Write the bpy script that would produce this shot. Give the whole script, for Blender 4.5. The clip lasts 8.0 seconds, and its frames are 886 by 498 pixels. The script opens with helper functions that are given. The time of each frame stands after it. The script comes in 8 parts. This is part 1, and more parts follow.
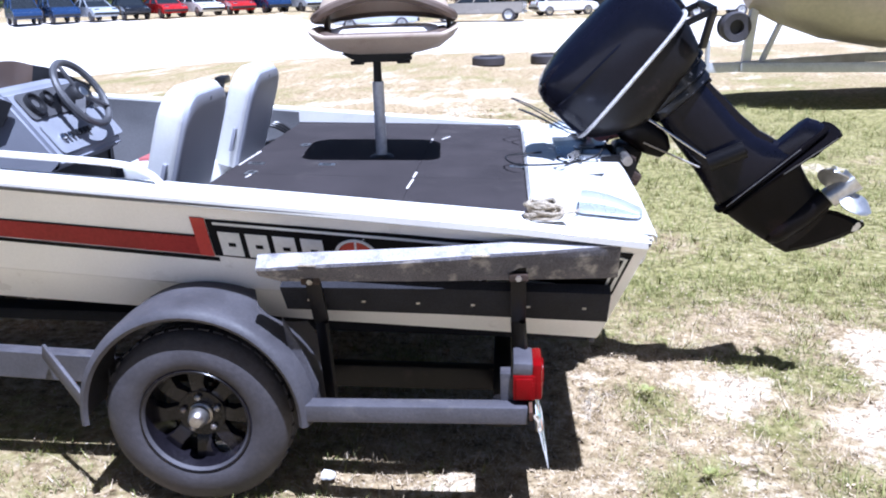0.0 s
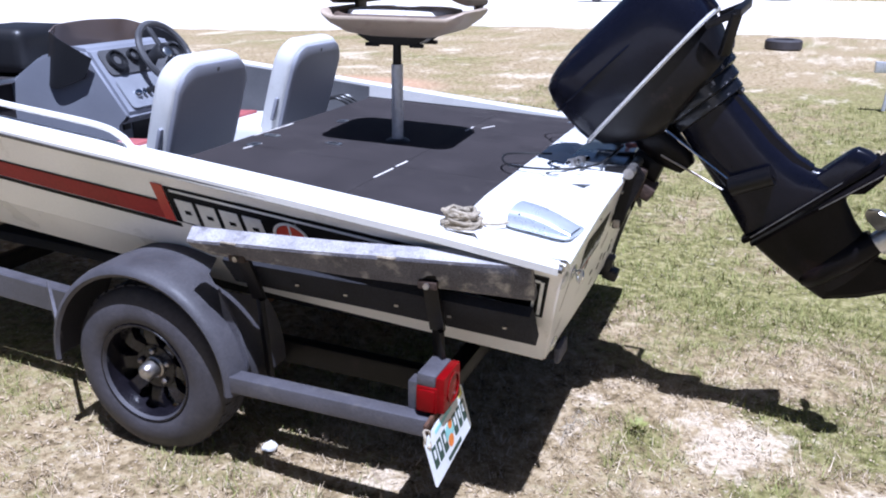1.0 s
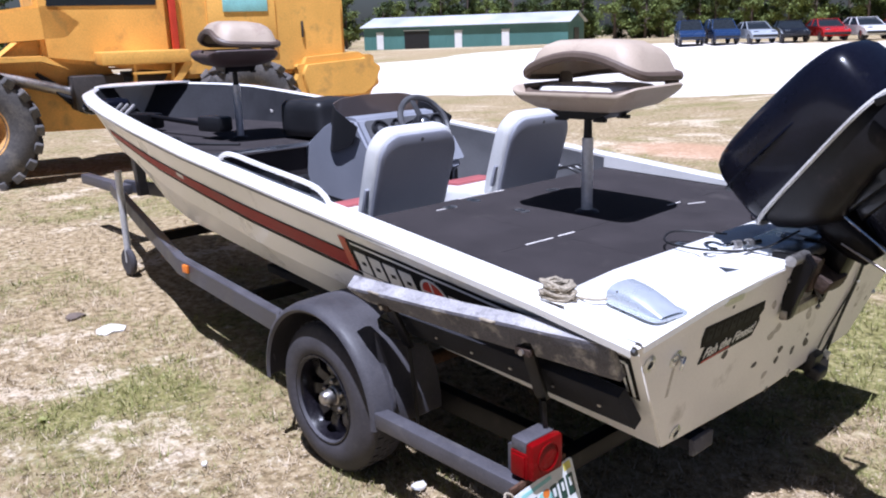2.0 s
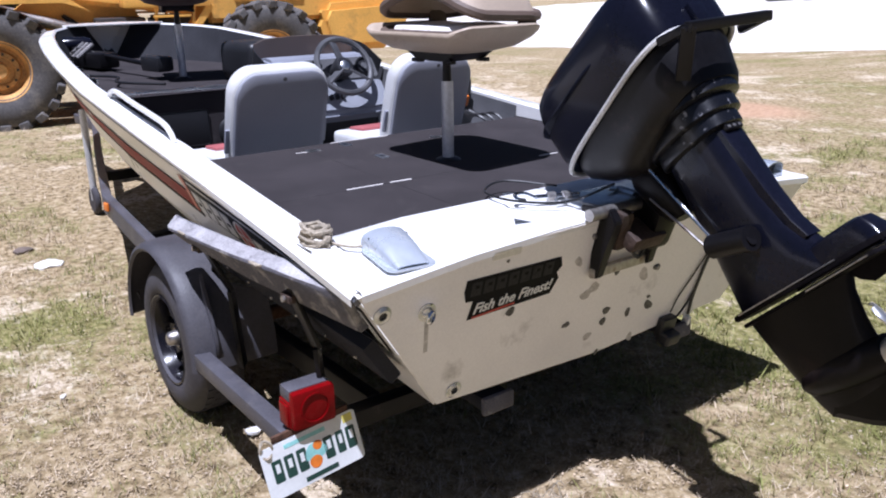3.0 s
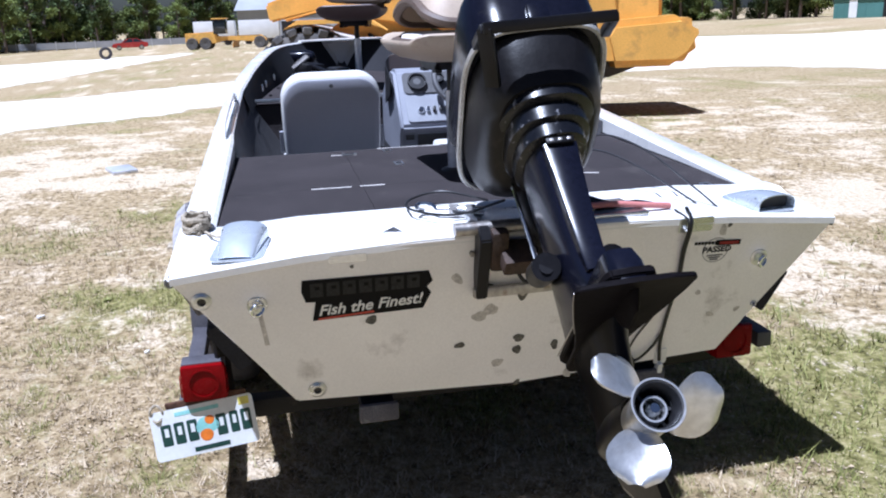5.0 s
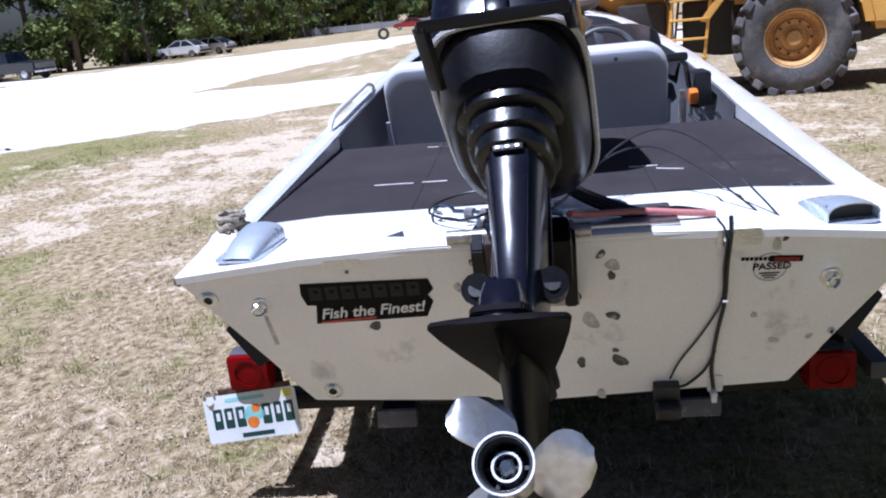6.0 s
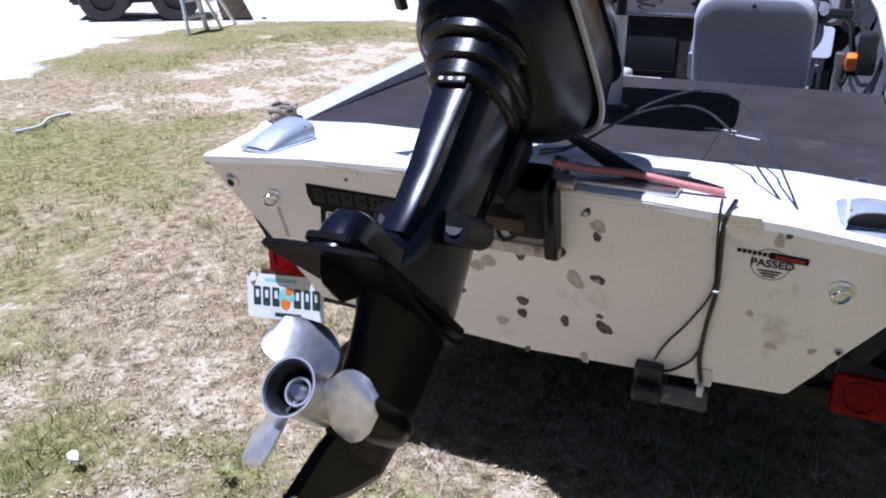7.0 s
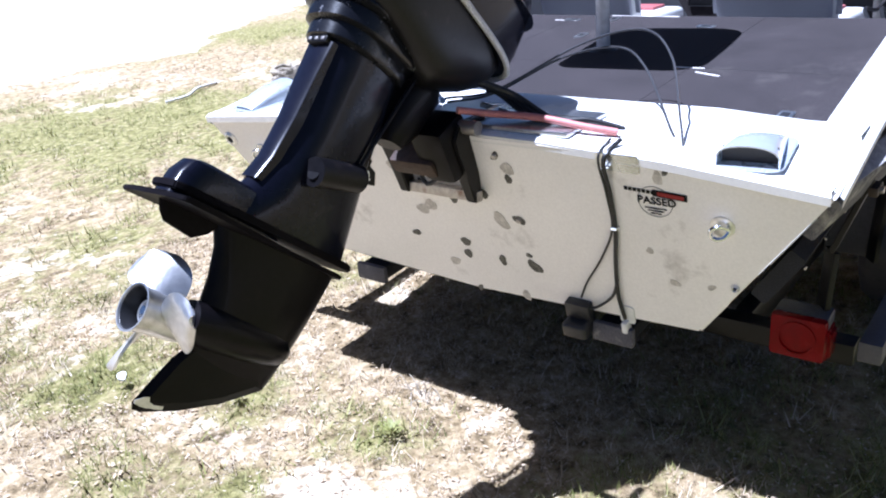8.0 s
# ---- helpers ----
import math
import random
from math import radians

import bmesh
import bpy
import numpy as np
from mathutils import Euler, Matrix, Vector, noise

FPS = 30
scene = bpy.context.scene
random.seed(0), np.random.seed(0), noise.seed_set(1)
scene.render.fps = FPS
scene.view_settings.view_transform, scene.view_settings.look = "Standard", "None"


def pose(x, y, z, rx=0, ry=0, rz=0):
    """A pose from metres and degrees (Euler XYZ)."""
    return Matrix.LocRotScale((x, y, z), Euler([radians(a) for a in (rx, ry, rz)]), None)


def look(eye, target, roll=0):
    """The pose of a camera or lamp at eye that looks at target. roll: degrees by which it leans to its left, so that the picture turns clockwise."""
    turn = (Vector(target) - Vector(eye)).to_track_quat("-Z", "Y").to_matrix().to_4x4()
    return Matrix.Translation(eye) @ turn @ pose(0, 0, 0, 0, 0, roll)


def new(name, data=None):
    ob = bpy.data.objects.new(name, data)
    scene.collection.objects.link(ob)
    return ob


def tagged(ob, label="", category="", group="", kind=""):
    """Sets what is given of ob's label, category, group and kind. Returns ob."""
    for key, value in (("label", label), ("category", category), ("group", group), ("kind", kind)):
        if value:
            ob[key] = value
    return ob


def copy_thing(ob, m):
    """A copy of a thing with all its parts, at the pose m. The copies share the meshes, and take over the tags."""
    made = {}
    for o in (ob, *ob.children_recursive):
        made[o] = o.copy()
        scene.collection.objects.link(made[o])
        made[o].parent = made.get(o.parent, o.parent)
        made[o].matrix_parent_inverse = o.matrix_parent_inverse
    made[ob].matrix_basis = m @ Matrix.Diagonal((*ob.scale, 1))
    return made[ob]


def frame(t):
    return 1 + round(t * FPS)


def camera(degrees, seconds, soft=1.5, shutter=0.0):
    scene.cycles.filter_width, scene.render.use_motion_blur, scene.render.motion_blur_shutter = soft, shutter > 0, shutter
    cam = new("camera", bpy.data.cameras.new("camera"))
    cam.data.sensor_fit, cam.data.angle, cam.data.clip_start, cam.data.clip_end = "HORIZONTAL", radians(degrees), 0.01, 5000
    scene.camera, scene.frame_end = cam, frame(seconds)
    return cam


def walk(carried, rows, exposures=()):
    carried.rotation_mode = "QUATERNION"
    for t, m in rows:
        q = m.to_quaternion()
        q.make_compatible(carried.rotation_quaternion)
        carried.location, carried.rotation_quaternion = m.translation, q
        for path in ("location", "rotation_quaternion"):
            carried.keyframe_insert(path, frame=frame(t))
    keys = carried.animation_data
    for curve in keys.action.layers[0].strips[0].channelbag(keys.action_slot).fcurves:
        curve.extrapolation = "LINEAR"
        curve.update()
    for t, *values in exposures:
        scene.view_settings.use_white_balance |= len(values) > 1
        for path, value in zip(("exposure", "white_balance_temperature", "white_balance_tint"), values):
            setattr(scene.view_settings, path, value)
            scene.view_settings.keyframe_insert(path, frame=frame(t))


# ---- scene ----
cam = camera(56.0, 8.0, 2.0)
PATH = [
    (0, (-0.401, -3.164, 1.533), (-0.555, -1.261, 0.937), -1.8),
    (0.5, (0.053, -3.104, 1.592), (-0.388, -1.239, 1.023), -1.8),
    (1, (0.432, -2.861, 1.582), (-0.256, -1.103, 0.922), 0.6),
    (1.5, (0.812, -2.695, 1.603), (-0.359, -1.18, 1.022), -2.2),
    (1.6, (0.905, -2.63, 1.578), (-0.375, -1.208, 0.993), -2.8),
    (1.7, (0.964, -2.629, 1.622), (-0.399, -1.265, 1.09), -1.3),
    (2.8, (1.447, -1.963, 1.566), (-0.049, -0.752, 1.024), -2.3),
    (3, (1.568, -1.834, 1.544), (0.037, -0.699, 0.936), -1.1),
    (3.5, (1.781, -1.539, 1.505), (0.185, -0.542, 0.829), -1.3),
    (4, (1.898, -1.19, 1.471), (0.232, -0.36, 0.739), 1.3),
    (4.5, (2.063, -0.886, 1.466), (0.242, -0.341, 0.843), -2.5),
    (4.7, (2.109, -0.783, 1.47), (0.258, -0.298, 0.888), -1.9),
    (5.8, (1.988, -0.124, 1.459), (0.061, -0.216, 0.931), -5.8),
    (6, (1.989, 0.059, 1.479), (0.087, -0.195, 0.915), -5.8),
    (6.3, (1.977, 0.214, 1.498), (0.104, -0.173, 0.914), -5.7),
    (6.5, (1.939, 0.351, 1.472), (0.097, -0.135, 0.864), -4.7),
    (7, (1.788, 0.644, 1.469), (0.097, -0.137, 0.74), 0.3),
    (7.5, (1.729, 1.014, 1.464), (0.204, -0.018, 0.683), -1.5),
    (8, (1.584, 1.3, 1.472), (0.175, 0.133, 0.665), -6.1),
]
walk(cam, [(t, look(eye, target, roll)) for t, eye, target, roll in PATH],
     [(0.0, 1.11, 4950, 19), (0.5, 0.81, 4950, 19), (1.5, 0.68, 5150, 21), (2.8, 0.48, 5350, 21), (3.0, 0.50, 5350, 21), (3.5, 0.54, 5350, 18), (4.0, 0.66, 5250, 16), (4.5, 0.71, 5150, 16), (6.0, 0.50, 5000, 20), (6.5, 0.44, 5000, 22), (7.0, 0.58, 5000, 22), (7.5, 0.98, 4950, 20), (8.0, 1.34, 4950, 19)])


# ---- world, sun ----
SUN = Vector((0.185, -0.285, 1.0)).normalized()
world = bpy.data.worlds.new("sky")
scene.world = world
world.use_nodes = True
wn, wl = world.node_tree.nodes, world.node_tree.links
sky = wn.new("ShaderNodeTexSky")
sky.sky_type, sky.sun_disc = "NISHITA", False
sky.sun_elevation, sky.sun_rotation = math.asin(SUN.z), math.atan2(SUN.x, SUN.y)
sky.air_density, sky.dust_density = 1.0, 1.5
wl.new(sky.outputs["Color"], wn["Background"].inputs["Color"])
wn["Background"].inputs["Strength"].default_value = 0.020
sun = new("sun", bpy.data.lights.new("sun", "SUN"))
sun.data.energy, sun.data.angle, sun.data.color = 5.0, radians(0.55), (1.0, 0.97, 0.93)
sun.matrix_world = look(SUN * 30, (0, 0, 0))


# ---- materials ----
def surface(name, base, rough=0.5, metal=0.0, grain=(60.0, 0.12), stain=(4.0, 0.15), dirt=None, bump=(120.0, 0.05), coat=0.0, spec=0.5, per=0.0):
    """A procedural surface: colour with fine grain and broad stains, gloss that varies with them, and a fine relief."""
    m = bpy.data.materials.new(name)
    m.use_nodes = True
    n, l = m.node_tree.nodes, m.node_tree.links
    b = n["Principled BSDF"]
    tc = n.new("ShaderNodeTexCoord")
    fine, broad = n.new("ShaderNodeTexNoise"), n.new("ShaderNodeTexNoise")
    for node, (s, _), det in ((fine, grain, 6), (broad, stain, 5)):
        node.inputs["Scale"].default_value, node.inputs["Detail"].default_value = s, det
        l.new(tc.outputs["Object"], node.inputs["Vector"])
    r1, r2 = n.new("ShaderNodeMapRange"), n.new("ShaderNodeMapRange")
    for r, node, amount in ((r1, fine, grain[1]), (r2, broad, stain[1])):
        r.inputs["From Min"].default_value, r.inputs["From Max"].default_value = 0.3, 0.7
        r.inputs["To Min"].default_value, r.inputs["To Max"].default_value = 1 - amount, 1 + amount
        l.new(node.outputs["Fac"], r.inputs["Value"])
    mul = n.new("ShaderNodeMath")
    mul.operation = "MULTIPLY"
    l.new(r1.outputs[0], mul.inputs[0]), l.new(r2.outputs[0], mul.inputs[1])
    hsv = n.new("ShaderNodeHueSaturation")
    hsv.inputs["Color"].default_value = (*base, 1)
    value = mul.outputs[0]
    if per:
        info, rr, m2 = n.new("ShaderNodeObjectInfo"), n.new("ShaderNodeMapRange"), n.new("ShaderNodeMath")
        rr.inputs["To Min"].default_value, rr.inputs["To Max"].default_value = 1 - per, 1 + per
        l.new(info.outputs["Random"], rr.inputs["Value"])
        m2.operation = "MULTIPLY"
        l.new(value, m2.inputs[0]), l.new(rr.outputs[0], m2.inputs[1])
        value = m2.outputs[0]
    l.new(value, hsv.inputs["Value"])
    colour = hsv.outputs["Color"]
    if dirt:
        (dr, dg, db), scale, low, high = dirt
        dn, ramp, mix = n.new("ShaderNodeTexNoise"), n.new("ShaderNodeMapRange"), n.new("ShaderNodeMix")
        dn.inputs["Scale"].default_value, dn.inputs["Detail"].default_value, dn.inputs["Roughness"].default_value = scale, 8, 0.65
        l.new(tc.outputs["Object"], dn.inputs["Vector"])
        ramp.inputs["From Min"].default_value, ramp.inputs["From Max"].default_value = low, high
        l.new(dn.outputs["Fac"], ramp.inputs["Value"])
        mix.data_type = "RGBA"
        l.new(ramp.outputs[0], mix.inputs["Factor"])
        l.new(colour, mix.inputs[6])
        mix.inputs[7].default_value = (dr, dg, db, 1)
        colour = mix.outputs[2]
    l.new(colour, b.inputs["Base Color"])
    rv = n.new("ShaderNodeMapRange")
    rv.inputs["From Min"].default_value, rv.inputs["From Max"].default_value = 0.3, 0.7
    rv.inputs["To Min"].default_value, rv.inputs["To Max"].default_value = max(0.02, rough * 0.8), min(1.0, rough * 1.2)
    l.new(broad.outputs["Fac"], rv.inputs["Value"])
    l.new(rv.outputs[0], b.inputs["Roughness"])
    b.inputs["Metallic"].default_value, b.inputs["Specular IOR Level"].default_value = metal, spec
    b.inputs["Coat Weight"].default_value, b.inputs["Coat Roughness"].default_value = coat, 0.06
    if bump[1]:
        bn, bp = n.new("ShaderNodeTexNoise"), n.new("ShaderNodeBump")
        bn.inputs["Scale"].default_value, bn.inputs["Detail"].default_value = bump[0], 4
        l.new(tc.outputs["Object"], bn.inputs["Vector"])
        bp.inputs["Strength"].default_value, bp.inputs["Distance"].default_value = bump[1], 0.01
        l.new(bn.outputs["Fac"], bp.inputs["Height"]), l.new(bp.outputs[0], b.inputs["Normal"])
    return m


M_HULL = surface("cream_hull_paint", (0.87, 0.845, 0.81), 0.32, grain=(150, 0.03), stain=(2.5, 0.06), dirt=((0.36, 0.33, 0.27), 9, 0.62, 0.9), bump=(30, 0.03), coat=0.25)
M_TRANSOM = surface("cream_transom_paint", (0.89, 0.86, 0.835), 0.42, grain=(150, 0.04), stain=(3, 0.05), dirt=((0.33, 0.30, 0.26), 7, 0.6, 0.85), bump=(40, 0.04), coat=0.1)
M_BOTTOM = surface("dark_hull_bottom", (0.05, 0.05, 0.052), 0.6)
M_CAP = surface("white_gelcoat", (0.80, 0.79, 0.765), 0.28, grain=(200, 0.03), stain=(5, 0.05), dirt=((0.55, 0.53, 0.48), 11, 0.62, 0.85), bump=(40, 0.02), coat=0.3)
M_CARPET = surface("charcoal_marine_carpet", (0.046, 0.040, 0.041), 0.95, grain=(700, 0.45), stain=(5, 0.16), dirt=((0.09, 0.08, 0.075), 6, 0.58, 0.8), bump=(900, 0.5), spec=0.15)
M_BLACKSTRIPE = surface("black_vinyl_stripe", (0.007, 0.007, 0.008), 0.5, spec=0.08, grain=(90, 0.1), bump=(60, 0.02))
M_REDSTRIPE = surface("red_brown_stripe", (0.27, 0.030, 0.026), 0.5, spec=0.15, grain=(90, 0.12), stain=(3, 0.2), bump=(60, 0.02))
M_REDBRIGHT = surface("bright_red_stripe", (0.50, 0.045, 0.02), 0.35, grain=(90, 0.08), bump=(60, 0.02))
M_WHITEVINYL = surface("white_vinyl_marks", (0.78, 0.78, 0.76), 0.4, grain=(90, 0.05), bump=(60, 0.02))
M_GREYVINYL = surface("faded_grey_marks", (0.030, 0.030, 0.029), 0.6, spec=0.1, grain=(120, 0.3), bump=(60, 0.05))
M_RUB = surface("dark_rub_rail", (0.10, 0.10, 0.105), 0.4, grain=(90, 0.2), metal=0.3)
M_ALU = surface("aluminium_trim", (0.62, 0.63, 0.64), 0.3, 1.0, grain=(80, 0.1), bump=(60, 0.03))
M_CHROME = surface("chrome", (0.72, 0.74, 0.77), 0.10, 1.0, grain=(40, 0.04), stain=(9, 0.06), bump=(25, 0.03))
M_STEEL = surface("worn_steel", (0.40, 0.38, 0.36), 0.42, 0.9, grain=(60, 0.2), dirt=((0.16, 0.08, 0.04), 25, 0.55, 0.75), bump=(90, 0.1))
M_RUST = surface("rusty_steel", (0.11, 0.055, 0.032), 0.8, 0.2, grain=(60, 0.35), stain=(14, 0.35), bump=(120, 0.3))
M_BLACKPAINT = surface("black_engine_paint", (0.0055, 0.006, 0.012), 0.22, grain=(90, 0.15), stain=(5, 0.15), dirt=((0.02, 0.02, 0.022), 14, 0.62, 0.85), bump=(35, 0.02), coat=0.10, spec=0.18)
M_BLACKSATIN = surface("black_satin_paint", (0.006, 0.0055, 0.0065), 0.4, spec=0.25, grain=(90, 0.2), stain=(6, 0.2), dirt=((0.045, 0.032, 0.03), 10, 0.6, 0.85), bump=(60, 0.05))
M_BROWNBLACK = surface("brown_black_paint", (0.0045, 0.0038, 0.0045), 0.36, spec=0.1, grain=(90, 0.2), stain=(7, 0.3), dirt=((0.022, 0.012, 0.011), 9, 0.6, 0.85), bump=(50, 0.03), coat=0.06)
M_COLLAR = surface("scuffed_black_collar", (0.006, 0.0065, 0.009), 0.26, grain=(90, 0.15), stain=(5, 0.15), dirt=((0.22, 0.22, 0.24), 38, 0.615, 0.70), bump=(45, 0.05), coat=0.15, spec=0.3)
M_RUSTDARK = surface("dark_rusty_steel", (0.045, 0.028, 0.02), 0.7, 0.2, grain=(60, 0.35), stain=(14, 0.35), bump=(120, 0.3))
M_PLATEBLACK = surface("matt_black_plate", (0.007, 0.006, 0.007), 0.5, grain=(90, 0.2), stain=(6, 0.2), bump=(60, 0.04), spec=0.03)
M_ROPE = surface("silver_trim_cord", (0.55, 0.54, 0.52), 0.45, 0.3, grain=(400, 0.5), bump=(500, 0.6))
M_PROP = surface("bare_prop_metal", (0.60, 0.60, 0.60), 0.33, 0.85, grain=(60, 0.12), dirt=((0.38, 0.35, 0.32), 16, 0.55, 0.8), bump=(60, 0.06))
M_RUBBER = surface("tyre_rubber", (0.046, 0.042, 0.047), 0.72, grain=(70, 0.15), stain=(7, 0.2), dirt=((0.075, 0.068, 0.065), 13, 0.55, 0.8), bump=(150, 0.15))
M_RIM = surface("black_wheel_paint", (0.009, 0.008, 0.011), 0.25, grain=(60, 0.2), stain=(8, 0.3), dirt=((0.03, 0.026, 0.026), 18, 0.6, 0.8), bump=(50, 0.05), coat=0.1, spec=0.3)
M_FRAME = surface("faded_black_trailer_paint", (0.072, 0.069, 0.079), 0.5, grain=(110, 0.15), stain=(7, 0.25), dirt=((0.14, 0.13, 0.125), 12, 0.58, 0.85), bump=(140, 0.15))
M_FENDER = surface("faded_black_fender", (0.056, 0.053, 0.060), 0.62, grain=(120, 0.14), stain=(6, 0.25), dirt=((0.08, 0.075, 0.08), 9, 0.57, 0.8), bump=(120, 0.1))
# board top: worn, and paler than the face to paint in the sun on it
M_SUNLITWORNTOP = surface("worn_sunlit_board_top", (0.36, 0.345, 0.35), 0.85, grain=(160, 0.18), stain=(9, 0.3), dirt=((0.17, 0.16, 0.17), 16, 0.52, 0.7), bump=(220, 0.4), spec=0.2)
M_BOARD = surface("weathered_grey_carpet_board", (0.13, 0.125, 0.14), 0.9, grain=(260, 0.35), stain=(8, 0.3), dirt=((0.50, 0.47, 0.43), 14, 0.52, 0.72), bump=(320, 0.5), spec=0.2)
M_DARKBOARD = surface("dark_carpet_board", (0.028, 0.028, 0.033), 0.95, grain=(300, 0.4), stain=(8, 0.3), bump=(400, 0.5), spec=0.2)
M_ORANGE = surface("orange_plastic", (0.75, 0.20, 0.02), 0.35, bump=(60, 0.02))
M_REDLENS = surface("red_lamp_lens", (0.17, 0.002, 0.003), 0.25, grain=(300, 0.15), stain=(20, 0.15), bump=(180, 0.05), spec=0.1)
M_PLATE = surface("white_plate_enamel", (0.76, 0.78, 0.78), 0.35, grain=(90, 0.04), bump=(60, 0.03))
M_PLATEINK = surface("dark_green_ink", (0.012, 0.05, 0.04), 0.45)
M_TEAL = surface("pale_teal_ink", (0.30, 0.62, 0.60), 0.45)
M_YELLOW = surface("yellow_sticker", (0.70, 0.62, 0.12), 0.5)
M_VINYL = surface("pale_grey_vinyl", (0.62, 0.62, 0.61), 0.5, grain=(300, 0.05), stain=(7, 0.06), dirt=((0.45, 0.43, 0.40), 10, 0.62, 0.85), bump=(380, 0.15))
M_SEATBACK = surface("grey_plastic_seat_shell", (0.265, 0.27, 0.31), 0.55, grain=(300, 0.06), stain=(4, 0.07), bump=(260, 0.1))
M_CONSOLE = surface("grey_console_plastic", (0.25, 0.26, 0.30), 0.5, grain=(300, 0.05), stain=(5, 0.06), bump=(300, 0.08))
M_REDVINYL = surface("faded_red_vinyl_cushion", (0.36, 0.10, 0.10), 0.5, grain=(300, 0.08), bump=(380, 0.15))
M_BLACKPLASTIC = surface("black_plastic", (0.016, 0.016, 0.018), 0.42, grain=(200, 0.15), bump=(200, 0.08))
M_TAN = surface("tan_seat_plastic", (0.46, 0.372, 0.285), 0.5, grain=(200, 0.06), stain=(6, 0.1), dirt=((0.30, 0.21, 0.17), 10, 0.58, 0.8), bump=(300, 0.12))
M_BROWN = surface("brown_seat_rim", (0.115, 0.082, 0.062), 0.55, grain=(200, 0.12), stain=(8, 0.2), bump=(260, 0.15))
M_CUSHION = surface("cream_seat_cushion", (0.74, 0.70, 0.66), 0.7, grain=(300, 0.1), stain=(12, 0.2), dirt=((0.33, 0.28, 0.24), 22, 0.58, 0.78), bump=(60, 0.3))
M_GALV = surface("galvanised_tube", (0.58, 0.59, 0.62), 0.4, 0.35, grain=(60, 0.12), bump=(60, 0.05))
M_REDHOSE = surface("faded_red_hose", (0.52, 0.20, 0.18), 0.55, grain=(120, 0.1), bump=(120, 0.05))
M_CABLE = surface("black_cable", (0.012, 0.012, 0.013), 0.38)
M_GREYWIRE = surface("weathered_wire", (0.04, 0.04, 0.044), 0.3, bump=(60, 0.0))
M_STRAW = surface("frayed_rope", (0.42, 0.36, 0.27), 0.9, grain=(300, 0.35), stain=(40, 0.3), bump=(500, 0.6))
M_GLASS = surface("dark_glass", (0.02, 0.024, 0.028), 0.06, grain=(20, 0.02), bump=(20, 0.0), spec=0.6)
M_SEATDARK = surface("dark_grey_panel", (0.085, 0.085, 0.09), 0.6, grain=(200, 0.15), stain=(6, 0.15), bump=(200, 0.1))
M_VENT = surface("bright_vent_metal", (0.66, 0.71, 0.77), 0.28, 0.55, grain=(40, 0.04), stain=(9, 0.06), bump=(25, 0.03), coat=0.3)
M_DARKSEAT = surface("dark_brown_seat_plastic", (0.075, 0.05, 0.048), 0.5, grain=(200, 0.1), stain=(6, 0.15), bump=(300, 0.12))
M_PANELDARK = surface("dark_carpet_panel", (0.034, 0.034, 0.038), 0.8, grain=(200, 0.3), stain=(6, 0.2), bump=(300, 0.3), spec=0.2)
M_RINGINK = surface("pale_grey_ink", (0.36, 0.35, 0.35), 0.5)
M_DASH = surface("grey_dash_plastic", (0.24, 0.25, 0.28), 0.45, grain=(200, 0.05), stain=(8, 0.08), bump=(200, 0.05))
M_SPOT = surface("grey_corrosion", (0.11, 0.105, 0.09), 0.75, grain=(160, 0.5), stain=(40, 0.4), bump=(200, 0.4))
M_STAIN = surface("brown_stain", (0.50, 0.47, 0.43), 0.6, grain=(160, 0.2), stain=(40, 0.2))


def smoked_acrylic():
    m = bpy.data.materials.new("smoked_brown_acrylic")
    m.use_nodes = True
    b = m.node_tree.nodes["Principled BSDF"]
    b.inputs["Base Color"].default_value = (0.26, 0.20, 0.17, 1)
    b.inputs["Transmission Weight"].default_value, b.inputs["Roughness"].default_value, b.inputs["IOR"].default_value = 0.4, 0.15, 1.3
    return m


M_SCREEN = smoked_acrylic()


# ---- mesh helpers ----
def part(name, bm, material, parent=None, label="", sharp=38, **tags):
    """Links a bmesh as one mesh object, under a thing or a part if one is given."""
    data = bpy.data.meshes.new(name)
    bmesh.ops.recalc_face_normals(bm, faces=bm.faces)
    bm.edges.index_update()
    rims = [e.index for e in bm.edges if e.is_boundary]
    bm.to_mesh(data)
    bm.free()
    for m in material if isinstance(material, (list, tuple)) else [material]:
        data.materials.append(m)
    data.shade_smooth()
    data.set_sharp_from_angle(angle=radians(sharp))
    for i in rims:
        data.edges[i].use_edge_sharp = True
    ob = new(name, data)
    if parent is not None:
        ob.parent = parent
        ob.matrix_parent_inverse = parent.matrix_world.inverted() if parent.type != "EMPTY" else parent.matrix_basis.inverted()
    return tagged(ob, label, **tags)


def thing(name, at=(0, 0, 0), label="", category="", group="", kind=""):
    ob = new(name)
    ob.location = at
    ob.empty_display_size = 0.1
    return tagged(ob, label, category, group, kind)


def box(bm, size, m=Matrix(), bevel=0.0, seg=2):
    r = bmesh.ops.create_cube(bm, size=1.0, matrix=m @ Matrix.Diagonal((*size, 1)))
    if bevel:
        edges = list({e for v in r["verts"] for e in v.link_edges})
        bmesh.ops.bevel(bm, geom=edges, offset=bevel, segments=seg, profile=0.6, affect="EDGES")
    return bm


def boxed(size, m=Matrix(), bevel=0.0, seg=2):
    return box(bmesh.new(), size, m, bevel, seg)


def span(bm, a, b, size, bevel=0.0):
    """A beam of section size (side, height) from a to b, upright."""
    a, b = Vector(a), Vector(b)
    d = b - a
    x = d.normalized()
    side = Vector((0, 0, 1)).cross(x)
    side = side.normalized() if side.length > 1e-4 else Vector((0, 1, 0))
    up = x.cross(side)
    m = Matrix((x, side, up)).transposed().to_4x4()
    m.translation = (a + b) / 2
    return box(bm, (d.length, *size), m, bevel)


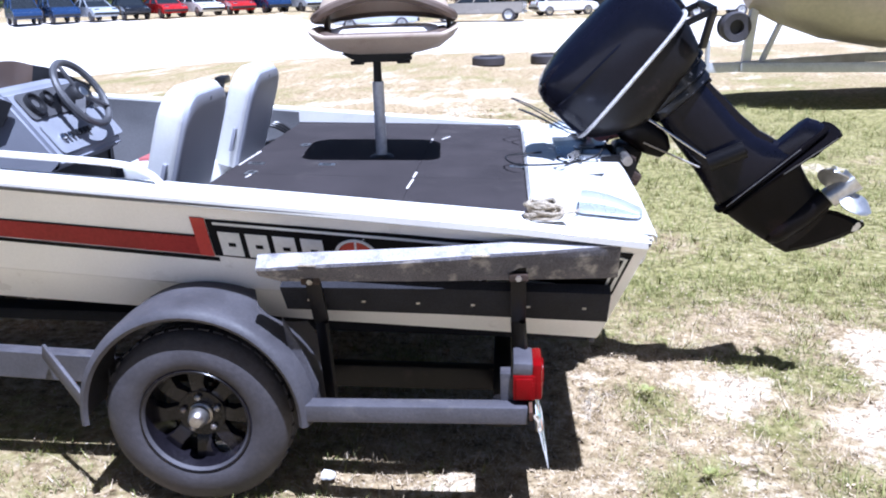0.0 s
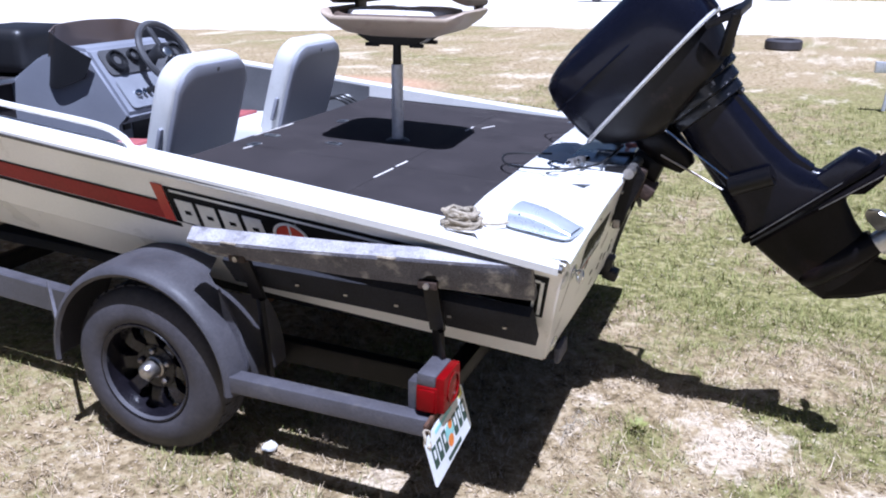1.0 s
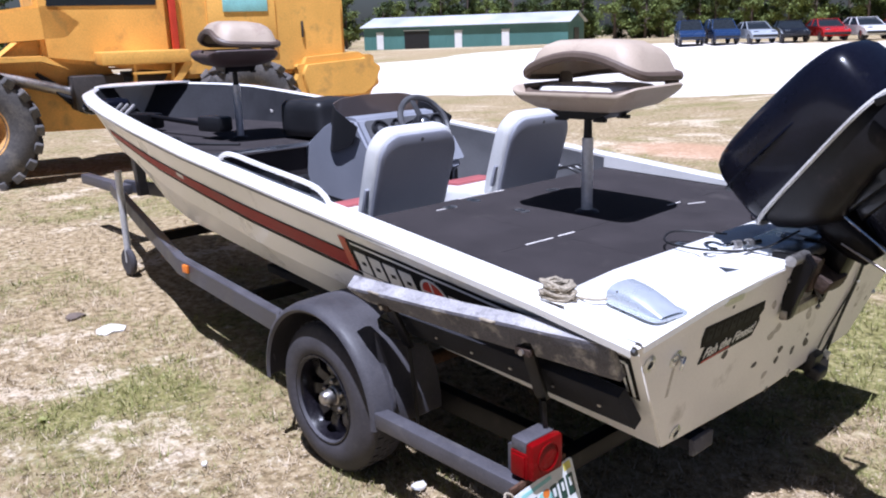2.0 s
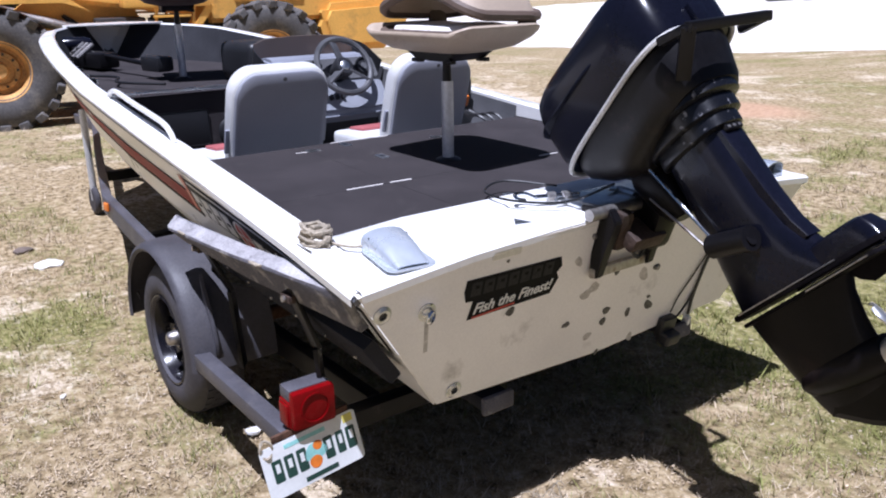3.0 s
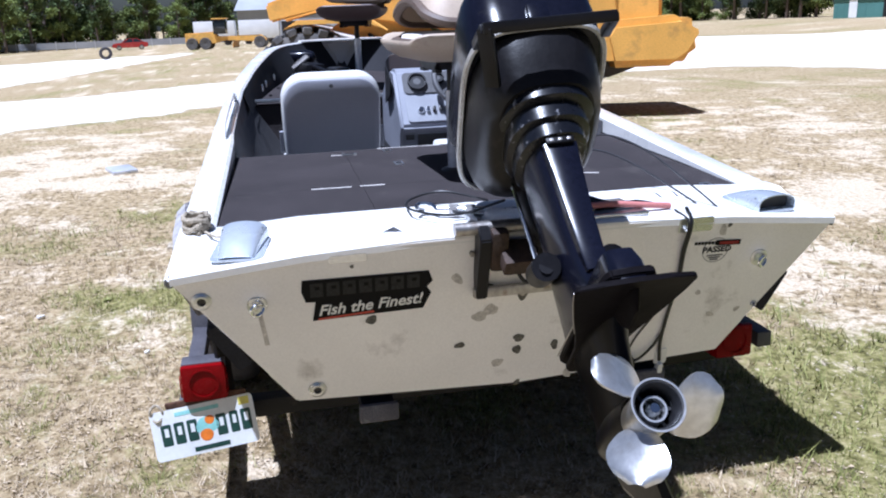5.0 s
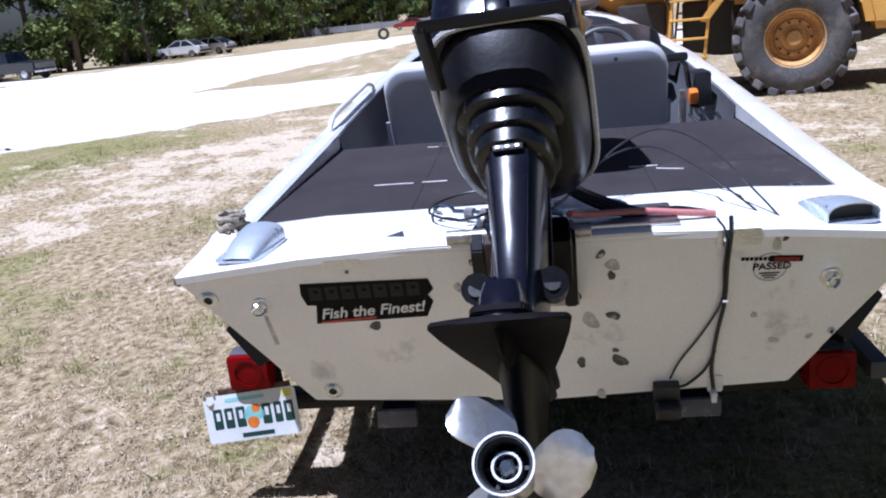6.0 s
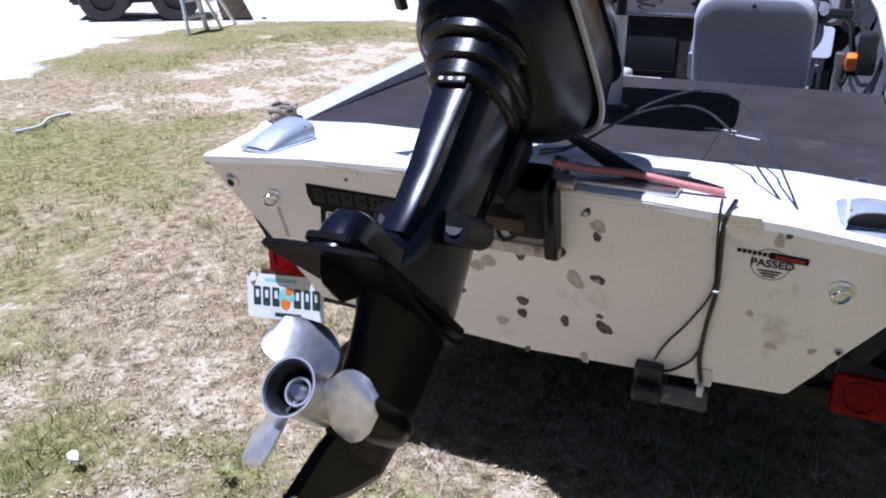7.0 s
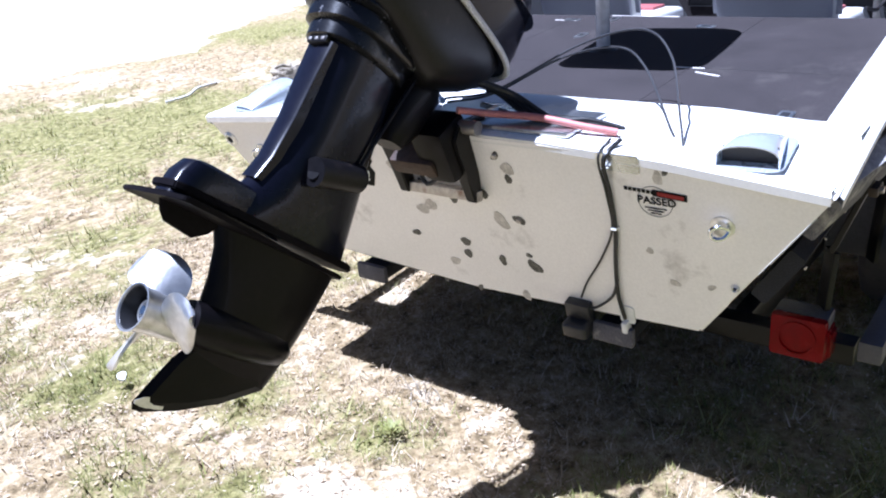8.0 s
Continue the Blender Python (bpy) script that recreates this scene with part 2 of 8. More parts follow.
def loft(bm, rings, closed=True, caps=True):
    """Joins rings of as many points each into a skin."""
    vs = [[bm.verts.new(p) for p in ring] for ring in rings]
    n = len(vs[0])
    for a, b in zip(vs, vs[1:]):
        for i in range(n if closed else n - 1):
            j = (i + 1) % n
            bm.faces.new((a[i], a[j], b[j], b[i]))
    if caps and closed:
        bm.faces.new(vs[0]), bm.faces.new(vs[-1])
    return bm


def tube(bm, points, r, seg=8, caps=True):
    """A round bar along points, with one radius or one for each."""
    pts = [Vector(p) for p in points]
    rs = r if isinstance(r, (list, tuple)) else [r] * len(pts)
    up, rings = None, []
    for i, p in enumerate(pts):
        d = (pts[min(i + 1, len(pts) - 1)] - pts[max(i - 1, 0)]).normalized()
        if up is None:
            up = d.orthogonal().normalized()
        up = (up - d * up.dot(d)).normalized()
        side = d.cross(up)
        rings.append([p + rs[i] * (math.cos(a) * up + math.sin(a) * side) for a in (2 * math.pi * k / seg for k in range(seg))])
    return loft(bm, rings, True, caps)


def curve(points, steps=6):
    """A smooth line through points."""
    p = [Vector(q) for q in points]
    p = [2 * p[0] - p[1], *p, 2 * p[-1] - p[-2]]
    out = []
    for i in range(1, len(p) - 2):
        for k in range(steps):
            t = k / steps
            out.append(0.5 * (2 * p[i] + (p[i + 1] - p[i - 1]) * t + (2 * p[i - 1] - 5 * p[i] + 4 * p[i + 1] - p[i + 2]) * t * t + (3 * p[i] - p[i - 1] - 3 * p[i + 1] + p[i + 2]) * t ** 3))
    return out + [p[-2]]


def lathe(bm, profile, m=Matrix(), seg=32, close=False, caps=True):
    """Turns (radius, height) pairs round the z axis of m."""
    rings = [[m @ Vector((r * math.cos(a), r * math.sin(a), h)) for a in (2 * math.pi * k / seg for k in range(seg))] for r, h in profile]
    if close:
        rings.append(rings[0])
    return loft(bm, rings, True, False) if close else loft(bm, rings, True, caps)


def prism(bm, outline, m=Matrix(), low=0.0, high=0.01, bevel=0.0):
    """Lifts an outline of (x, y) pairs between two heights in m."""
    a = [bm.verts.new(m @ Vector((x, y, low))) for x, y in outline]
    b = [bm.verts.new(m @ Vector((x, y, high))) for x, y in outline]
    fs = [bm.faces.new(a), bm.faces.new(b)]
    for i in range(len(a)):
        j = (i + 1) % len(a)
        fs.append(bm.faces.new((a[i], a[j], b[j], b[i])))
    if bevel:
        bmesh.ops.bevel(bm, geom=list({e for f in fs for e in f.edges}), offset=bevel, segments=2, affect="EDGES")
    return bm


def axes(origin, x, y):
    """A pose from an origin and two directions."""
    x = Vector(x).normalized()
    z = x.cross(Vector(y)).normalized()
    m = Matrix((x, z.cross(x), z)).transposed().to_4x4()
    m.translation = origin
    return m


def rounded(w, h, r, seg=5):
    """The outline of a rounded rectangle about the origin."""
    out = []
    for cx, cy, a0 in ((w / 2 - r, h / 2 - r, 0), (-w / 2 + r, h / 2 - r, 90), (-w / 2 + r, -h / 2 + r, 180), (w / 2 - r, -h / 2 + r, 270)):
        for k in range(seg + 1):
            a = radians(a0 + 90 * k / seg)
            out.append((cx + r * math.cos(a), cy + r * math.sin(a)))
    return out


def lettering(text, size, m, depth=0.001, shear=0.0, bold=0.0):
    """Words in the built-in font, as a bmesh, centred on m."""
    c = bpy.data.curves.new("lettering", "FONT")
    c.body, c.size, c.align_x, c.align_y, c.extrude, c.shear, c.offset = text, size, "CENTER", "CENTER", depth, shear, bold
    ob = bpy.data.objects.new("lettering", c)
    scene.collection.objects.link(ob)
    deps = bpy.context.evaluated_depsgraph_get()
    data = bpy.data.meshes.new_from_object(ob.evaluated_get(deps))
    bm = bmesh.new()
    bm.from_mesh(data)
    bmesh.ops.transform(bm, matrix=m, verts=bm.verts)
    bpy.data.objects.remove(ob)
    bpy.data.curves.remove(c)
    bpy.data.meshes.remove(data)
    return bm


def wobbly(r, seed, n=14, amount=0.25, squash=1.0, turn=0.0):
    """An uneven round outline."""
    rng = random.Random(seed)
    ph = [rng.uniform(0, 6.28) for _ in range(3)]
    out = []
    for k in range(n):
        a = 2 * math.pi * k / n
        q = r * (1 + amount * (0.6 * math.sin(2 * a + ph[0]) + 0.4 * math.sin(3 * a + ph[1]) + 0.25 * math.sin(5 * a + ph[2])))
        x, y = q * math.cos(a), q * squash * math.sin(a)
        out.append((x * math.cos(turn) - y * math.sin(turn), x * math.sin(turn) + y * math.cos(turn)))
    return out


# ---- ground ----
ISLAND = [(-2.3, -7.4), (-4.0, -6.9), (-7.0, -8.4), (-9.5, -8.2), (-10.6, -7.0), (-11.6, -5.4), (-13.3, -3.4), (-16, -0.6), (-19, 5), (-20, 12.5), (-16, 15.0), (-10.5, 15.2), (-8.3, 19), (-3.3, 19.6), (4, 20.6), (25, 22), (60, 10), (60, -40), (10, -26), (3, -12), (-1, -8.2)]
WEDGE = [(-20, -9.3), (-28, -9), (-40, -8), (-75, -6), (-75, 16), (-40, 9), (-30, 3), (-24, -2), (-20.5, -5.5)]
FAR = [(-58, -60), (-47, -38), (-50, -27), (-62, -16), (-75, -6), (-75, 20), (-60, 45), (-40, 62), (-20, 52), (6, 48), (40, 44), (90, 40), (90, -80), (-40, -80)]


def inside(poly, x, y):
    """Distance from the edge of a polygon, positive inside; x and y may be arrays."""
    x, y = np.asarray(x, float), np.asarray(y, float)
    d, hit = np.full(x.shape, 1e9), np.zeros(x.shape, bool)
    for (x0, y0), (x1, y1) in zip(poly, poly[1:] + poly[:1]):
        dx, dy = x1 - x0, y1 - y0
        t = np.clip(((x - x0) * dx + (y - y0) * dy) / (dx * dx + dy * dy), 0, 1)
        d = np.minimum(d, np.hypot(x - x0 - t * dx, y - y0 - t * dy))
        if y0 != y1:
            hit ^= ((y0 > y) != (y1 > y)) & (x < dx * (y - y0) / dy + x0)
    return np.where(hit, d, -d)


def lie(x, y):
    """The height of the ground: level by the wheels, a little lower at the stern, falling gently away across the yard."""
    k = max(0.0, min(1.0, (y - 44) / 10)) * max(0.0, min(1.0, (-x - 9) / 6))
    dip = max(0.0, min(1.0, (x + 1.15) / 0.5))
    return -0.03 * dip * dip * (3 - 2 * dip) - 0.014 * min(max(0.0, -x - 6), 110) - 0.011 * min(max(0.0, y - 8), 37) + 0.85 * k * k * (3 - 2 * k)


def sandy(x, y):
    """How far a place is bare pale sand: 1 on the yard and the track, 0 on the grass."""
    return np.clip(0.5 + np.minimum(np.minimum(-inside(ISLAND, x, y), inside(FAR, x, y)), -inside(WEDGE, x, y)) / 1.2, 0, 1)


BARE_SPOTS = [(0.42, -0.14, 0.17), (0.89, -0.40, 0.20), (1.22, 0.42, 0.18), (0.38, -0.58, 0.14), (-5.05, 4.82, 0.9), (-10.6, -1.7, 0.8), (-7.8, -2.4, 0.7), (-7.4, -1.1, 0.6), (-1.1, -1.4, 0.3), (-8.1, -3.9, 1.4), (-4.6, -3.3, 0.9), (-5.9, -4.3, 1.1), (-0.95, -1.9, 0.4), (-2.7, -5.4, 0.9), (0.30, -0.85, 0.14), (-3.4, -2.6, 0.5), (-0.6, 9.6, 1.6), (-3.2, 3.6, 0.6), (-7.5, 6.2, 1.3), (-6.6, -3.6, 2.2)]
GREEN_SPOTS = [(1.0, 1.3, 1.1), (3.1, 6.9, 3.0), (-7.7, -6.8, 1.3), (-9.5, -5.9, 1.3), (-1.4, -4.6, 1.4), (-0.1, 1.7, 0.9), (0.25, -0.80, 0.2), (0.14, -0.17, 0.2), (1.6, 3.4, 2.0), (-5.4, -6.6, 1.0), (0.40, -1.35, 0.22), (-2.6, -1.5, 0.45), (0.66, 0.10, 0.24), (0.68, -0.72, 0.24), (0.95, 0.02, 0.2), (0.62, -0.40, 0.16)]


def spots(table, x, y):
    """How near places are to the middle of the spots of a table."""
    out = np.zeros(np.shape(x))
    for px, py, r in table:
        out = np.maximum(out, 1 - np.hypot(x - px, y - py) / (1.5 * r))
    return out


def rolling(x, y, scale, z):
    return np.array([noise.noise((a * scale, b * scale, z)) for a, b in zip(x, y)])


def bareness(x, y):
    """Where the turf is worn through to pale sand: about 1 on bare ground, below 0 in thick turf."""
    return 0.09 + 0.50 * rolling(x, y, 0.9, 1.5) + 0.46 * rolling(x, y, 2.6, 4.5) + 0.42 * rolling(x, y, 6.5, 8.5) + 0.47 * spots(BARE_SPOTS, x, y) - 0.40 * spots(GREEN_SPOTS, x, y)


def greenness(x, y):
    """Where living green grass stands among the straw."""
    return 0.13 + 0.40 * rolling(x, y, 0.7, 21.5) + 0.38 * rolling(x, y, 2.2, 24.5) + 0.22 * rolling(x, y, 7.0, 28.5) + 0.75 * spots(GREEN_SPOTS, x, y) - 0.30 * spots(BARE_SPOTS, x, y)


def ground_z(x, y):
    near = np.clip(1 - np.maximum(np.abs(x), np.abs(y)) / 40, 0, 1)
    return np.array([lie(a, b) for a, b in zip(x, y)]) + near * (0.012 * rolling(x, y, 1.3, 0) + 0.006 * rolling(x, y, 5, 3))


def ground_material():
    m = bpy.data.materials.new("dry_lawn_and_sand")
    m.use_nodes = True
    n, l = m.node_tree.nodes, m.node_tree.links
    b = n["Principled BSDF"]
    tc = n.new("ShaderNodeTexCoord")

    def noisy(scale, detail=6, rough=0.6):
        q = n.new("ShaderNodeTexNoise")
        q.inputs["Scale"].default_value, q.inputs["Detail"].default_value, q.inputs["Roughness"].default_value = scale, detail, rough
        l.new(tc.outputs["Object"], q.inputs["Vector"])
        return q.outputs["Fac"]

    def lay(key):
        q = n.new("ShaderNodeAttribute")
        q.attribute_name = key
        return q.outputs["Fac"]

    def ramp(value, low, high, to0=0.0, to1=1.0):
        r = n.new("ShaderNodeMapRange")
        for k, v in (("From Min", low), ("From Max", high), ("To Min", to0), ("To Max", to1)):
            r.inputs[k].default_value = v
        l.new(value, r.inputs["Value"])
        return r.outputs[0]

    def add(a, c):
        q = n.new("ShaderNodeMath")
        q.operation = "ADD"
        l.new(a, q.inputs[0]), l.new(c, q.inputs[1])
        return q.outputs[0]

    def tones(value, *stops):
        q = n.new("ShaderNodeValToRGB")
        e = q.color_ramp.elements
        while len(e) < len(stops):
            e.new(0.5)
        for k, (pos, rgb) in enumerate(stops):
            e[k].position, e[k].color = pos, (*rgb, 1)
        l.new(value, q.inputs["Fac"])
        return q.outputs["Color"]

    def mix(fac, a, c):
        q = n.new("ShaderNodeMix")
        q.data_type = "RGBA"
        l.new(fac, q.inputs["Factor"])
        for k, v in ((6, a), (7, c)):
            if isinstance(v, tuple):
                q.inputs[k].default_value = (*v, 1)
            else:
                l.new(v, q.inputs[k])
        return q.outputs[2]

    fleck = noisy(17, 6, 0.68)
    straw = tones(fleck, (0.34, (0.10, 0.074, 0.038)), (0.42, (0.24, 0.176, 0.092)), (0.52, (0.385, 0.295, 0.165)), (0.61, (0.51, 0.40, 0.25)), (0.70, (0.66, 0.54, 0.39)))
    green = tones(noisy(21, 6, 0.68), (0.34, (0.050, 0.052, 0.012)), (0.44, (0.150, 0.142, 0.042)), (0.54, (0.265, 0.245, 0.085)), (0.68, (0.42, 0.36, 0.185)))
    bare = tones(noisy(34, 8, 0.75), (0.33, (0.22, 0.165, 0.095)), (0.41, (0.49, 0.39, 0.265)), (0.53, (0.64, 0.53, 0.38)), (0.68, (0.74, 0.635, 0.49)))
    rough_edge = add(ramp(noisy(11, 7, 0.7), 0.3, 0.7, -0.34, 0.34), ramp(fleck, 0.3, 0.7, -0.16, 0.16))
    turf = mix(ramp(add(lay("green"), rough_edge), 0.14, 0.56, 0.0, 0.88), straw, green)
    turf = mix(ramp(add(lay("bare"), rough_edge), 0.28, 0.54, 0.0, 0.95), turf, bare)
    # dead leaves, then dark flecks scattered by fine noise
    turf = mix(ramp(noisy(60, 4, 0.6), 0.62, 0.67, 0.0, 0.8), turf, (0.66, 0.55, 0.43))
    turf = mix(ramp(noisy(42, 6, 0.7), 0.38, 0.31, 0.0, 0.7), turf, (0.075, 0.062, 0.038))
    white = mix(ramp(noisy(3, 8), 0.3, 0.7), (0.68, 0.62, 0.55), (0.76, 0.71, 0.64))
    edge = add(lay("sand"), ramp(noisy(0.8, 9, 0.7), 0.3, 0.7, -0.35, 0.35))
    base = mix(ramp(edge, 0.42, 0.58), turf, white)
    base = mix(ramp(lay("clay"), 0.2, 0.8, 0.0, 0.6), base, (0.56, 0.33, 0.21))
    l.new(base, b.inputs["Base Color"])
    b.inputs["Roughness"].default_value, b.inputs["Specular IOR Level"].default_value = 0.95, 0.15
    bp = n.new("ShaderNodeBump")
    bp.inputs["Strength"].default_value, bp.inputs["Distance"].default_value = 0.7, 0.03
    l.new(noisy(38, 8, 0.7), bp.inputs["Height"]), l.new(bp.outputs[0], b.inputs["Normal"])
    return m


def ground():
    def line(near0, near1, step, far0, far1):
        mid = list(np.arange(near0, near1 + 1e-6, step))
        out, d, v = [], step, near0
        while v > far0:
            d *= 1.09
            v -= d
            out.append(v)
        right, d, v = [], step, mid[-1]
        while v < far1:
            d *= 1.09
            v += d
            right.append(v)
        return out[::-1] + mid + right
    xs, ys = line(-10, 2.5, 0.10, -420, 300), line(-6.5, 7, 0.10, -300, 420)
    gx, gy = (q.ravel() for q in np.meshgrid(xs, ys))
    verts = np.column_stack([gx, gy, ground_z(gx, gy)]).tolist()
    clay = np.maximum(0, 1 - np.hypot((gx + 4.7) / 1.5, (gy - 7.2) / 0.9)) * 1.6 + np.maximum(0, 1 - np.hypot((gx + 5.1) / 0.8, (gy - 4.8) / 0.5)) * 0.25
    lays = {"sand": sandy(gx, gy), "clay": clay, "bare": bareness(gx, gy), "green": greenness(gx, gy)}
    w = len(xs)
    faces = [(j * w + i, j * w + i + 1, (j + 1) * w + i + 1, (j + 1) * w + i) for j in range(len(ys) - 1) for i in range(w - 1)]
    data = bpy.data.meshes.new("ground")
    data.from_pydata(verts, [], faces)
    for key, values in lays.items():
        data.attributes.new(key, "FLOAT", "POINT").data.foreach_set("value", values)
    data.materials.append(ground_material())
    data.shade_smooth()
    return tagged(new("ground", data), "dry patchy lawn with bare pale sand tracks", "ground", kind="structure")


ground()

# ---- the boat ----
CY = 0.017


def along(x, table):
    """A value along the boat from (distance forward of the stern, value) pairs."""
    return float(np.interp(-x, [a for a, _ in table], [b for _, b in table]))


SHEER_Y = [(0, 0.942), (1, 0.906), (1.9, 0.878), (2.6, 0.85), (3.3, 0.79), (3.9, 0.715), (4.27, 0.65), (4.65, 0.53), (4.95, 0.36), (5.15, 0.12)]
KNUCK_Y = [(0, 0.718), (1.2, 0.742), (2.1, 0.735), (3.1, 0.665), (4.1, 0.53), (4.7, 0.36), (5.0, 0.2), (5.15, 0.06)]
KNUCK_Z = [(0, 0.535), (1.2, 0.645), (2.1, 0.725), (3.1, 0.83), (4.1, 0.965), (4.8, 1.10), (5.15, 1.2)]
CHINE_Y = [(0, 0.647), (1, 0.66), (2.05, 0.63), (3.25, 0.53), (3.75, 0.43), (4.4, 0.25), (4.9, 0.1), (5.15, 0.03)]
CHINE_Z = [(0, 0.432), (1, 0.50), (2.05, 0.575), (3.25, 0.63), (3.75, 0.66), (4.4, 0.77), (4.9, 0.95), (5.15, 1.12)]
KEEL_Z = [(0, 0.40), (1, 0.45), (2.05, 0.50), (3.25, 0.53), (3.75, 0.56), (4.4, 0.67), (4.9, 0.9), (5.15, 1.1)]


def sheer_z(x):
    return 0.857 - 0.092 * x if x > -4.4 else 0.857 + 0.092 * 4.4 + 0.03 * (-x - 4.4)


def rake(x, z):
    return x - 0.266 * (0.857 - z) * max(0.0, 1 + x / 0.9)


def hull_section(x):
    """Half a section of the hull, from the sheer down: points (y, z)."""
    sy, sz = along(x, SHEER_Y), sheer_z(x)
    ky, kz, cy, cz = along(x, KNUCK_Y), along(x, KNUCK_Z), along(x, CHINE_Y), along(x, CHINE_Z)
    ledge = min(0.016, 0.02 * max(0.0, -x - 0.3))
    return [(sy, sz), (ky + 0.002 + ledge, kz + 0.004), (ky - 0.004, kz - 0.008), (cy, cz), (0.55 * cy, 0.5 * (cz + along(x, KEEL_Z)) - 0.004), (0.0, along(x, KEEL_Z))]


def hull_half(x, z):
    """The half width of the hull at one height."""
    pts = sorted((pz, py) for py, pz in hull_section(x))
    return float(np.interp(z, [p[0] for p in pts], [p[1] for p in pts]))


def side_point(x, f, out=0.0, side=-1):
    """A point of the upper side panel, f of the way down from the sheer to the knuckle, stood out from it."""
    (y0, z0), (y1, z1) = hull_section(x)[:2]
    y, z = y0 + (y1 - y0) * f, z0 + (z1 - z0) * f
    n = Vector((0, z0 - z1, -(y0 - y1))).normalized()
    return Vector((rake(x, z), CY + side * (y + out * n.y), z + out * n.z))


def deck_z(x):
    return 0.897 - 0.035 * (x + 0.35)


def transom(y, z, out=0.0):
    """A point on the raked transom."""
    return Vector((0.266 * (z - 0.857) + out * 0.966, y, z - 0.257 * out))


T_AXES = axes((0, 0, 0), (0, 1, 0), (0.257, 0, 0.966))


def on_transom(y, z, out=0.002):
    m = T_AXES.copy()
    m.translation = transom(y, z, out)
    return m


STATIONS = [0, -0.15, -0.3, -0.5, -0.75] + [-1 - 0.2 * i for i in range(17)] + [-4.35, -4.5, -4.65, -4.8, -4.95, -5.05, -5.15]
boat = thing("bass_boat", (-2.4, CY, 0.4), "cream and white fishing boat, red and black stripes, on a trailer", "boat")


def hull():
    bm = bmesh.new()
    for side in (-1, 1):
        rows = []
        for x in STATIONS:
            rows.append([bm.verts.new((rake(x, z), CY + side * y, z)) for y, z in hull_section(x)])
        for a, b in zip(rows, rows[1:]):
            for i in range(5):
                f = bm.faces.new((a[i], a[i + 1], b[i + 1], b[i]))
                f.material_index = 1 if i >= 3 else 0
    bmesh.ops.remove_doubles(bm, verts=bm.verts, dist=0.0008)
    ob = part("hull", bm, [M_HULL, M_BOTTOM], boat, "cream painted aluminium hull", sharp=25)
    mod = ob.modifiers.new("thickness", "SOLIDIFY")
    mod.thickness, mod.offset = 0.006, -1
    return ob


def transom_plate():
    """The raked stern plate, with a top edge that is lower at the corners."""
    low = [(CY - 0.641, 0.434), (CY, 0.402), (CY + 0.641, 0.434)]
    top = [(CY + 0.938, 0.853), (CY + 0.80, 0.866), (CY + 0.6, 0.884), (CY + 0.3, 0.897), (CY, 0.899), (CY - 0.3, 0.897), (CY - 0.6, 0.884), (CY - 0.80, 0.866), (CY - 0.938, 0.853)]
    bm = bmesh.new()
    front = [bm.verts.new(transom(y, z, 0.004)) for y, z in low + top]
    back = [bm.verts.new(transom(y, z, -0.03)) for y, z in low + top]
    bm.faces.new(front), bm.faces.new(back)
    for i in range(len(front)):
        j = (i + 1) % len(front)
        bm.faces.new((front[i], front[j], back[j], back[i]))
    return part("transom", bm, M_TRANSOM, boat, "cream stern plate, scuffed and stained", sharp=30)


def cap_width(x):
    return float(np.interp(-x, [0, 0.35, 1.4, 1.6, 2.6, 4.2, 5.15], [0.10, 0.10, 0.095, 0.085, 0.08, 0.09, 0.06]))


def gunwale(side):
    """The white cap along one side, with a turned-down outer lip."""
    rings = []
    for x in [-0.012, -0.12, -0.24, -0.34, -0.5, -0.75] + STATIONS[5:]:
        y, z, w = along(x, SHEER_Y), sheer_z(x), cap_width(x)
        w = min(w, y * 0.9)
        z -= 0.009 * max(0.0, 1 + x / 0.34)
        inner = deck_z(x) + 0.004 if x > -1.42 else z - (0.06 if x > -2.5 else 0.012)
        rings.append([(x, CY + side * (y + 0.006), z - 0.022), (x, CY + side * (y + 0.008), z - 0.002), (x, CY + side * (y - 0.006), z + 0.012), (x, CY + side * (y - w + 0.012), z + 0.016 + 0.006), (x, CY + side * (y - w), z + 0.012), (x, CY + side * (y - w), min(inner, z))])
    return part("gunwale", loft(bmesh.new(), rings, False), M_CAP, boat, "white gunwale cap", sharp=38)


def rub_rail(side):
    pts = [side_point(x, 0.045, 0.004, side) for x in STATIONS[:-1]]
    return part("rub_rail", tube(bmesh.new(), pts, 0.011, 6), M_RUB, boat, "dark rub rail under the gunwale")


def stern_cap():
    """The white cover between the aft deck and the transom, lower at the corners, with a raised lip along the deck."""
    ys = [-0.93, -0.8, -0.6, -0.3, 0, 0.3, 0.6, 0.8, 0.93]
    edge = dict(zip(ys, [0.862, 0.874, 0.892, 0.905, 0.907, 0.905, 0.892, 0.874, 0.862]))
    rings = []
    for y in ys:
        e = edge[y]
        k = 1.0 if abs(y) < 0.9 else 0.0
        xa = -0.335
        lift = 0.012 if abs(y) < 0.79 else 0.0
        rings.append([(0.012, CY + y * 1.003, e - 0.022), (0.014, CY + y * 1.003, e - 0.003), (0.004, CY + y, e + 0.004), (-0.06, CY + y, e + 0.006), (-0.23, CY + y * (1 - 0.01 * k), 0.5 * e + 0.5 * 0.903 + 0.004), (-0.245, CY + y * 0.99, 0.903 + lift), (-0.325, CY + y * 0.99, 0.904 + lift), (xa, CY + y * 0.99, 0.898)])
    return part("stern_cap", loft(bmesh.new(), rings, False), M_CAP, boat, "white stern cover", sharp=45)


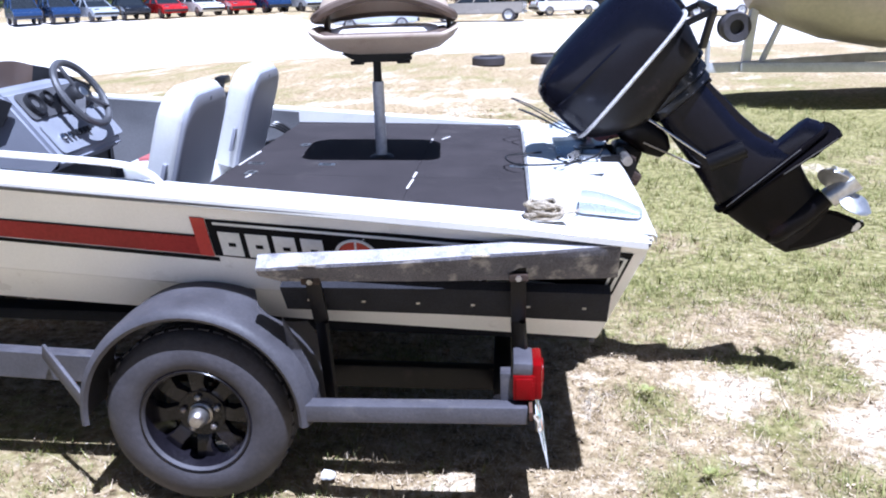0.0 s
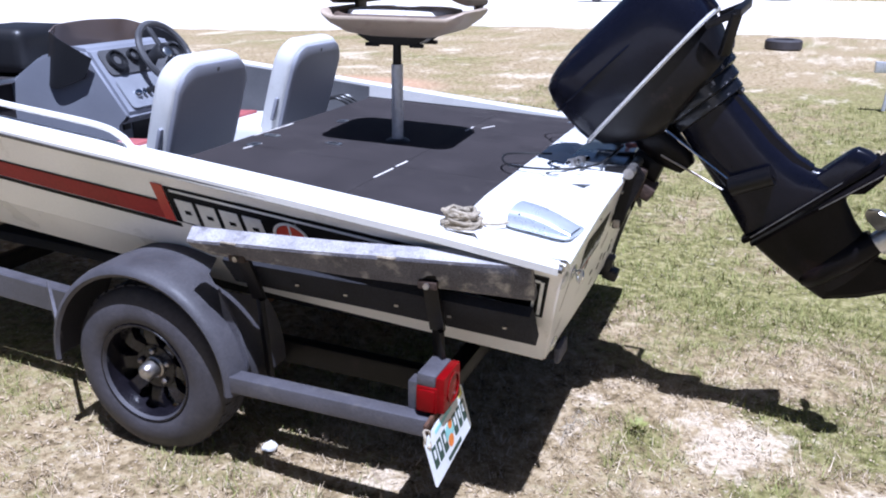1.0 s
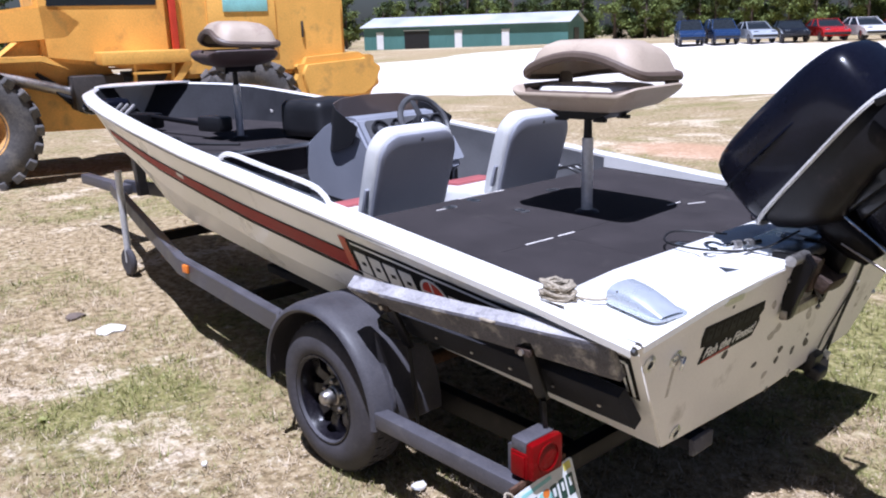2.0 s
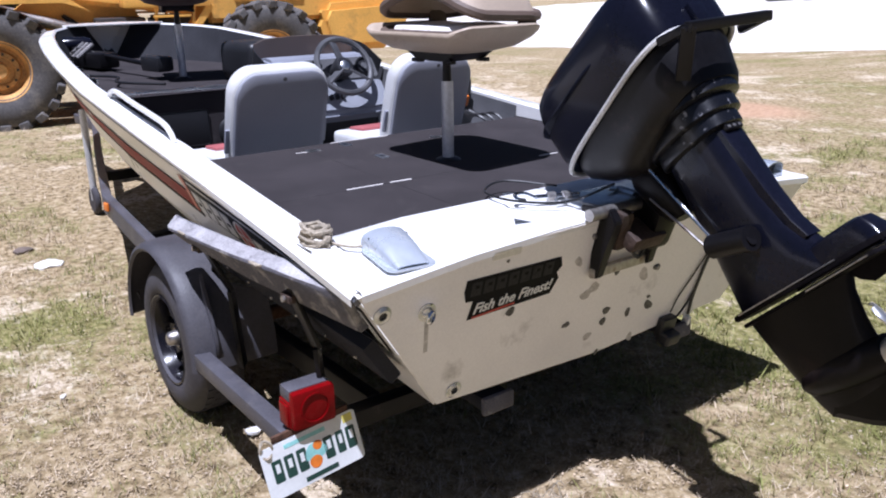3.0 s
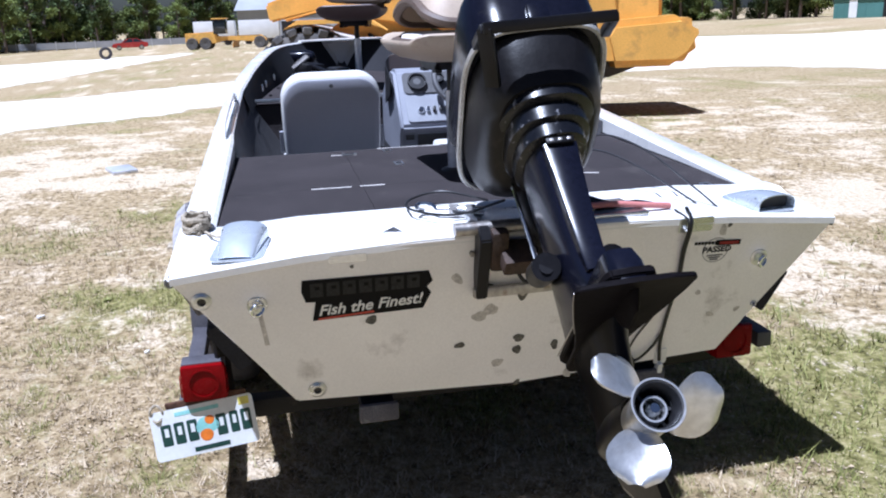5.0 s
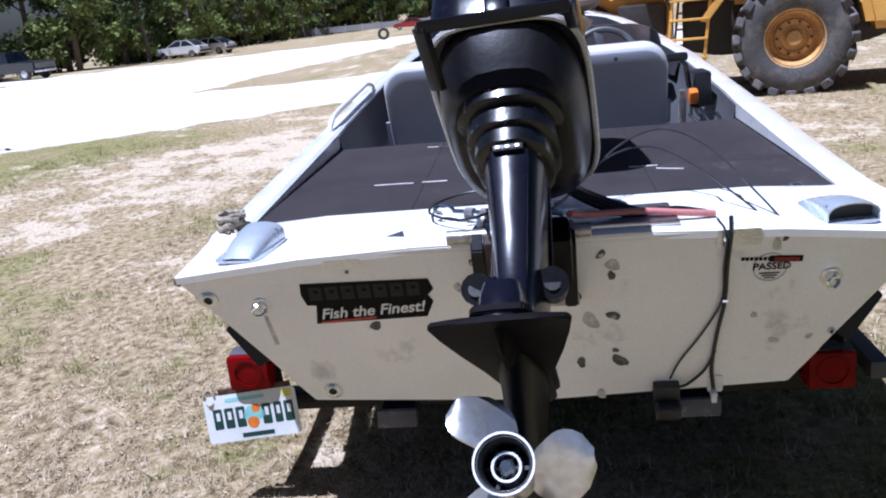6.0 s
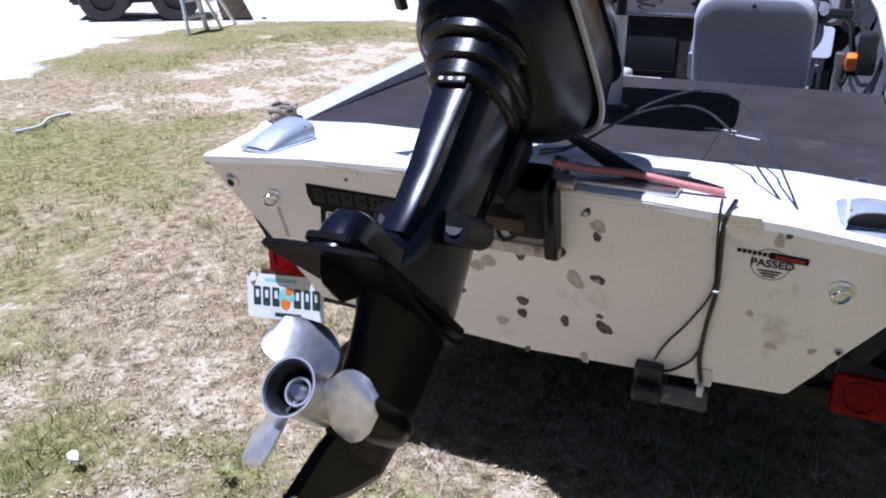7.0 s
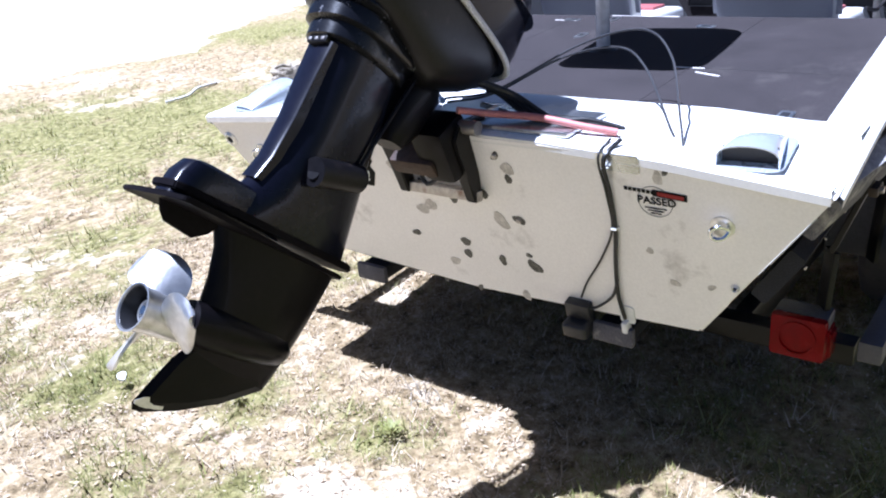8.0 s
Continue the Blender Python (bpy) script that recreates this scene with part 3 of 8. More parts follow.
def aft_deck():
    """The carpeted casting deck, with two lids set in it by narrow gaps."""
    def edge(x):
        return along(x, SHEER_Y) - cap_width(x) - 0.002
    pts = [(-0.337, edge(-0.337)), (-0.8, edge(-0.8)), (-1.40, edge(-1.40))]
    outline = [(x, CY - y) for x, y in pts] + [(x, CY + y) for x, y in pts[::-1]]
    bm = bmesh.new()
    a = [bm.verts.new((x, y, deck_z(x) - 0.006)) for x, y in outline]
    b = [bm.verts.new((x, y, deck_z(x) - 0.05)) for x, y in outline]
    bm.faces.new(a), bm.faces.new(b)
    for i in range(len(a)):
        j = (i + 1) % len(a)
        bm.faces.new((a[i], a[j], b[j], b[i]))
    deck = part("aft_deck", bm, M_CARPET, boat, "dark carpeted aft casting deck")
    gap = 0.0015
    for x0, x1 in ((-0.345, -0.7235), (-0.725, -1.395)):
        for lo, hi in ((-1, -0.3585), (-0.357, 0.357), (0.3585, 1)):
            y0 = lambda x: CY + (-edge(x) + gap if lo == -1 else lo)
            y1 = lambda x: CY + (edge(x) - gap if hi == 1 else hi)
            bm = bmesh.new()
            top = [(x0, y0(x0)), (x0, y1(x0)), (x1, y1(x1)), (x1, y0(x1))]
            vs = [bm.verts.new((x, y, deck_z(x) + 0.001)) for x, y in top] + [bm.verts.new((x, y, deck_z(x) - 0.012)) for x, y in top]
            for q in ((0, 1, 2, 3), (4, 5, 6, 7), (0, 1, 5, 4), (1, 2, 6, 5), (2, 3, 7, 6), (3, 0, 4, 7)):
                bm.faces.new([vs[k] for k in q])
            part("deck_lid", bm, M_CARPET, deck, "carpeted hatch lid")
    # flush pulls and hinges
    for x, y, turn in ((-1.305, -0.325, 90), (-1.066, -0.16, 0), (-1.235, 0.225, 90), (-0.36, -0.131, 0), (-0.362, 0.75, 0), (-1.33, -0.165, 0)):
        z = deck_z(x) + 0.001
        q = pose(x, y, z, 0, 2, turn)
        bm = prism(bmesh.new(), rounded(0.062, 0.036, 0.008, 3), q, 0, 0.003, 0.001)
        latch = part("flush_latch", bm, M_ALU, deck, "small chrome flush latch")
        part("latch_pocket", prism(bmesh.new(), rounded(0.034, 0.020, 0.005, 3), q, 0.003, 0.0036), M_BLACKPLASTIC, latch)
    # pale worn edges of the lids
    for x0, y0, x1, y1 in ((-0.727, -0.515, -0.722, -0.38), (-0.724, -0.35, -0.721, -0.265), (-1.385, -0.2, -1.38, 0.07), (-0.722, 0.33, -0.72, 0.42), (-0.68, 0.41, -0.65, 0.49), (-1.30, -0.40, -1.29, -0.30)):
        bm = bmesh.new()
        span(bm, (x0, y0, deck_z(x0) + 0.002), (x1, y1, deck_z(x1) + 0.002), (0.007, 0.002))
        part("worn_edge", bm, M_CUSHION, deck, "worn pale edge")
    return deck


def cockpit():
    """The well ahead of the aft deck: sole, inner walls, the bulkheads and the bow deck."""
    z0 = 0.60
    xs = [-1.40, -1.7, -2.1, -2.5, -2.86]
    rim = lambda x: along(x, SHEER_Y) - cap_width(x)
    foot = lambda x: min(rim(x) - 0.12, hull_half(x, z0) - 0.03)
    rings = [[(x, CY - foot(x), z0), (x, CY, z0), (x, CY + foot(x), z0)] for x in xs]
    part("sole", loft(bmesh.new(), rings, False), M_CARPET, boat, "dark carpeted cockpit floor")
    for side in (-1, 1):
        rings = [[(x, CY + side * rim(x), sheer_z(x) + 0.0), (x, CY + side * min(rim(x) - 0.02, hull_half(x, sheer_z(x) - 0.12) - 0.02), sheer_z(x) - 0.12), (x, CY + side * foot(x), z0)] for x in xs]
        ob = part("inner_side", loft(bmesh.new(), rings, False), M_SEATDARK, boat, "dark grey inner side panel")
    def wall(x, z0, z1, thick):
        """A bulkhead across the hull."""
        w0, w1 = min(rim(x), hull_half(x, z0) - 0.03), min(rim(x), hull_half(x, z1) - 0.03)
        return prism(bmesh.new(), [(-w0, z0), (w0, z0), (w1, z1), (-w1, z1)], axes((x, CY, 0), (0, 1, 0), (0, 0, 1)), -thick / 2, thick / 2)
    bm = wall(-1.405, 0.60, 0.91, 0.02)
    part("aft_bulkhead", bm, M_CARPET, boat, "carpeted bulkhead under the aft deck")
    # bow deck and its bulkhead
    fz = lambda x: 1.02 - 0.02 * (x + 3.4)
    xs2 = [-2.86, -3.2, -3.6, -4.0, -4.3, -4.6, -4.85, -5.0, -5.08]
    half = lambda x, z: min(rim(x), hull_half(x, z) - 0.02)
    rings = [[(x, CY - half(x, fz(x)), fz(x)), (x, CY, fz(x)), (x, CY + half(x, fz(x)), fz(x))] for x in xs2]
    ob = part("bow_deck", loft(bmesh.new(), rings, False), M_CARPET, boat, "dark carpeted bow deck")
    mod = ob.modifiers.new("thickness", "SOLIDIFY")
    mod.thickness, mod.offset = 0.03, -1
    bulk = part("bow_bulkhead", wall(-2.875, 0.62, 1.0, 0.03), M_CARPET, boat, "dark bulkhead with a storage opening")
    part("storage_opening", boxed((0.01, 0.36, 0.19), pose(-2.858, CY - 0.33, 0.82), 0.012), M_BLACKPLASTIC, bulk)
    part("step_edge", boxed((0.03, 1.44, 0.02), pose(-2.85, CY, 1.028), 0.005), M_ALU, bulk)
    part("speaker_grille", lathe(bmesh.new(), [(0.0, 0.012), (0.06, 0.012), (0.075, 0.004), (0.08, 0)], axes((-2.858, CY - 0.02, 0.78), (0, 1, 0), (0, 0, 1)), 20), M_BLACKPLASTIC, bulk)
    # side lockers of the bow, their inner faces with pale fittings
    for side in (-1, 1):
        rings = [[(x, CY + side * (rim(x) - 0.005), sheer_z(x) + 0.012), (x, CY + side * (min(rim(x), half(x, sheer_z(x) - 0.03)) - 0.012), sheer_z(x) - 0.01), (x, CY + side * (min(rim(x) - 0.03, half(x, fz(x))) - 0.008), fz(x))] for x in (-2.5, -2.86, -3.2, -3.6, -4.0, -4.3, -4.6, -4.8, -4.95, -5.06)]
        locker = part("bow_side_panel", loft(bmesh.new(), rings, False), M_PANELDARK, boat, "dark side panel of the bow")
        for x in (-3.05, -3.3, -3.75):
            part("panel_fitting", boxed((0.10, 0.012, 0.035), pose(x, CY + side * (rim(x) - 0.062), fz(x) + 0.075), 0.004), M_ALU, locker, "small metal fitting")
    for x, dz, w in ((-3.18, 0.11, 0.05), (-3.45, 0.12, 0.035), (-3.62, 0.10, 0.045), (-3.92, 0.11, 0.04), (-4.1, 0.07, 0.05)):
        part("panel_label", boxed((w, 0.004, 0.022), pose(x, CY + rim(x) - 0.038, fz(x) + dz), 0.001), M_CUSHION, locker, "small pale label")
    # the blunt bow: a nose plate and a small white cap over it
    nose = hull_section(-5.15)
    pts = [(y, z) for y, z in nose] + [(-y, z) for y, z in nose[-2::-1]]
    part("nose_plate", prism(bmesh.new(), pts, axes((-5.155, CY, 0), (0, 1, 0), (0, 0, 1)), -0.006, 0.006), M_HULL, boat, "cream blunt bow plate")
    zt = sheer_z(-5.1) + 0.018
    part("bow_cap", prism(bmesh.new(), [(-5.175, -0.13), (-5.175, 0.13), (-5.05, 0.26), (-4.90, 0.36), (-4.86, 0.30), (-4.86, -0.30), (-4.90, -0.36), (-5.05, -0.26)], pose(0, CY, zt), -0.004, 0.008, 0.003), M_CAP, boat, "white bow cap")
    # white locker beside the seats
    part("seat_base_box", boxed((0.46, 1.28, 0.16), pose(-1.65, CY, 0.70), 0.02), M_CAP, boat, "white moulded seat base")


hull()
transom_plate()
for s in (-1, 1):
    gunwale(s)
    rub_rail(s)
stern_cap()
aft_deck()
cockpit()


def side_strip(name, x0, x1, f0, f1, material, side=-1, out=0.0025, parent=None, label="", n=24, f0b=None, f1b=None):
    """A stripe laid on the side panel between two fractions of its height."""
    bm = bmesh.new()
    rows = []
    for i in range(n + 1):
        x = x0 + (x1 - x0) * i / n
        a, b = f0 + ((f0b if f0b is not None else f0) - f0) * i / n, f1 + ((f1b if f1b is not None else f1) - f1) * i / n
        rows.append([bm.verts.new(side_point(x, a, out, side)), bm.verts.new(side_point(x, b, out, side))])
    for p, q in zip(rows, rows[1:]):
        bm.faces.new((p[0], p[1], q[1], q[0]))
    ob = part(name, bm, material, parent or boat, label)
    mod = ob.modifiers.new("thickness", "SOLIDIFY")
    mod.thickness, mod.offset = 0.0015, 0
    return ob


for s in (-1, 1):
    panel = side_strip("name_panel", -0.03, -1.29, 0.18, 0.70, M_BLACKSTRIPE, s, label="black vinyl name panel", f0b=0.21, f1b=0.62)
    side_strip("pin_stripe", -0.05, -1.27, 0.235, 0.262, M_WHITEVINYL, s, 0.004, panel, "white pin stripe")
    side_strip("pin_stripe", -0.040, -0.050, 0.24, 0.66, M_WHITEVINYL, s, 0.006, panel, n=2)
    side_strip("pin_stripe", -0.062, -0.070, 0.28, 0.62, M_WHITEVINYL, s, 0.006, panel, n=2)
    side_strip("pin_stripe", -0.075, -0.40, 0.615, 0.64, M_WHITEVINYL, s, 0.004, panel)
    side_strip("red_corner", -1.292, -1.335, 0.20, 0.625, M_REDBRIGHT, s, 0.0045, panel, "bright red corner stripe", n=3)
    side_strip("red_stripe", -1.30, -3.95, 0.42, 0.625, M_REDSTRIPE, s, 0.003, None, "faded red side stripe", f0b=0.43, f1b=0.57, n=40)
    side_strip("black_stripe", -1.28, -3.9, 0.64, 0.685, M_BLACKSTRIPE, s, 0.003, None, "black side stripe", f0b=0.585, f1b=0.605, n=40)
    side_strip("thin_stripe", -1.28, -3.9, 0.40, 0.415, M_BLACKSTRIPE, s, 0.003, None, f0b=0.42, f1b=0.43, n=40)

    # large pale blocks in place of the painted name, with a red target between them
    for i in range(4):
        x = -1.262 + 0.083 * i
        side_strip("name_block", x, x + 0.066, 0.335, 0.60, M_WHITEVINYL, s, 0.005, panel, "white letter-sized block", n=3)
        side_strip("name_block_gap", x + 0.026, x + 0.048, 0.45, 0.49, M_BLACKSTRIPE, s, 0.0066, panel, n=2)
    for i in range(5):
        x = -0.772 + 0.083 * i
        side_strip("name_block", x, x + 0.066, 0.40 + 0.02 * i, 0.66, M_WHITEVINYL, s, 0.005, panel, n=3)
    o = side_point(-0.85, 0.47, 0.005, s)
    ex = (side_point(-0.80, 0.47, 0.005, s) - o)
    ey = (side_point(-0.85, 0.40, 0.005, s) - o)
    q = axes(o, ex if s < 0 else -ex, ey)
    ring = part("target_mark", lathe(bmesh.new(), [(0.054, 0), (0.054, 0.002), (0.064, 0.002), (0.064, 0)], q, 28, True), M_WHITEVINYL, panel, "round white and red target mark")
    part("target_disc", lathe(bmesh.new(), [(0.0, 0.0), (0.0, 0.0015), (0.052, 0.0015), (0.052, 0)], q, 28), M_REDBRIGHT, ring)
    for w, h in ((0.006, 0.11), (0.11, 0.006)):
        part("target_bar", boxed((w, h, 0.002), q @ pose(0, 0, 0.0025)), M_WHITEVINYL, ring)
    # faint registration bars on the bow
    side_strip("faded_bar", -2.74, -2.82, 0.43, 0.50, M_CUSHION, s, 0.005, None, "small faded mark", n=2)


# ---- stern fittings ----
def tag_plate(y, z, w, h, material, name, label, depth=0.003, r=0.006):
    bm = prism(bmesh.new(), rounded(w, h, r, 3), on_transom(y, z, 0.004), 0, depth, 0.0008)
    return part(name, bm, material, boat, label)


def decals():
    # black maker's decal: a band and a lower slogan band that leans
    m = on_transom(-0.42, 0.755, 0.0045)
    band = part("stern_decal", prism(bmesh.new(), [(-0.172, 0.065), (0.165, 0.060), (0.176, 0.028), (0.160, 0.010), (0.172, -0.01), (0.15, -0.058), (-0.15, -0.064), (-0.14, -0.005), (-0.165, -0.003), (-0.175, 0.03)], m, 0, 0.0012), M_BLACKSTRIPE, boat, "black decal with faded grey marks")
    for i in range(7):
        q = m @ pose(-0.135 + 0.043 * i, 0.032, 0.0016)
        part("faded_block", boxed((0.034, 0.042, 0.001), q), M_GREYVINYL, band, "faded grey letter-sized block")
        part("faded_gap", boxed((0.012, 0.010, 0.001), q @ pose(0.002, 0.006, 0.0006)), M_BLACKSTRIPE, band)
    part("slogan", lettering("Fish the Finest!", 0.046, m @ pose(0.005, -0.030, 0.0018, 0, 0, 2), 0.0006, 0.3, 0.0008), M_WHITEVINYL, band, "white slanting slogan lettering")
    part("red_underline", boxed((0.15, 0.006, 0.001), m @ pose(-0.06, -0.056, 0.0018, 0, 0, 3)), M_REDBRIGHT, band)
    # inspection decal: ring, bar and word
    m = on_transom(0.588, 0.788, 0.0045)
    ring = part("inspection_decal", lathe(bmesh.new(), [(0.039, 0), (0.039, 0.001), (0.041, 0.001), (0.041, 0)], m, 32, True), M_RINGINK, boat, "round inspection decal reading passed")
    part("decal_bar", boxed((0.078, 0.017, 0.0012), m @ pose(0.036, 0.0225, 0.001, 0, 0, -3)), M_BLACKSTRIPE, ring)
    part("decal_bar_red", boxed((0.06, 0.010, 0.001), m @ pose(0.038, 0.022, 0.002, 0, 0, -3)), M_REDSTRIPE, ring)
    for i in range(7):
        part("decal_block", boxed((0.008, 0.009, 0.001), m @ pose(-0.066 + 0.0105 * i, 0.0275 - 0.0005 * i, 0.001, 0, 0, -3)), M_BLACKSTRIPE, ring)
    part("decal_word", lettering("PASSED", 0.027, m @ pose(0.004, 0.002, 0.0014), 0.0005, 0, 0.0004), M_BLACKSTRIPE, ring, "dark word")
    for k in range(3):
        part("decal_line", boxed((0.05 - 0.012 * k, 0.003, 0.0006), m @ pose(0, -0.017 - 0.007 * k, 0.0012)), M_GREYVINYL, ring)
    # small plates near the top edge
    tag_plate(-0.47, 0.872, 0.10, 0.024, M_ALU, "capacity_tag", "small worn metal tag")
    tag_plate(0.51, 0.876, 0.105, 0.045, M_ALU, "light_socket_plate", "small worn metal plate")


def patches():
    """Round corrosion marks, old bolt holes and stains on the stern plate."""
    spots = [(-0.413, 0.677, 0.017, 1), (0.182, 0.852, 0.013, 1), (0.207, 0.79, 0.013, 1), (0.152, 0.658, 0.026, 0), (0.21, 0.67, 0.017, 1), (0.012, 0.563, 0.017, 1), (0.009, 0.523, 0.016, 1), (0.124, 0.525, 0.016, 1), (0.225, 0.526, 0.022, 1), (0.214, 0.56, 0.009, 1), (-0.048, 0.484, 0.018, 0), (0.017, 0.404, 0.011, 1), (0.174, 0.416, 0.017, 0), (0.613, 0.569, 0.012, 0), (0.70, 0.577, 0.01, 0), (0.014, 0.712, 0.022, 1), (-0.082, 0.733, 0.02, 1), (0.118, 0.735, 0.016, 1), (-0.163, 0.56, 0.014, 1), (-0.076, 0.668, 0.022, 0), (-0.137, 0.851, 0.010, 1), (-0.176, 0.778, 0.018, 0), (-0.108, 0.65, 0.022, 0), (0.618, 0.865, 0.008, 1), (-0.46, 0.846, 0.006, 1), (0.60, 0.85, 0.016, 0), (0.56, 0.65, 0.01, 0), (0.21, 0.82, 0.02, 0)]
    for i, (y, z, r, dark) in enumerate(spots):
        bm = prism(bmesh.new(), wobbly(r, i, squash=0.75, turn=i * 0.7), on_transom(y, z, 0.0045), 0, 0.0014 if dark else 0.0008)
        part("corrosion_mark" if dark else "stain_mark", bm, M_SPOT if dark else M_STAIN, boat, "dark corrosion mark" if dark else "faint brown stain")
    for y, z in ((0.012, 0.712), (-0.082, 0.733), (0.182, 0.852), (0.21, 0.67), (-0.137, 0.851)):
        part("bolt_head", lathe(bmesh.new(), [(0, 0.006), (0.006, 0.006), (0.008, 0.002), (0.008, 0)], on_transom(y, z, 0.006), 10), M_STEEL, boat)


def ring_fitting(y, z, r, name, label):
    """A drain or scupper: a chrome flange with a dark bore."""
    m = on_transom(y, z, 0.004)
    ob = part(name, lathe(bmesh.new(), [(r * 0.45, -0.004), (r * 0.45, 0.006), (r * 0.7, 0.008), (r, 0.003), (r, 0)], m, 20, True), M_ALU, boat, label)
    part("bore", lathe(bmesh.new(), [(0, 0.0), (0, 0.001), (r * 0.46, 0.001), (r * 0.46, 0)], m, 14), M_BLACKPLASTIC, ob)


def stern_eye(y, z):
    """A tie-down eye on its base, with the streak worn below it."""
    m = on_transom(y, z, 0.004)
    ob = part("stern_eye", lathe(bmesh.new(), [(0, 0.006), (0.02, 0.006), (0.027, 0.002), (0.027, 0)], m, 18), M_ALU, boat, "chrome tie-down eye")
    pts = [m @ Vector((0.016 * math.cos(a), 0.016 * math.sin(a), 0.008 + 0.022 * math.sin(a * 0.5))) for a in [2 * math.pi * k / 18 for k in range(19)]]
    part("eye_loop", tube(bmesh.new(), pts, 0.005, 6), M_CHROME, ob)


def vent(side):
    """A chrome clamshell vent on a corner of the stern cap, open to the stern."""
    bm = bmesh.new()
    rings = []
    for i in range(9):
        f = i / 8
        x = -0.195 + 0.175 * f
        h = 0.048 * math.sin(min(1.0, 0.12 + f) * math.pi * 0.5) ** 0.9
        w = 0.046 + 0.018 * f
        rings.append([(x, w * math.cos(a), h * max(0.0, math.sin(a)) ** 0.45) for a in [math.pi * k / 12 for k in range(13)]])
    m = pose(-0.0, CY + side * 0.765, 0.884, 0, 4.5, 6) if side > 0 else pose(-0.205, CY - 0.742, 0.902, 0, -4.5, 172)
    loft(bm, [[m @ Vector(p) for p in r] for r in rings], False)
    ob = part("clamshell_vent", bm, M_VENT, boat, "chrome clamshell vent on the stern corner", sharp=60)
    mod = ob.modifiers.new("thickness", "SOLIDIFY")
    mod.thickness, mod.offset = 0.003, -1
    part("vent_mouth", boxed((0.004, 0.11, 0.036), m @ pose(-0.05, 0, 0.018)), M_BLACKPLASTIC, ob)
    part("vent_flange", prism(bmesh.new(), rounded(0.195, 0.138, 0.03, 4), m @ pose(-0.107, 0, -0.002), 0, 0.004, 0.001), M_VENT, ob)


decals()
patches()
ring_fitting(-0.847, 0.786, 0.026, "scupper", "chrome scupper ring")
ring_fitting(-0.571, 0.466, 0.026, "drain", "chrome drain ring")
ring_fitting(CY * 2 + 0.72, 0.59, 0.010, "drain", "small drain ring")
stern_eye(-0.71, 0.758)
stern_eye(0.735, 0.75)
vent(-1)
vent(1)
part("eye_streak", boxed((0.012, 0.10, 0.001), on_transom(-0.70, 0.68, 0.0045) @ pose(0, 0, 0, 0, 0, 6)), M_STAIN, boat, "pale worn streak")
bmf = bmesh.new()
prism(bmf, [(-0.03, 0.03), (0.03, 0.0), (-0.018, -0.03)], pose(-0.085, -0.33, 0.905, 0, 0, 40), 0, 0.005, 0.001)
part("corner_gusset", bmf, M_ALU, boat, "small triangular metal gusset")
# the motor well: a blue-grey sheet stands in for the motor's shadow mid-stern
part("motor_shadow_sheet", boxed((0.20, 0.46, 0.012), pose(-0.11, CY + 0.13, 0.914, 0, -1), 0.004), M_ALU, boat, "metal sheet standing in for the motor's shadow")


def grab_rail(side):
    z = lambda x: sheer_z(x) + 0.02
    y = lambda x: CY + side * (along(x, SHEER_Y) - 0.055)
    pts = [(-1.42, y(-1.42), z(-1.42)), (-1.46, y(-1.46), z(-1.46) + 0.03), (-1.56, y(-1.56), z(-1.56) + 0.05), (-1.9, y(-1.9), z(-1.9) + 0.05), (-2.16, y(-2.16), z(-2.16) + 0.05), (-2.26, y(-2.26), z(-2.26) + 0.03), (-2.30, y(-2.30), z(-2.30))]
    ob = part("grab_rail", tube(bmesh.new(), curve(pts, 5), 0.011, 8), M_CAP, boat, "white tubular grab rail")
    for x in (-1.42, -2.30):
        part("rail_foot", lathe(bmesh.new(), [(0, 0.008), (0.018, 0.006), (0.022, 0)], pose(x, y(x), z(x) - 0.004), 12), M_CAP, ob)


grab_rail(-1)


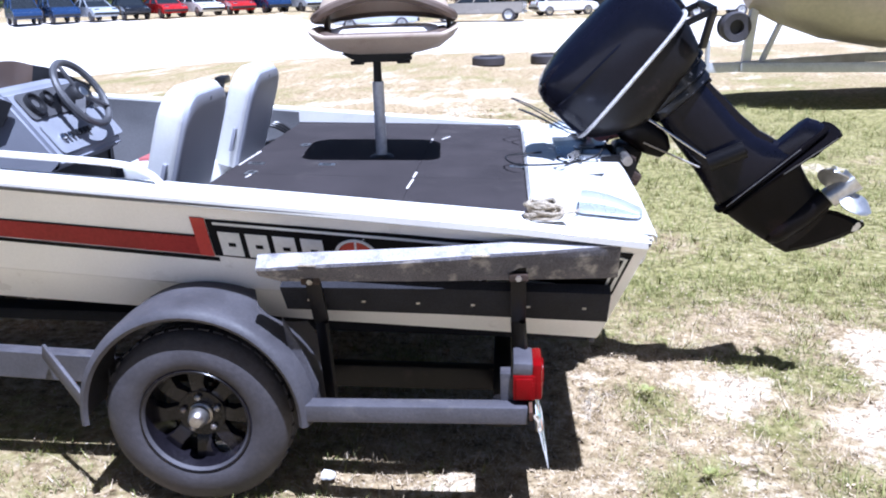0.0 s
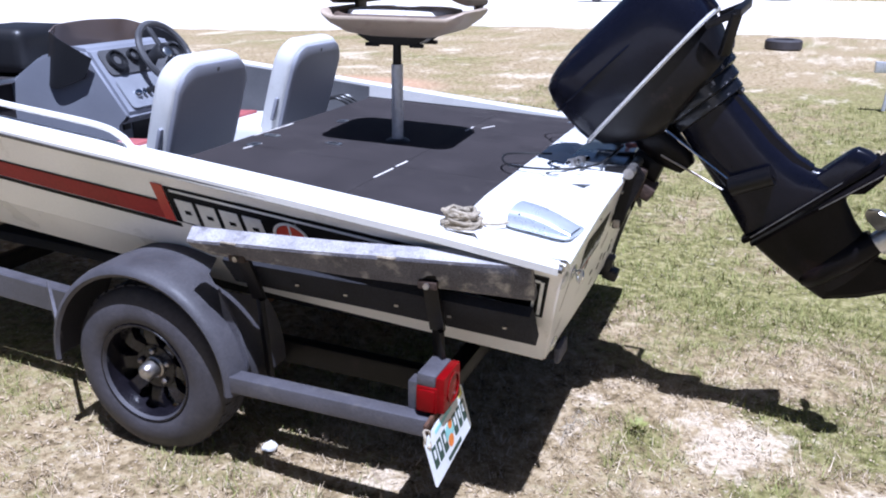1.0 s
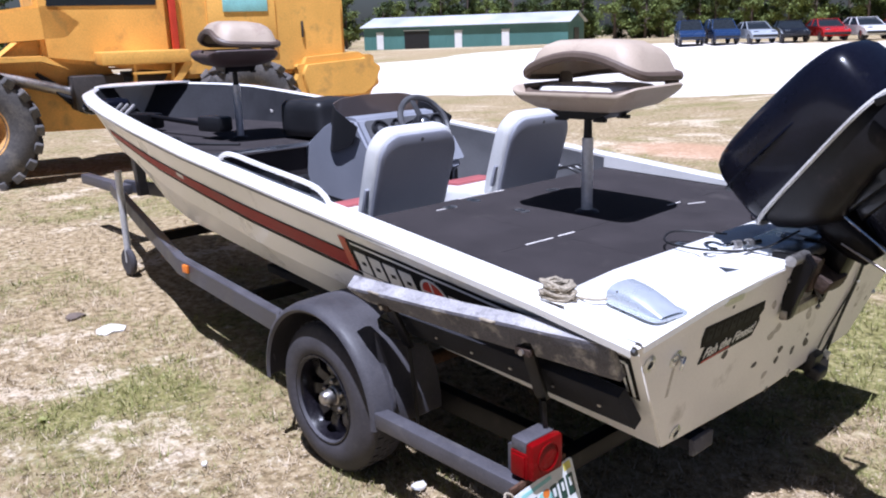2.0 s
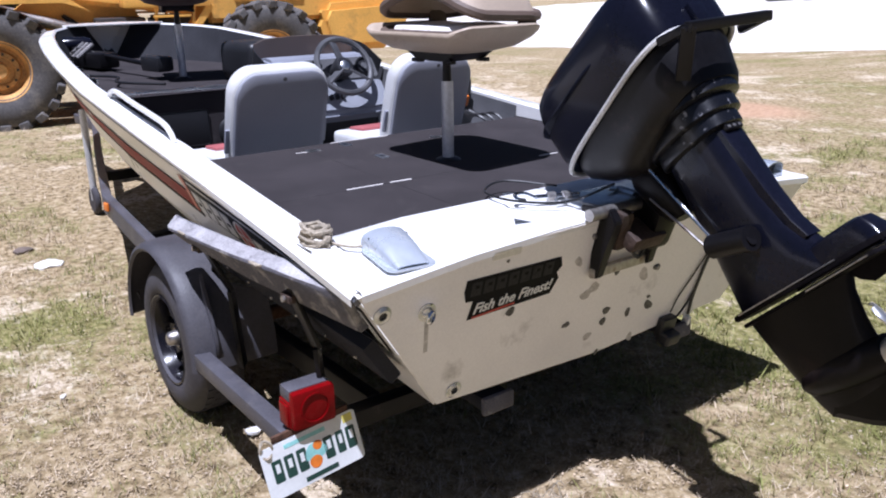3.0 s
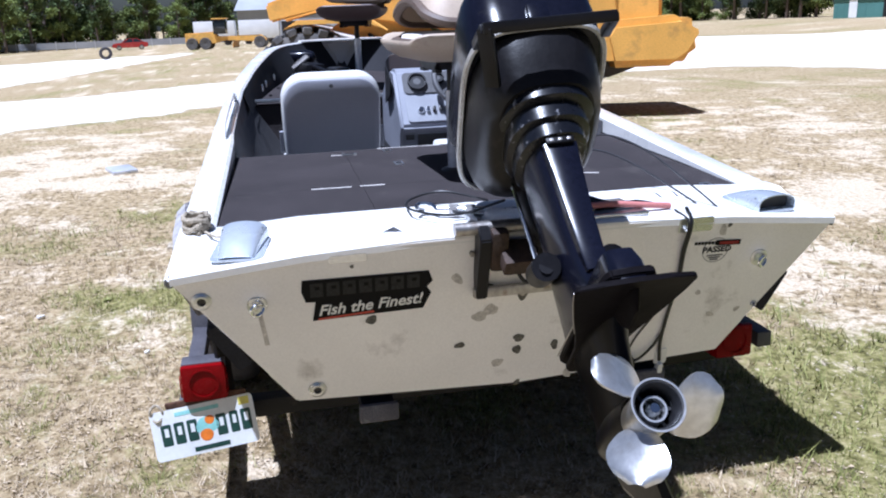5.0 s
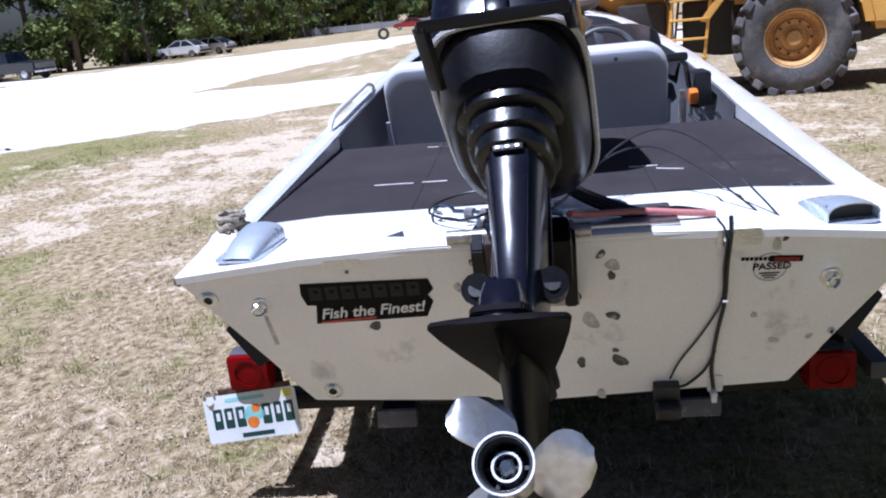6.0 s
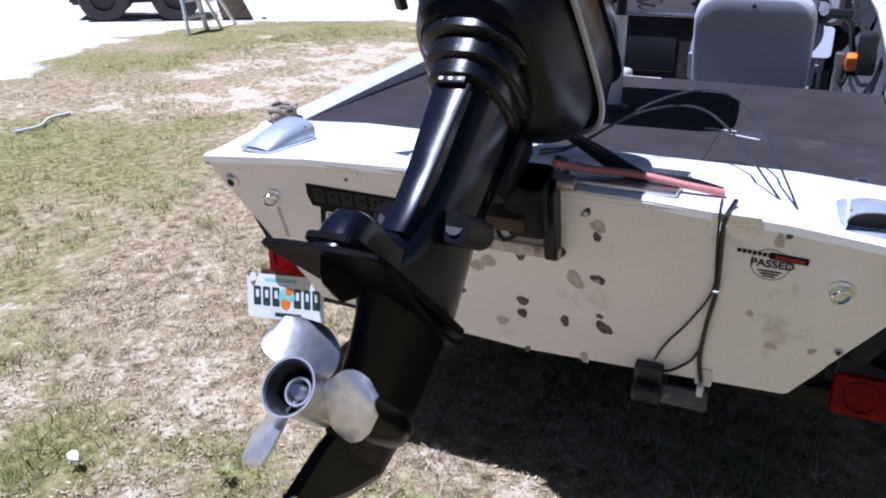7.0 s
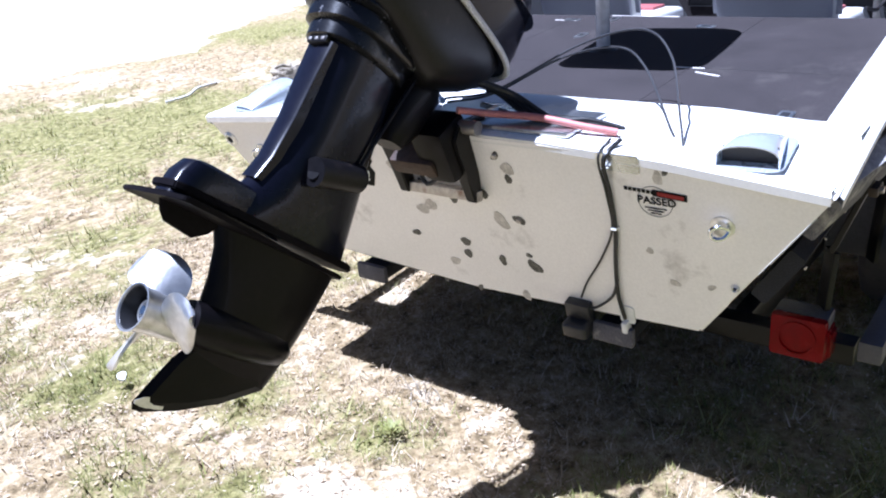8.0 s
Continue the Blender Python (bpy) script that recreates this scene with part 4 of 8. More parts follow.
# ---- helm console ----
def console():
    """The moulded steering console on the starboard side: body, dash, wrap-round screen, wheel."""
    prof = [(-2.27, 0.60), (-2.27, 0.915), (-2.20, 0.925), (-2.192, 0.95), (-2.395, 1.225), (-2.49, 1.235), (-2.68, 1.18), (-2.92, 1.03), (-2.925, 0.60)]
    m = axes((0, 0, 0), (1, 0, 0), (0, 0, 1))
    body = part("console", prism(bmesh.new(), prof, m, -0.60, -0.035, 0.016), M_CONSOLE, boat, "blue-grey moulded steering console")
    plan = [(-2.40, -0.004), (-2.57, -0.004), (-2.655, 0.03), (-2.70, 0.12), (-2.715, 0.24), (-2.72, 0.34), (-2.715, 0.44), (-2.70, 0.56), (-2.655, 0.635), (-2.57, 0.66), (-2.40, 0.66)]
    top = [1.19, 1.265, 1.295, 1.315, 1.322, 1.324, 1.322, 1.315, 1.29, 1.265, 1.19]
    low = [1.10, 1.045, 1.06, 1.13, 1.14, 1.14, 1.14, 1.13, 1.06, 1.045, 1.10]

    def sheet(name, a, b, material, label):
        rows = list(zip(plan, low, top))[a:b]
        foot = curve([(x, CY + y, z0) for (x, y), z0, z1 in rows], 6)
        head = curve([(x + 0.055, CY + y, z1) for (x, y), z0, z1 in rows], 6)
        ob = part(name, loft(bmesh.new(), [[p.lerp(q, k / 4) for k in range(5)] for p, q in zip(foot, head)], False), material, body, label, 60)
        mod = ob.modifiers.new("thickness", "SOLIDIFY")
        mod.thickness = 0.004
    sheet("windscreen", 2, 9, M_SCREEN, "smoked brown windscreen")
    sheet("visor_corner", 0, 3, M_BLACKPLASTIC, "black screen corner")
    sheet("visor_corner", 8, 11, M_BLACKPLASTIC, "black screen corner")
    face = axes((-2.295, CY + 0.335, 1.09), (0, 1, 0), (-0.593, 0, 0.805))
    part("dash_panel", prism(bmesh.new(), rounded(0.55, 0.155, 0.02, 3), face @ pose(0, -0.075, 0), 0.003, 0.010, 0.002), M_DASH, body, "grey dash panel")
    # flat dark plate: the shadow inside the gauge recess is put into its colour
    part("dash_recess", prism(bmesh.new(), rounded(0.55, 0.13, 0.025, 4), face @ pose(0, 0.085, 0), 0.003, 0.008, 0.002), M_SEATDARK, body, "gauge recess, its shadow painted as a dark plate")
    for y, z, r in ((-0.20, 0.085, 0.050), (-0.085, 0.10, 0.032), (0.20, 0.085, 0.05)):
        g = part("gauge", lathe(bmesh.new(), [(0, 0.02), (r * 0.8, 0.02), (r * 0.85, 0.03), (r, 0.03), (r, 0.006)], face @ pose(y, z, 0), 24), M_BLACKPLASTIC, body, "round black gauge")
        part("gauge_dial", lathe(bmesh.new(), [(0, 0.0205), (0, 0.0215), (r * 0.4, 0.0215), (r * 0.36, 0.0205)], face @ pose(y, z, 0), 18), M_SEATDARK, g)
    for k in range(6):
        part("toggle_switch", boxed((0.016, 0.026, 0.024), face @ pose(-0.165 + 0.034 * k, -0.085, 0.018), 0.003), M_BLACKPLASTIC if k else M_CHROME, body)
    part("ignition_switch", lathe(bmesh.new(), [(0, 0.022), (0.012, 0.022), (0.02, 0.010), (0.02, 0)], face @ pose(-0.20, -0.085, 0.008), 16), M_CHROME, body)
    part("console_base", prism(bmesh.new(), [(-2.84, 0.63), (-2.84, 0.80), (-2.30, 0.765), (-2.30, 0.63)], axes((0, CY, 0), (1, 0, 0), (0, 0, 1)), -0.030, -0.008, 0.003), M_SEATDARK, body, "dark grey lower console panel")
    part("console_seam", span(bmesh.new(), (-2.845, CY + 0.010, 0.806), (-2.285, CY + 0.010, 0.770), (0.008, 0.010), 0.002), M_BLACKPLASTIC, body)
    part("knee_opening", boxed((0.012, 0.50, 0.29), pose(-2.268, CY + 0.365, 0.765), 0.005), M_BLACKPLASTIC, body, "dark knee opening")
    part("console_switch", boxed((0.012, 0.045, 0.035), pose(-2.263, CY + 0.075, 0.89), 0.005), M_BLACKPLASTIC, body)
    hub = axes((-2.245, CY + 0.365, 1.185), (0, 1, 0), (-0.516, 0, 0.857))
    ring = [hub @ Vector((0.152 * math.cos(a), 0.152 * math.sin(a), 0)) for a in [2 * math.pi * k / 40 for k in range(41)]]
    wheel = part("steering_wheel", tube(bmesh.new(), ring, 0.016, 8, False), M_WHEELGRIP, body, "dusty black steering wheel with a silver badge")
    part("wheel_hub", lathe(bmesh.new(), [(0, 0.012), (0.045, 0.010), (0.056, -0.01), (0.04, -0.13), (0, -0.13)], hub, 20), M_BLACKPLASTIC, wheel)
    part("wheel_badge", lathe(bmesh.new(), [(0, 0.0165), (0.02, 0.016), (0.026, 0.012), (0.026, 0.01)], hub, 16), M_ALU, wheel)
    for a in (100, 215, 325):
        bm = bmesh.new()
        span(bm, hub @ Vector((0.03 * math.cos(radians(a)), 0.03 * math.sin(radians(a)), -0.004)), hub @ Vector((0.152 * math.cos(radians(a)), 0.152 * math.sin(radians(a)), 0)), (0.042, 0.012), 0.004)
        part("wheel_spoke", bm, M_WHEELGRIP, wheel)
    body.location.z -= 0.038


M_WHEELGRIP = surface("dusty_black_grip", (0.075, 0.075, 0.08), 0.45, grain=(200, 0.15), stain=(10, 0.3), bump=(200, 0.1))
console()

# ---- the outboard motor ----
LEG = radians(48)
EU, EV = Vector((math.cos(LEG), 0, -math.sin(LEG))), Vector((math.sin(LEG), 0, math.cos(LEG)))
EO = Vector((0.0, 0.008, 1.0))
STEER, PIVOT = radians(4.8), 0.15


def eng(u, v, w=0.0):
    """A point of the tilted motor: u down its leg, v aft, w to starboard."""
    c, s = math.cos(STEER), math.sin(STEER)
    return EO + EU * u + EV * (PIVOT + (v - PIVOT) * c + w * s) + Vector((0, w * c - (v - PIVOT) * s, 0))


def eng_ring(v0, v1, hw, u0, u1, power=2.6, n=28):
    """A rounded ring across the motor, from its front (u0, v0) to its back (u1, v1)."""
    out = []
    for k in range(n):
        a = 2 * math.pi * k / n
        c, s = math.cos(a), math.sin(a)
        c, s = math.copysign(abs(c) ** (2 / power), c), math.copysign(abs(s) ** (2 / power), s)
        f = 0.5 + 0.5 * c
        out.append(eng(u0 + (u1 - u0) * f, v0 + (v1 - v0) * f, hw * s))
    return out


ENG_AXES = Matrix((EV, Vector((0, 1, 0)), -EU)).transposed().to_4x4() @ Matrix.Rotation(-STEER, 4, "Z")


def eng_pose(u, v, w=0.0):
    """A pose on the motor: x aft, y to starboard, z up the leg."""
    m = ENG_AXES.copy()
    m.translation = eng(u, v, w)
    return m


def outboard():
    motor = thing("outboard_motor", (0.0, -0.022, 0.75), "black outboard motor tilted up on the boat's stern, bare metal propeller", "outboard motor")
    rings = [(-0.094, 0.458, 0.168, -0.086, -0.170), (-0.103, 0.461, 0.172, -0.13, -0.205), (-0.108, 0.461, 0.172, -0.20, -0.255), (-0.110, 0.458, 0.168, -0.27, -0.30), (-0.100, 0.452, 0.160, -0.312, -0.33), (-0.078, 0.438, 0.148, -0.330, -0.352), (-0.040, 0.41, 0.128, -0.345, -0.366), (0.03, 0.36, 0.095, -0.362, -0.376), (0.12, 0.28, 0.05, -0.372, -0.381)]
    cowl = part("cowl", loft(bmesh.new(), [eng_ring(*r, power=4.4, n=36) for r in rings]), M_BLACKPAINT, motor, "glossy black engine cowl", sharp=50)
    part("cowl_ridge", loft(bmesh.new(), [eng_ring(-0.115, 0.30, 0.177, -0.232, -0.258, 4.4), eng_ring(-0.117, 0.30, 0.179, -0.226, -0.252, 4.4)]), M_BLACKPAINT, cowl, sharp=50)
    seam = eng_ring(-0.099, 0.463, 0.173, -0.084, -0.168, 4.2, 56)
    part("seam_cord", tube(bmesh.new(), seam + seam[:1], 0.0075, 6, False), M_ROPE, cowl, "pale twisted cord along the cowl seam")
    part("cowl_latch", boxed((0.03, 0.05, 0.06), eng_pose(-0.20, 0.463), 0.008), M_BLACKPAINT, cowl)
    low = [(-0.09, 0.455, 0.164, -0.080, -0.164), (-0.075, 0.45, 0.160, -0.045, -0.12), (-0.02, 0.44, 0.152, -0.005, -0.085), (0.06, 0.432, 0.140, 0.03, -0.055), (0.105, 0.428, 0.118, 0.045, -0.035)]
    part("lower_cowl", loft(bmesh.new(), [eng_ring(*r, power=3.0) for r in low]), M_BLACKSATIN, motor, "black lower cowl", sharp=45)
    for v0, v1, hw, u0, u1 in ((0.10, 0.425, 0.118, -0.04, -0.004), (0.125, 0.405, 0.098, -0.01, 0.04), (0.14, 0.392, 0.082, 0.03, 0.078)):
        part("leg_collar", loft(bmesh.new(), [eng_ring(v0, v1 - 0.012, hw - 0.008, u0, u0), eng_ring(v0, v1, hw, u0 + 0.008, u0 + 0.008), eng_ring(v0, v1, hw, u1 - 0.006, u1 - 0.006), eng_ring(v0, v1 - 0.01, hw - 0.01, u1, u1)]), M_COLLAR, motor, "scuffed black stepped collar", sharp=45)
    slots = part("collar_vent", boxed((0.012, 0.062, 0.016), eng_pose(0.084, 0.378), 0.003), M_BLACKSATIN, motor, "small black vent with worn slots")
    for k in range(3):
        part("vent_slot", boxed((0.004, 0.009, 0.007), eng_pose(0.084, 0.384, -0.02 + 0.02 * k), 0.001), M_STEEL, slots)
    leg = [(0.150, 0.374, 0.066, 0.07, 0.07), (0.142, 0.372, 0.060, 0.16, 0.16), (0.134, 0.370, 0.054, 0.27, 0.27), (0.122, 0.385, 0.052, 0.36, 0.36), (0.112, 0.42, 0.05, 0.43, 0.43), (0.105, 0.47, 0.05, 0.475, 0.475), (0.102, 0.50, 0.048, 0.50, 0.50)]
    part("drive_leg", loft(bmesh.new(), [eng_ring(*r, power=2.3) for r in leg]), M_BLACKPAINT, motor, "black drive shaft housing", sharp=50)
    # flat raised spine down the back of the leg
    spine = []
    for u, v, w in ((0.085, 0.372, 0.040), (0.16, 0.378, 0.035), (0.27, 0.384, 0.029), (0.36, 0.396, 0.026), (0.415, 0.415, 0.026)):
        spine.append([eng(u, v - 0.04, -w), eng(u, v - 0.003, -w), eng(u, v, -w + 0.005), eng(u, v, w - 0.005), eng(u, v - 0.003, w), eng(u, v - 0.04, w)])
    part("leg_spine", loft(bmesh.new(), spine), M_BLACKPAINT, motor, "raised spine of the leg", sharp=35)
    # exhaust block behind the plate
    blk = [(0.345, 0.535, 0.026, 0.440, 0.434), (0.33, 0.552, 0.034, 0.447, 0.440), (0.315, 0.570, 0.040, 0.475, 0.470), (0.30, 0.580, 0.042, 0.515, 0.515)]
    part("exhaust_block", loft(bmesh.new(), [eng_ring(*r, power=4.5) for r in blk]), M_BLACKPAINT, motor, "black exhaust block", sharp=35)
    half = [(0.100, 0.0), (0.108, 0.034), (0.135, 0.046), (0.26, 0.050), (0.34, 0.064), (0.44, 0.088), (0.53, 0.106), (0.580, 0.114), (0.592, 0.108), (0.600, 0.06), (0.602, 0.0)]
    plate = part("cavitation_plate", prism(bmesh.new(), half + [(v, -w) for v, w in half[-2:0:-1]], eng_pose(0.526, 0), -0.005, 0.005, 0.002), M_PLATEBLACK, motor, "black flat plate above the propeller")
    half = [(0.085, 0.0), (0.092, 0.036), (0.12, 0.052), (0.30, 0.056), (0.46, 0.056), (0.56, 0.050), (0.580, 0.040), (0.584, 0.0)]
    part("plate_lip", prism(bmesh.new(), half + [(v, -w) for v, w in half[-2:0:-1]], eng_pose(0.500, 0), -0.008, 0.008, 0.003), M_PLATEBLACK, motor, "narrow upper lip of the leg")
    part("worn_edge", tube(bmesh.new(), [eng(0.526, v, -w - 0.001) for v, w in ((0.36, 0.069), (0.44, 0.087), (0.53, 0.105), (0.575, 0.112))], 0.0018, 5), M_STEEL, plate, "edge worn to bare metal")
    part("worn_edge", tube(bmesh.new(), [eng(0.495, v, -0.056) for v in (0.13, 0.30, 0.46)], 0.0018, 5), M_STEEL, plate)
    part("trim_tab", loft(bmesh.new(), [eng_ring(0.43, 0.575, 0.014, 0.530, 0.530), eng_ring(0.45, 0.565, 0.010, 0.556, 0.550), eng_ring(0.48, 0.55, 0.004, 0.575, 0.566)]), M_PLATEBLACK, plate, "small dark trim tab")
    # foil below the plate, torpedo, skeg
    foil = [(0.106, 0.45, 0.046, 0.520, 0.520), (0.114, 0.425, 0.038, 0.57, 0.57), (0.126, 0.412, 0.034, 0.63, 0.63), (0.138, 0.408, 0.036, 0.68, 0.675), (0.152, 0.41, 0.034, 0.73, 0.72), (0.165, 0.405, 0.022, 0.775, 0.768), (0.176, 0.39, 0.010, 0.806, 0.785)]
    part("gear_foil", loft(bmesh.new(), [eng_ring(*r, power=2.0) for r in foil]), M_BROWNBLACK, motor, "brown-black lower unit", sharp=60)
    torp = lathe(bmesh.new(), [(0.0, 0.150), (0.018, 0.156), (0.034, 0.178), (0.044, 0.22), (0.049, 0.29), (0.048, 0.36), (0.045, 0.395), (0.041, 0.420), (0.0, 0.421)], eng_pose(0.723, 0.0) @ pose(0, 0, 0, 0, 90, 0), 24)
    part("gearcase", torp, M_BROWNBLACK, motor, "brown-black gear case")
    skeg = [(0.775, 0.175), (0.775, 0.40), (0.80, 0.418), (0.86, 0.447), (0.900, 0.464), (0.912, 0.458), (0.914, 0.440), (0.895, 0.36), (0.862, 0.27), (0.812, 0.178)]
    bm = bmesh.new()
    mid = [bm.verts.new(eng(u, v, 0.0)) for u, v in skeg]
    in_l = [bm.verts.new(eng(0.79 + (u - 0.79) * 0.8, 0.32 + (v - 0.32) * 0.8, -0.010)) for u, v in skeg]
    in_r = [bm.verts.new(eng(0.79 + (u - 0.79) * 0.8, 0.32 + (v - 0.32) * 0.8, 0.010)) for u, v in skeg]
    n = len(skeg)
    for inner in (in_l, in_r):
        for i in range(n):
            bm.faces.new((mid[i], mid[(i + 1) % n], inner[(i + 1) % n], inner[i]))
        bm.faces.new(inner)
    part("skeg", bm, M_BROWNBLACK, motor, "worn brown-black skeg fin", sharp=20)
    part("skeg_scuff", prism(bmesh.new(), wobbly(0.022, 5, squash=0.5), axes(eng(0.893, 0.432, -0.0078), EV, EU), -0.002, 0.0), M_PROP, motor, "bare metal scuff on the skeg tip")
    part("skeg_scuff", prism(bmesh.new(), wobbly(0.030, 8, squash=0.40), axes(eng(0.893, 0.432, 0.0078), EV, EU), -0.001, 0.001), M_PROP, motor, "bare metal scuff on the skeg tip")
    # propeller
    hub_m = eng_pose(0.733, 0.032, -0.006) @ pose(0, 0, 0, 0, 90, 0)
    prop = part("propeller", lathe(bmesh.new(), [(0.038, 0.390), (0.040, 0.40), (0.041, 0.455), (0.044, 0.490), (0.048, 0.504), (0.0445, 0.504), (0.039, 0.485), (0.036, 0.42), (0.0, 0.418)], hub_m, 36), M_PROP, motor, "bare metal three-blade propeller", sharp=40)
    part("hub_bore", lathe(bmesh.new(), [(0.0, 0.4185), (0.0355, 0.4205), (0.0385, 0.485), (0.0425, 0.5005), (0.041, 0.5005), (0.037, 0.486), (0.034, 0.4225), (0.0, 0.4205)], hub_m, 32, False, False), M_BLACKPLASTIC, prop, "dark hub bore")
    part("inner_hub", lathe(bmesh.new(), [(0.020, 0.475), (0.024, 0.475), (0.026, 0.46), (0.026, 0.42), (0.020, 0.42)], hub_m, 24, True), M_PROP, prop, "inner hub sleeve")
    part("prop_nut", lathe(bmesh.new(), [(0.0, 0.482), (0.009, 0.482), (0.011, 0.474), (0.014, 0.470), (0.014, 0.438)], hub_m, 8), M_CHROME, prop)
    for k in range(3):
        part("hub_rib", boxed((0.006, 0.072, 0.03), hub_m @ pose(0, 0, 0.445, 0, 0, 60 * k)), M_BLACKPLASTIC, prop)
    for ang in (-20, 98, 219):
        bm = bmesh.new()
        rows = []
        for i in range(11):
            f = i / 10
            r = 0.036 + 0.098 * f
            chord = 0.034 + 0.032 * math.sin(min(1.0, f * 1.15) * math.pi * 0.55)
            chord *= math.sqrt(max(0.0, 1 - max(0.0, (f - 0.45) / 0.56) ** 2.4)) if f > 0.45 else 1.0
            chord = max(0.007, chord)
            pitch = radians(50 - 22 * f)
            sweep = 0.014 + 0.016 * f
            row = []
            for j in range(9):
                c = (j / 8 - 0.5) * 2 * chord
                th = (c * math.cos(pitch) + sweep * f) / max(r, 0.05)
                camber = 0.012 * (1 - (2 * j / 8 - 1) ** 2)
                row.append(Vector((r * math.cos(th), r * math.sin(th), 0.440 + c * math.sin(pitch) + camber + 0.016 * f)))
            rows.append(row)
        m = hub_m @ pose(0, 0, 0, 0, 0, 180 - ang)
        loft(bm, [[m @ p for p in row] for row in rows], False)
        blade = part("blade", bm, M_PROP, prop, "scuffed bare metal blade", sharp=60)
        mod = blade.modifiers.new("thickness", "SOLIDIFY")
        mod.thickness, mod.offset = 0.005, 0
    # rear tow frame
    frame_part = part("tow_frame", span(bmesh.new(), eng(-0.122, 0.530, -0.15), eng(-0.122, 0.530, 0.15), (0.024, 0.026), 0.005), M_BLACKSATIN, motor, "black metal carrying frame")
    for w in (-1, 1):
        part("frame_arm", span(bmesh.new(), eng(-0.122, 0.530, 0.145 * w), eng(-0.15, 0.44, 0.15 * w), (0.022, 0.022), 0.004), M_BLACKSATIN, frame_part)
        if w < 0:
            part("frame_strut", span(bmesh.new(), eng(-0.122, 0.530, 0.145 * w), eng(-0.045, 0.425, 0.13 * w), (0.036, 0.016), 0.003), M_BLACKSATIN, frame_part)
    # trim rams and clamp bracket
    for w in (-0.068, 0.055):
        bm = tube(bmesh.new(), [eng(0.315, 0.185, w), eng(0.355, 0.315, w * 1.2)], 0.032, 14)
        ram = part("trim_ram", bm, M_BLACKSATIN, motor, "black hydraulic trim cylinder")
        part("ram_rod", tube(bmesh.new(), [eng(0.04, 0.13, w), eng(0.32, 0.20, w)], 0.0048, 8), M_CHROME if w < 0 else M_BLACKSATIN, ram)
        part("ram_cap", lathe(bmesh.new(), [(0, 0.01), (0.014, 0.008), (0.017, 0)], axes(eng(0.355, 0.315, w * 1.2), (0, 1, 0), EU), 10), M_BLACKSATIN, ram)
        if w < 0:
            part("shock_rod", tube(bmesh.new(), [eng(0.10, 0.06, w * 0.7), eng(0.31, 0.15, w * 0.7)], 0.004, 6), M_STEEL, ram)
    for y in (-0.115, 0.105):
        bm = bmesh.new()
        m = axes((0, y, 0), (1, 0, 0), (0, 0, 1))
        prism(bm, [(-0.06, 0.93), (0.05, 0.935), (0.075, 0.90), (0.06, 0.86), (0.035, 0.80), (0.01, 0.72), (-0.022, 0.715), (-0.012, 0.80), (0.008, 0.88), (-0.06, 0.905)], m, -0.016, 0.016, 0.004)
        br = part("clamp_bracket", bm, M_BLACKSATIN, motor, "black cast clamp bracket bolted over the stern")
        part("clamp_screw", tube(bmesh.new(), [(-0.13, y, 0.925), (-0.02, y, 0.92)], 0.012, 8), M_ALU, br)
        part("clamp_handle", tube(bmesh.new(), [(-0.13, y - 0.045, 0.935), (-0.13, y + 0.045, 0.915)], 0.008, 8), M_ALU, br)
    part("tilt_block", boxed((0.11, 0.10, 0.15), pose(0.045, 0.062, 0.875, 0, 20), 0.02), M_BROWNBLACK, motor, "dark greasy tilt mechanism")
    part("tilt_block", boxed((0.07, 0.05, 0.12), pose(0.03, -0.075, 0.87, 0, 15), 0.015), M_RUSTDARK, motor)
    handle = part("tilt_lever", tube(bmesh.new(), [(-0.13, -0.065, 0.936), (-0.185, -0.19, 0.936)], 0.009, 10), M_CHROME, motor, "bright metal tilt lever on the stern cover")
    part("lever_loop", tube(bmesh.new(), curve([(-0.185, -0.19, 0.936), (-0.215, -0.205, 0.945), (-0.225, -0.235, 0.945), (-0.205, -0.245, 0.938), (-0.19, -0.225, 0.932)], 5), 0.006, 8), M_CHROME, handle)
    for k in (0.3, 0.65):
        part("lever_nut", lathe(bmesh.new(), [(0, -0.012), (0.015, -0.012), (0.015, 0.012), (0, 0.012)], axes((-0.13 - 0.055 * k, -0.065 - 0.125 * k, 0.936), (0, 0, 1), (0.9, -0.4, 0)) , 8), M_STEEL, handle)
    part("tilt_tube", tube(bmesh.new(), [(0.03, -0.19, 0.925), (0.03, 0.16, 0.925)], 0.018, 12), M_STEEL, motor, "worn steel tilt tube")
    part("bracket_bar", boxed((0.022, 0.26, 0.028), pose(-0.005, -0.005, 0.735), 0.004), M_STEEL, motor, "worn steel cross bar")
    part("swivel_bracket", loft(bmesh.new(), [eng_ring(0.04, 0.10, 0.025, -0.03, -0.02), eng_ring(0.01, 0.125, 0.042, -0.005, 0.01), eng_ring(0.0, 0.14, 0.05, 0.04, 0.06), eng_ring(0.03, 0.14, 0.05, 0.14, 0.15), eng_ring(0.06, 0.12, 0.035, 0.19, 0.19)]), M_BROWNBLACK, motor, "dark swivel bracket", sharp=50)
    part("rusty_stop", boxed((0.09, 0.14, 0.05), pose(0.055, -0.005, 0.845, 0, 30), 0.012), M_RUSTDARK, motor, "rusty reverse lock")
    bm = bmesh.new()
    for k, (y0, y1) in enumerate(((-0.09, 0.08), (-0.05, 0.09))):
        tube(bm, curve([(0.02, y0, 0.88), (0.05, 0, 0.80 - 0.03 * k), (0.02, y1, 0.86)], 6), 0.006, 6)
    part("bracket_hose", bm, M_CABLE, motor)
    return motor


outboard()


# ---- trailer ----
HUB = Vector((-1.355, -0.93, 0.293))
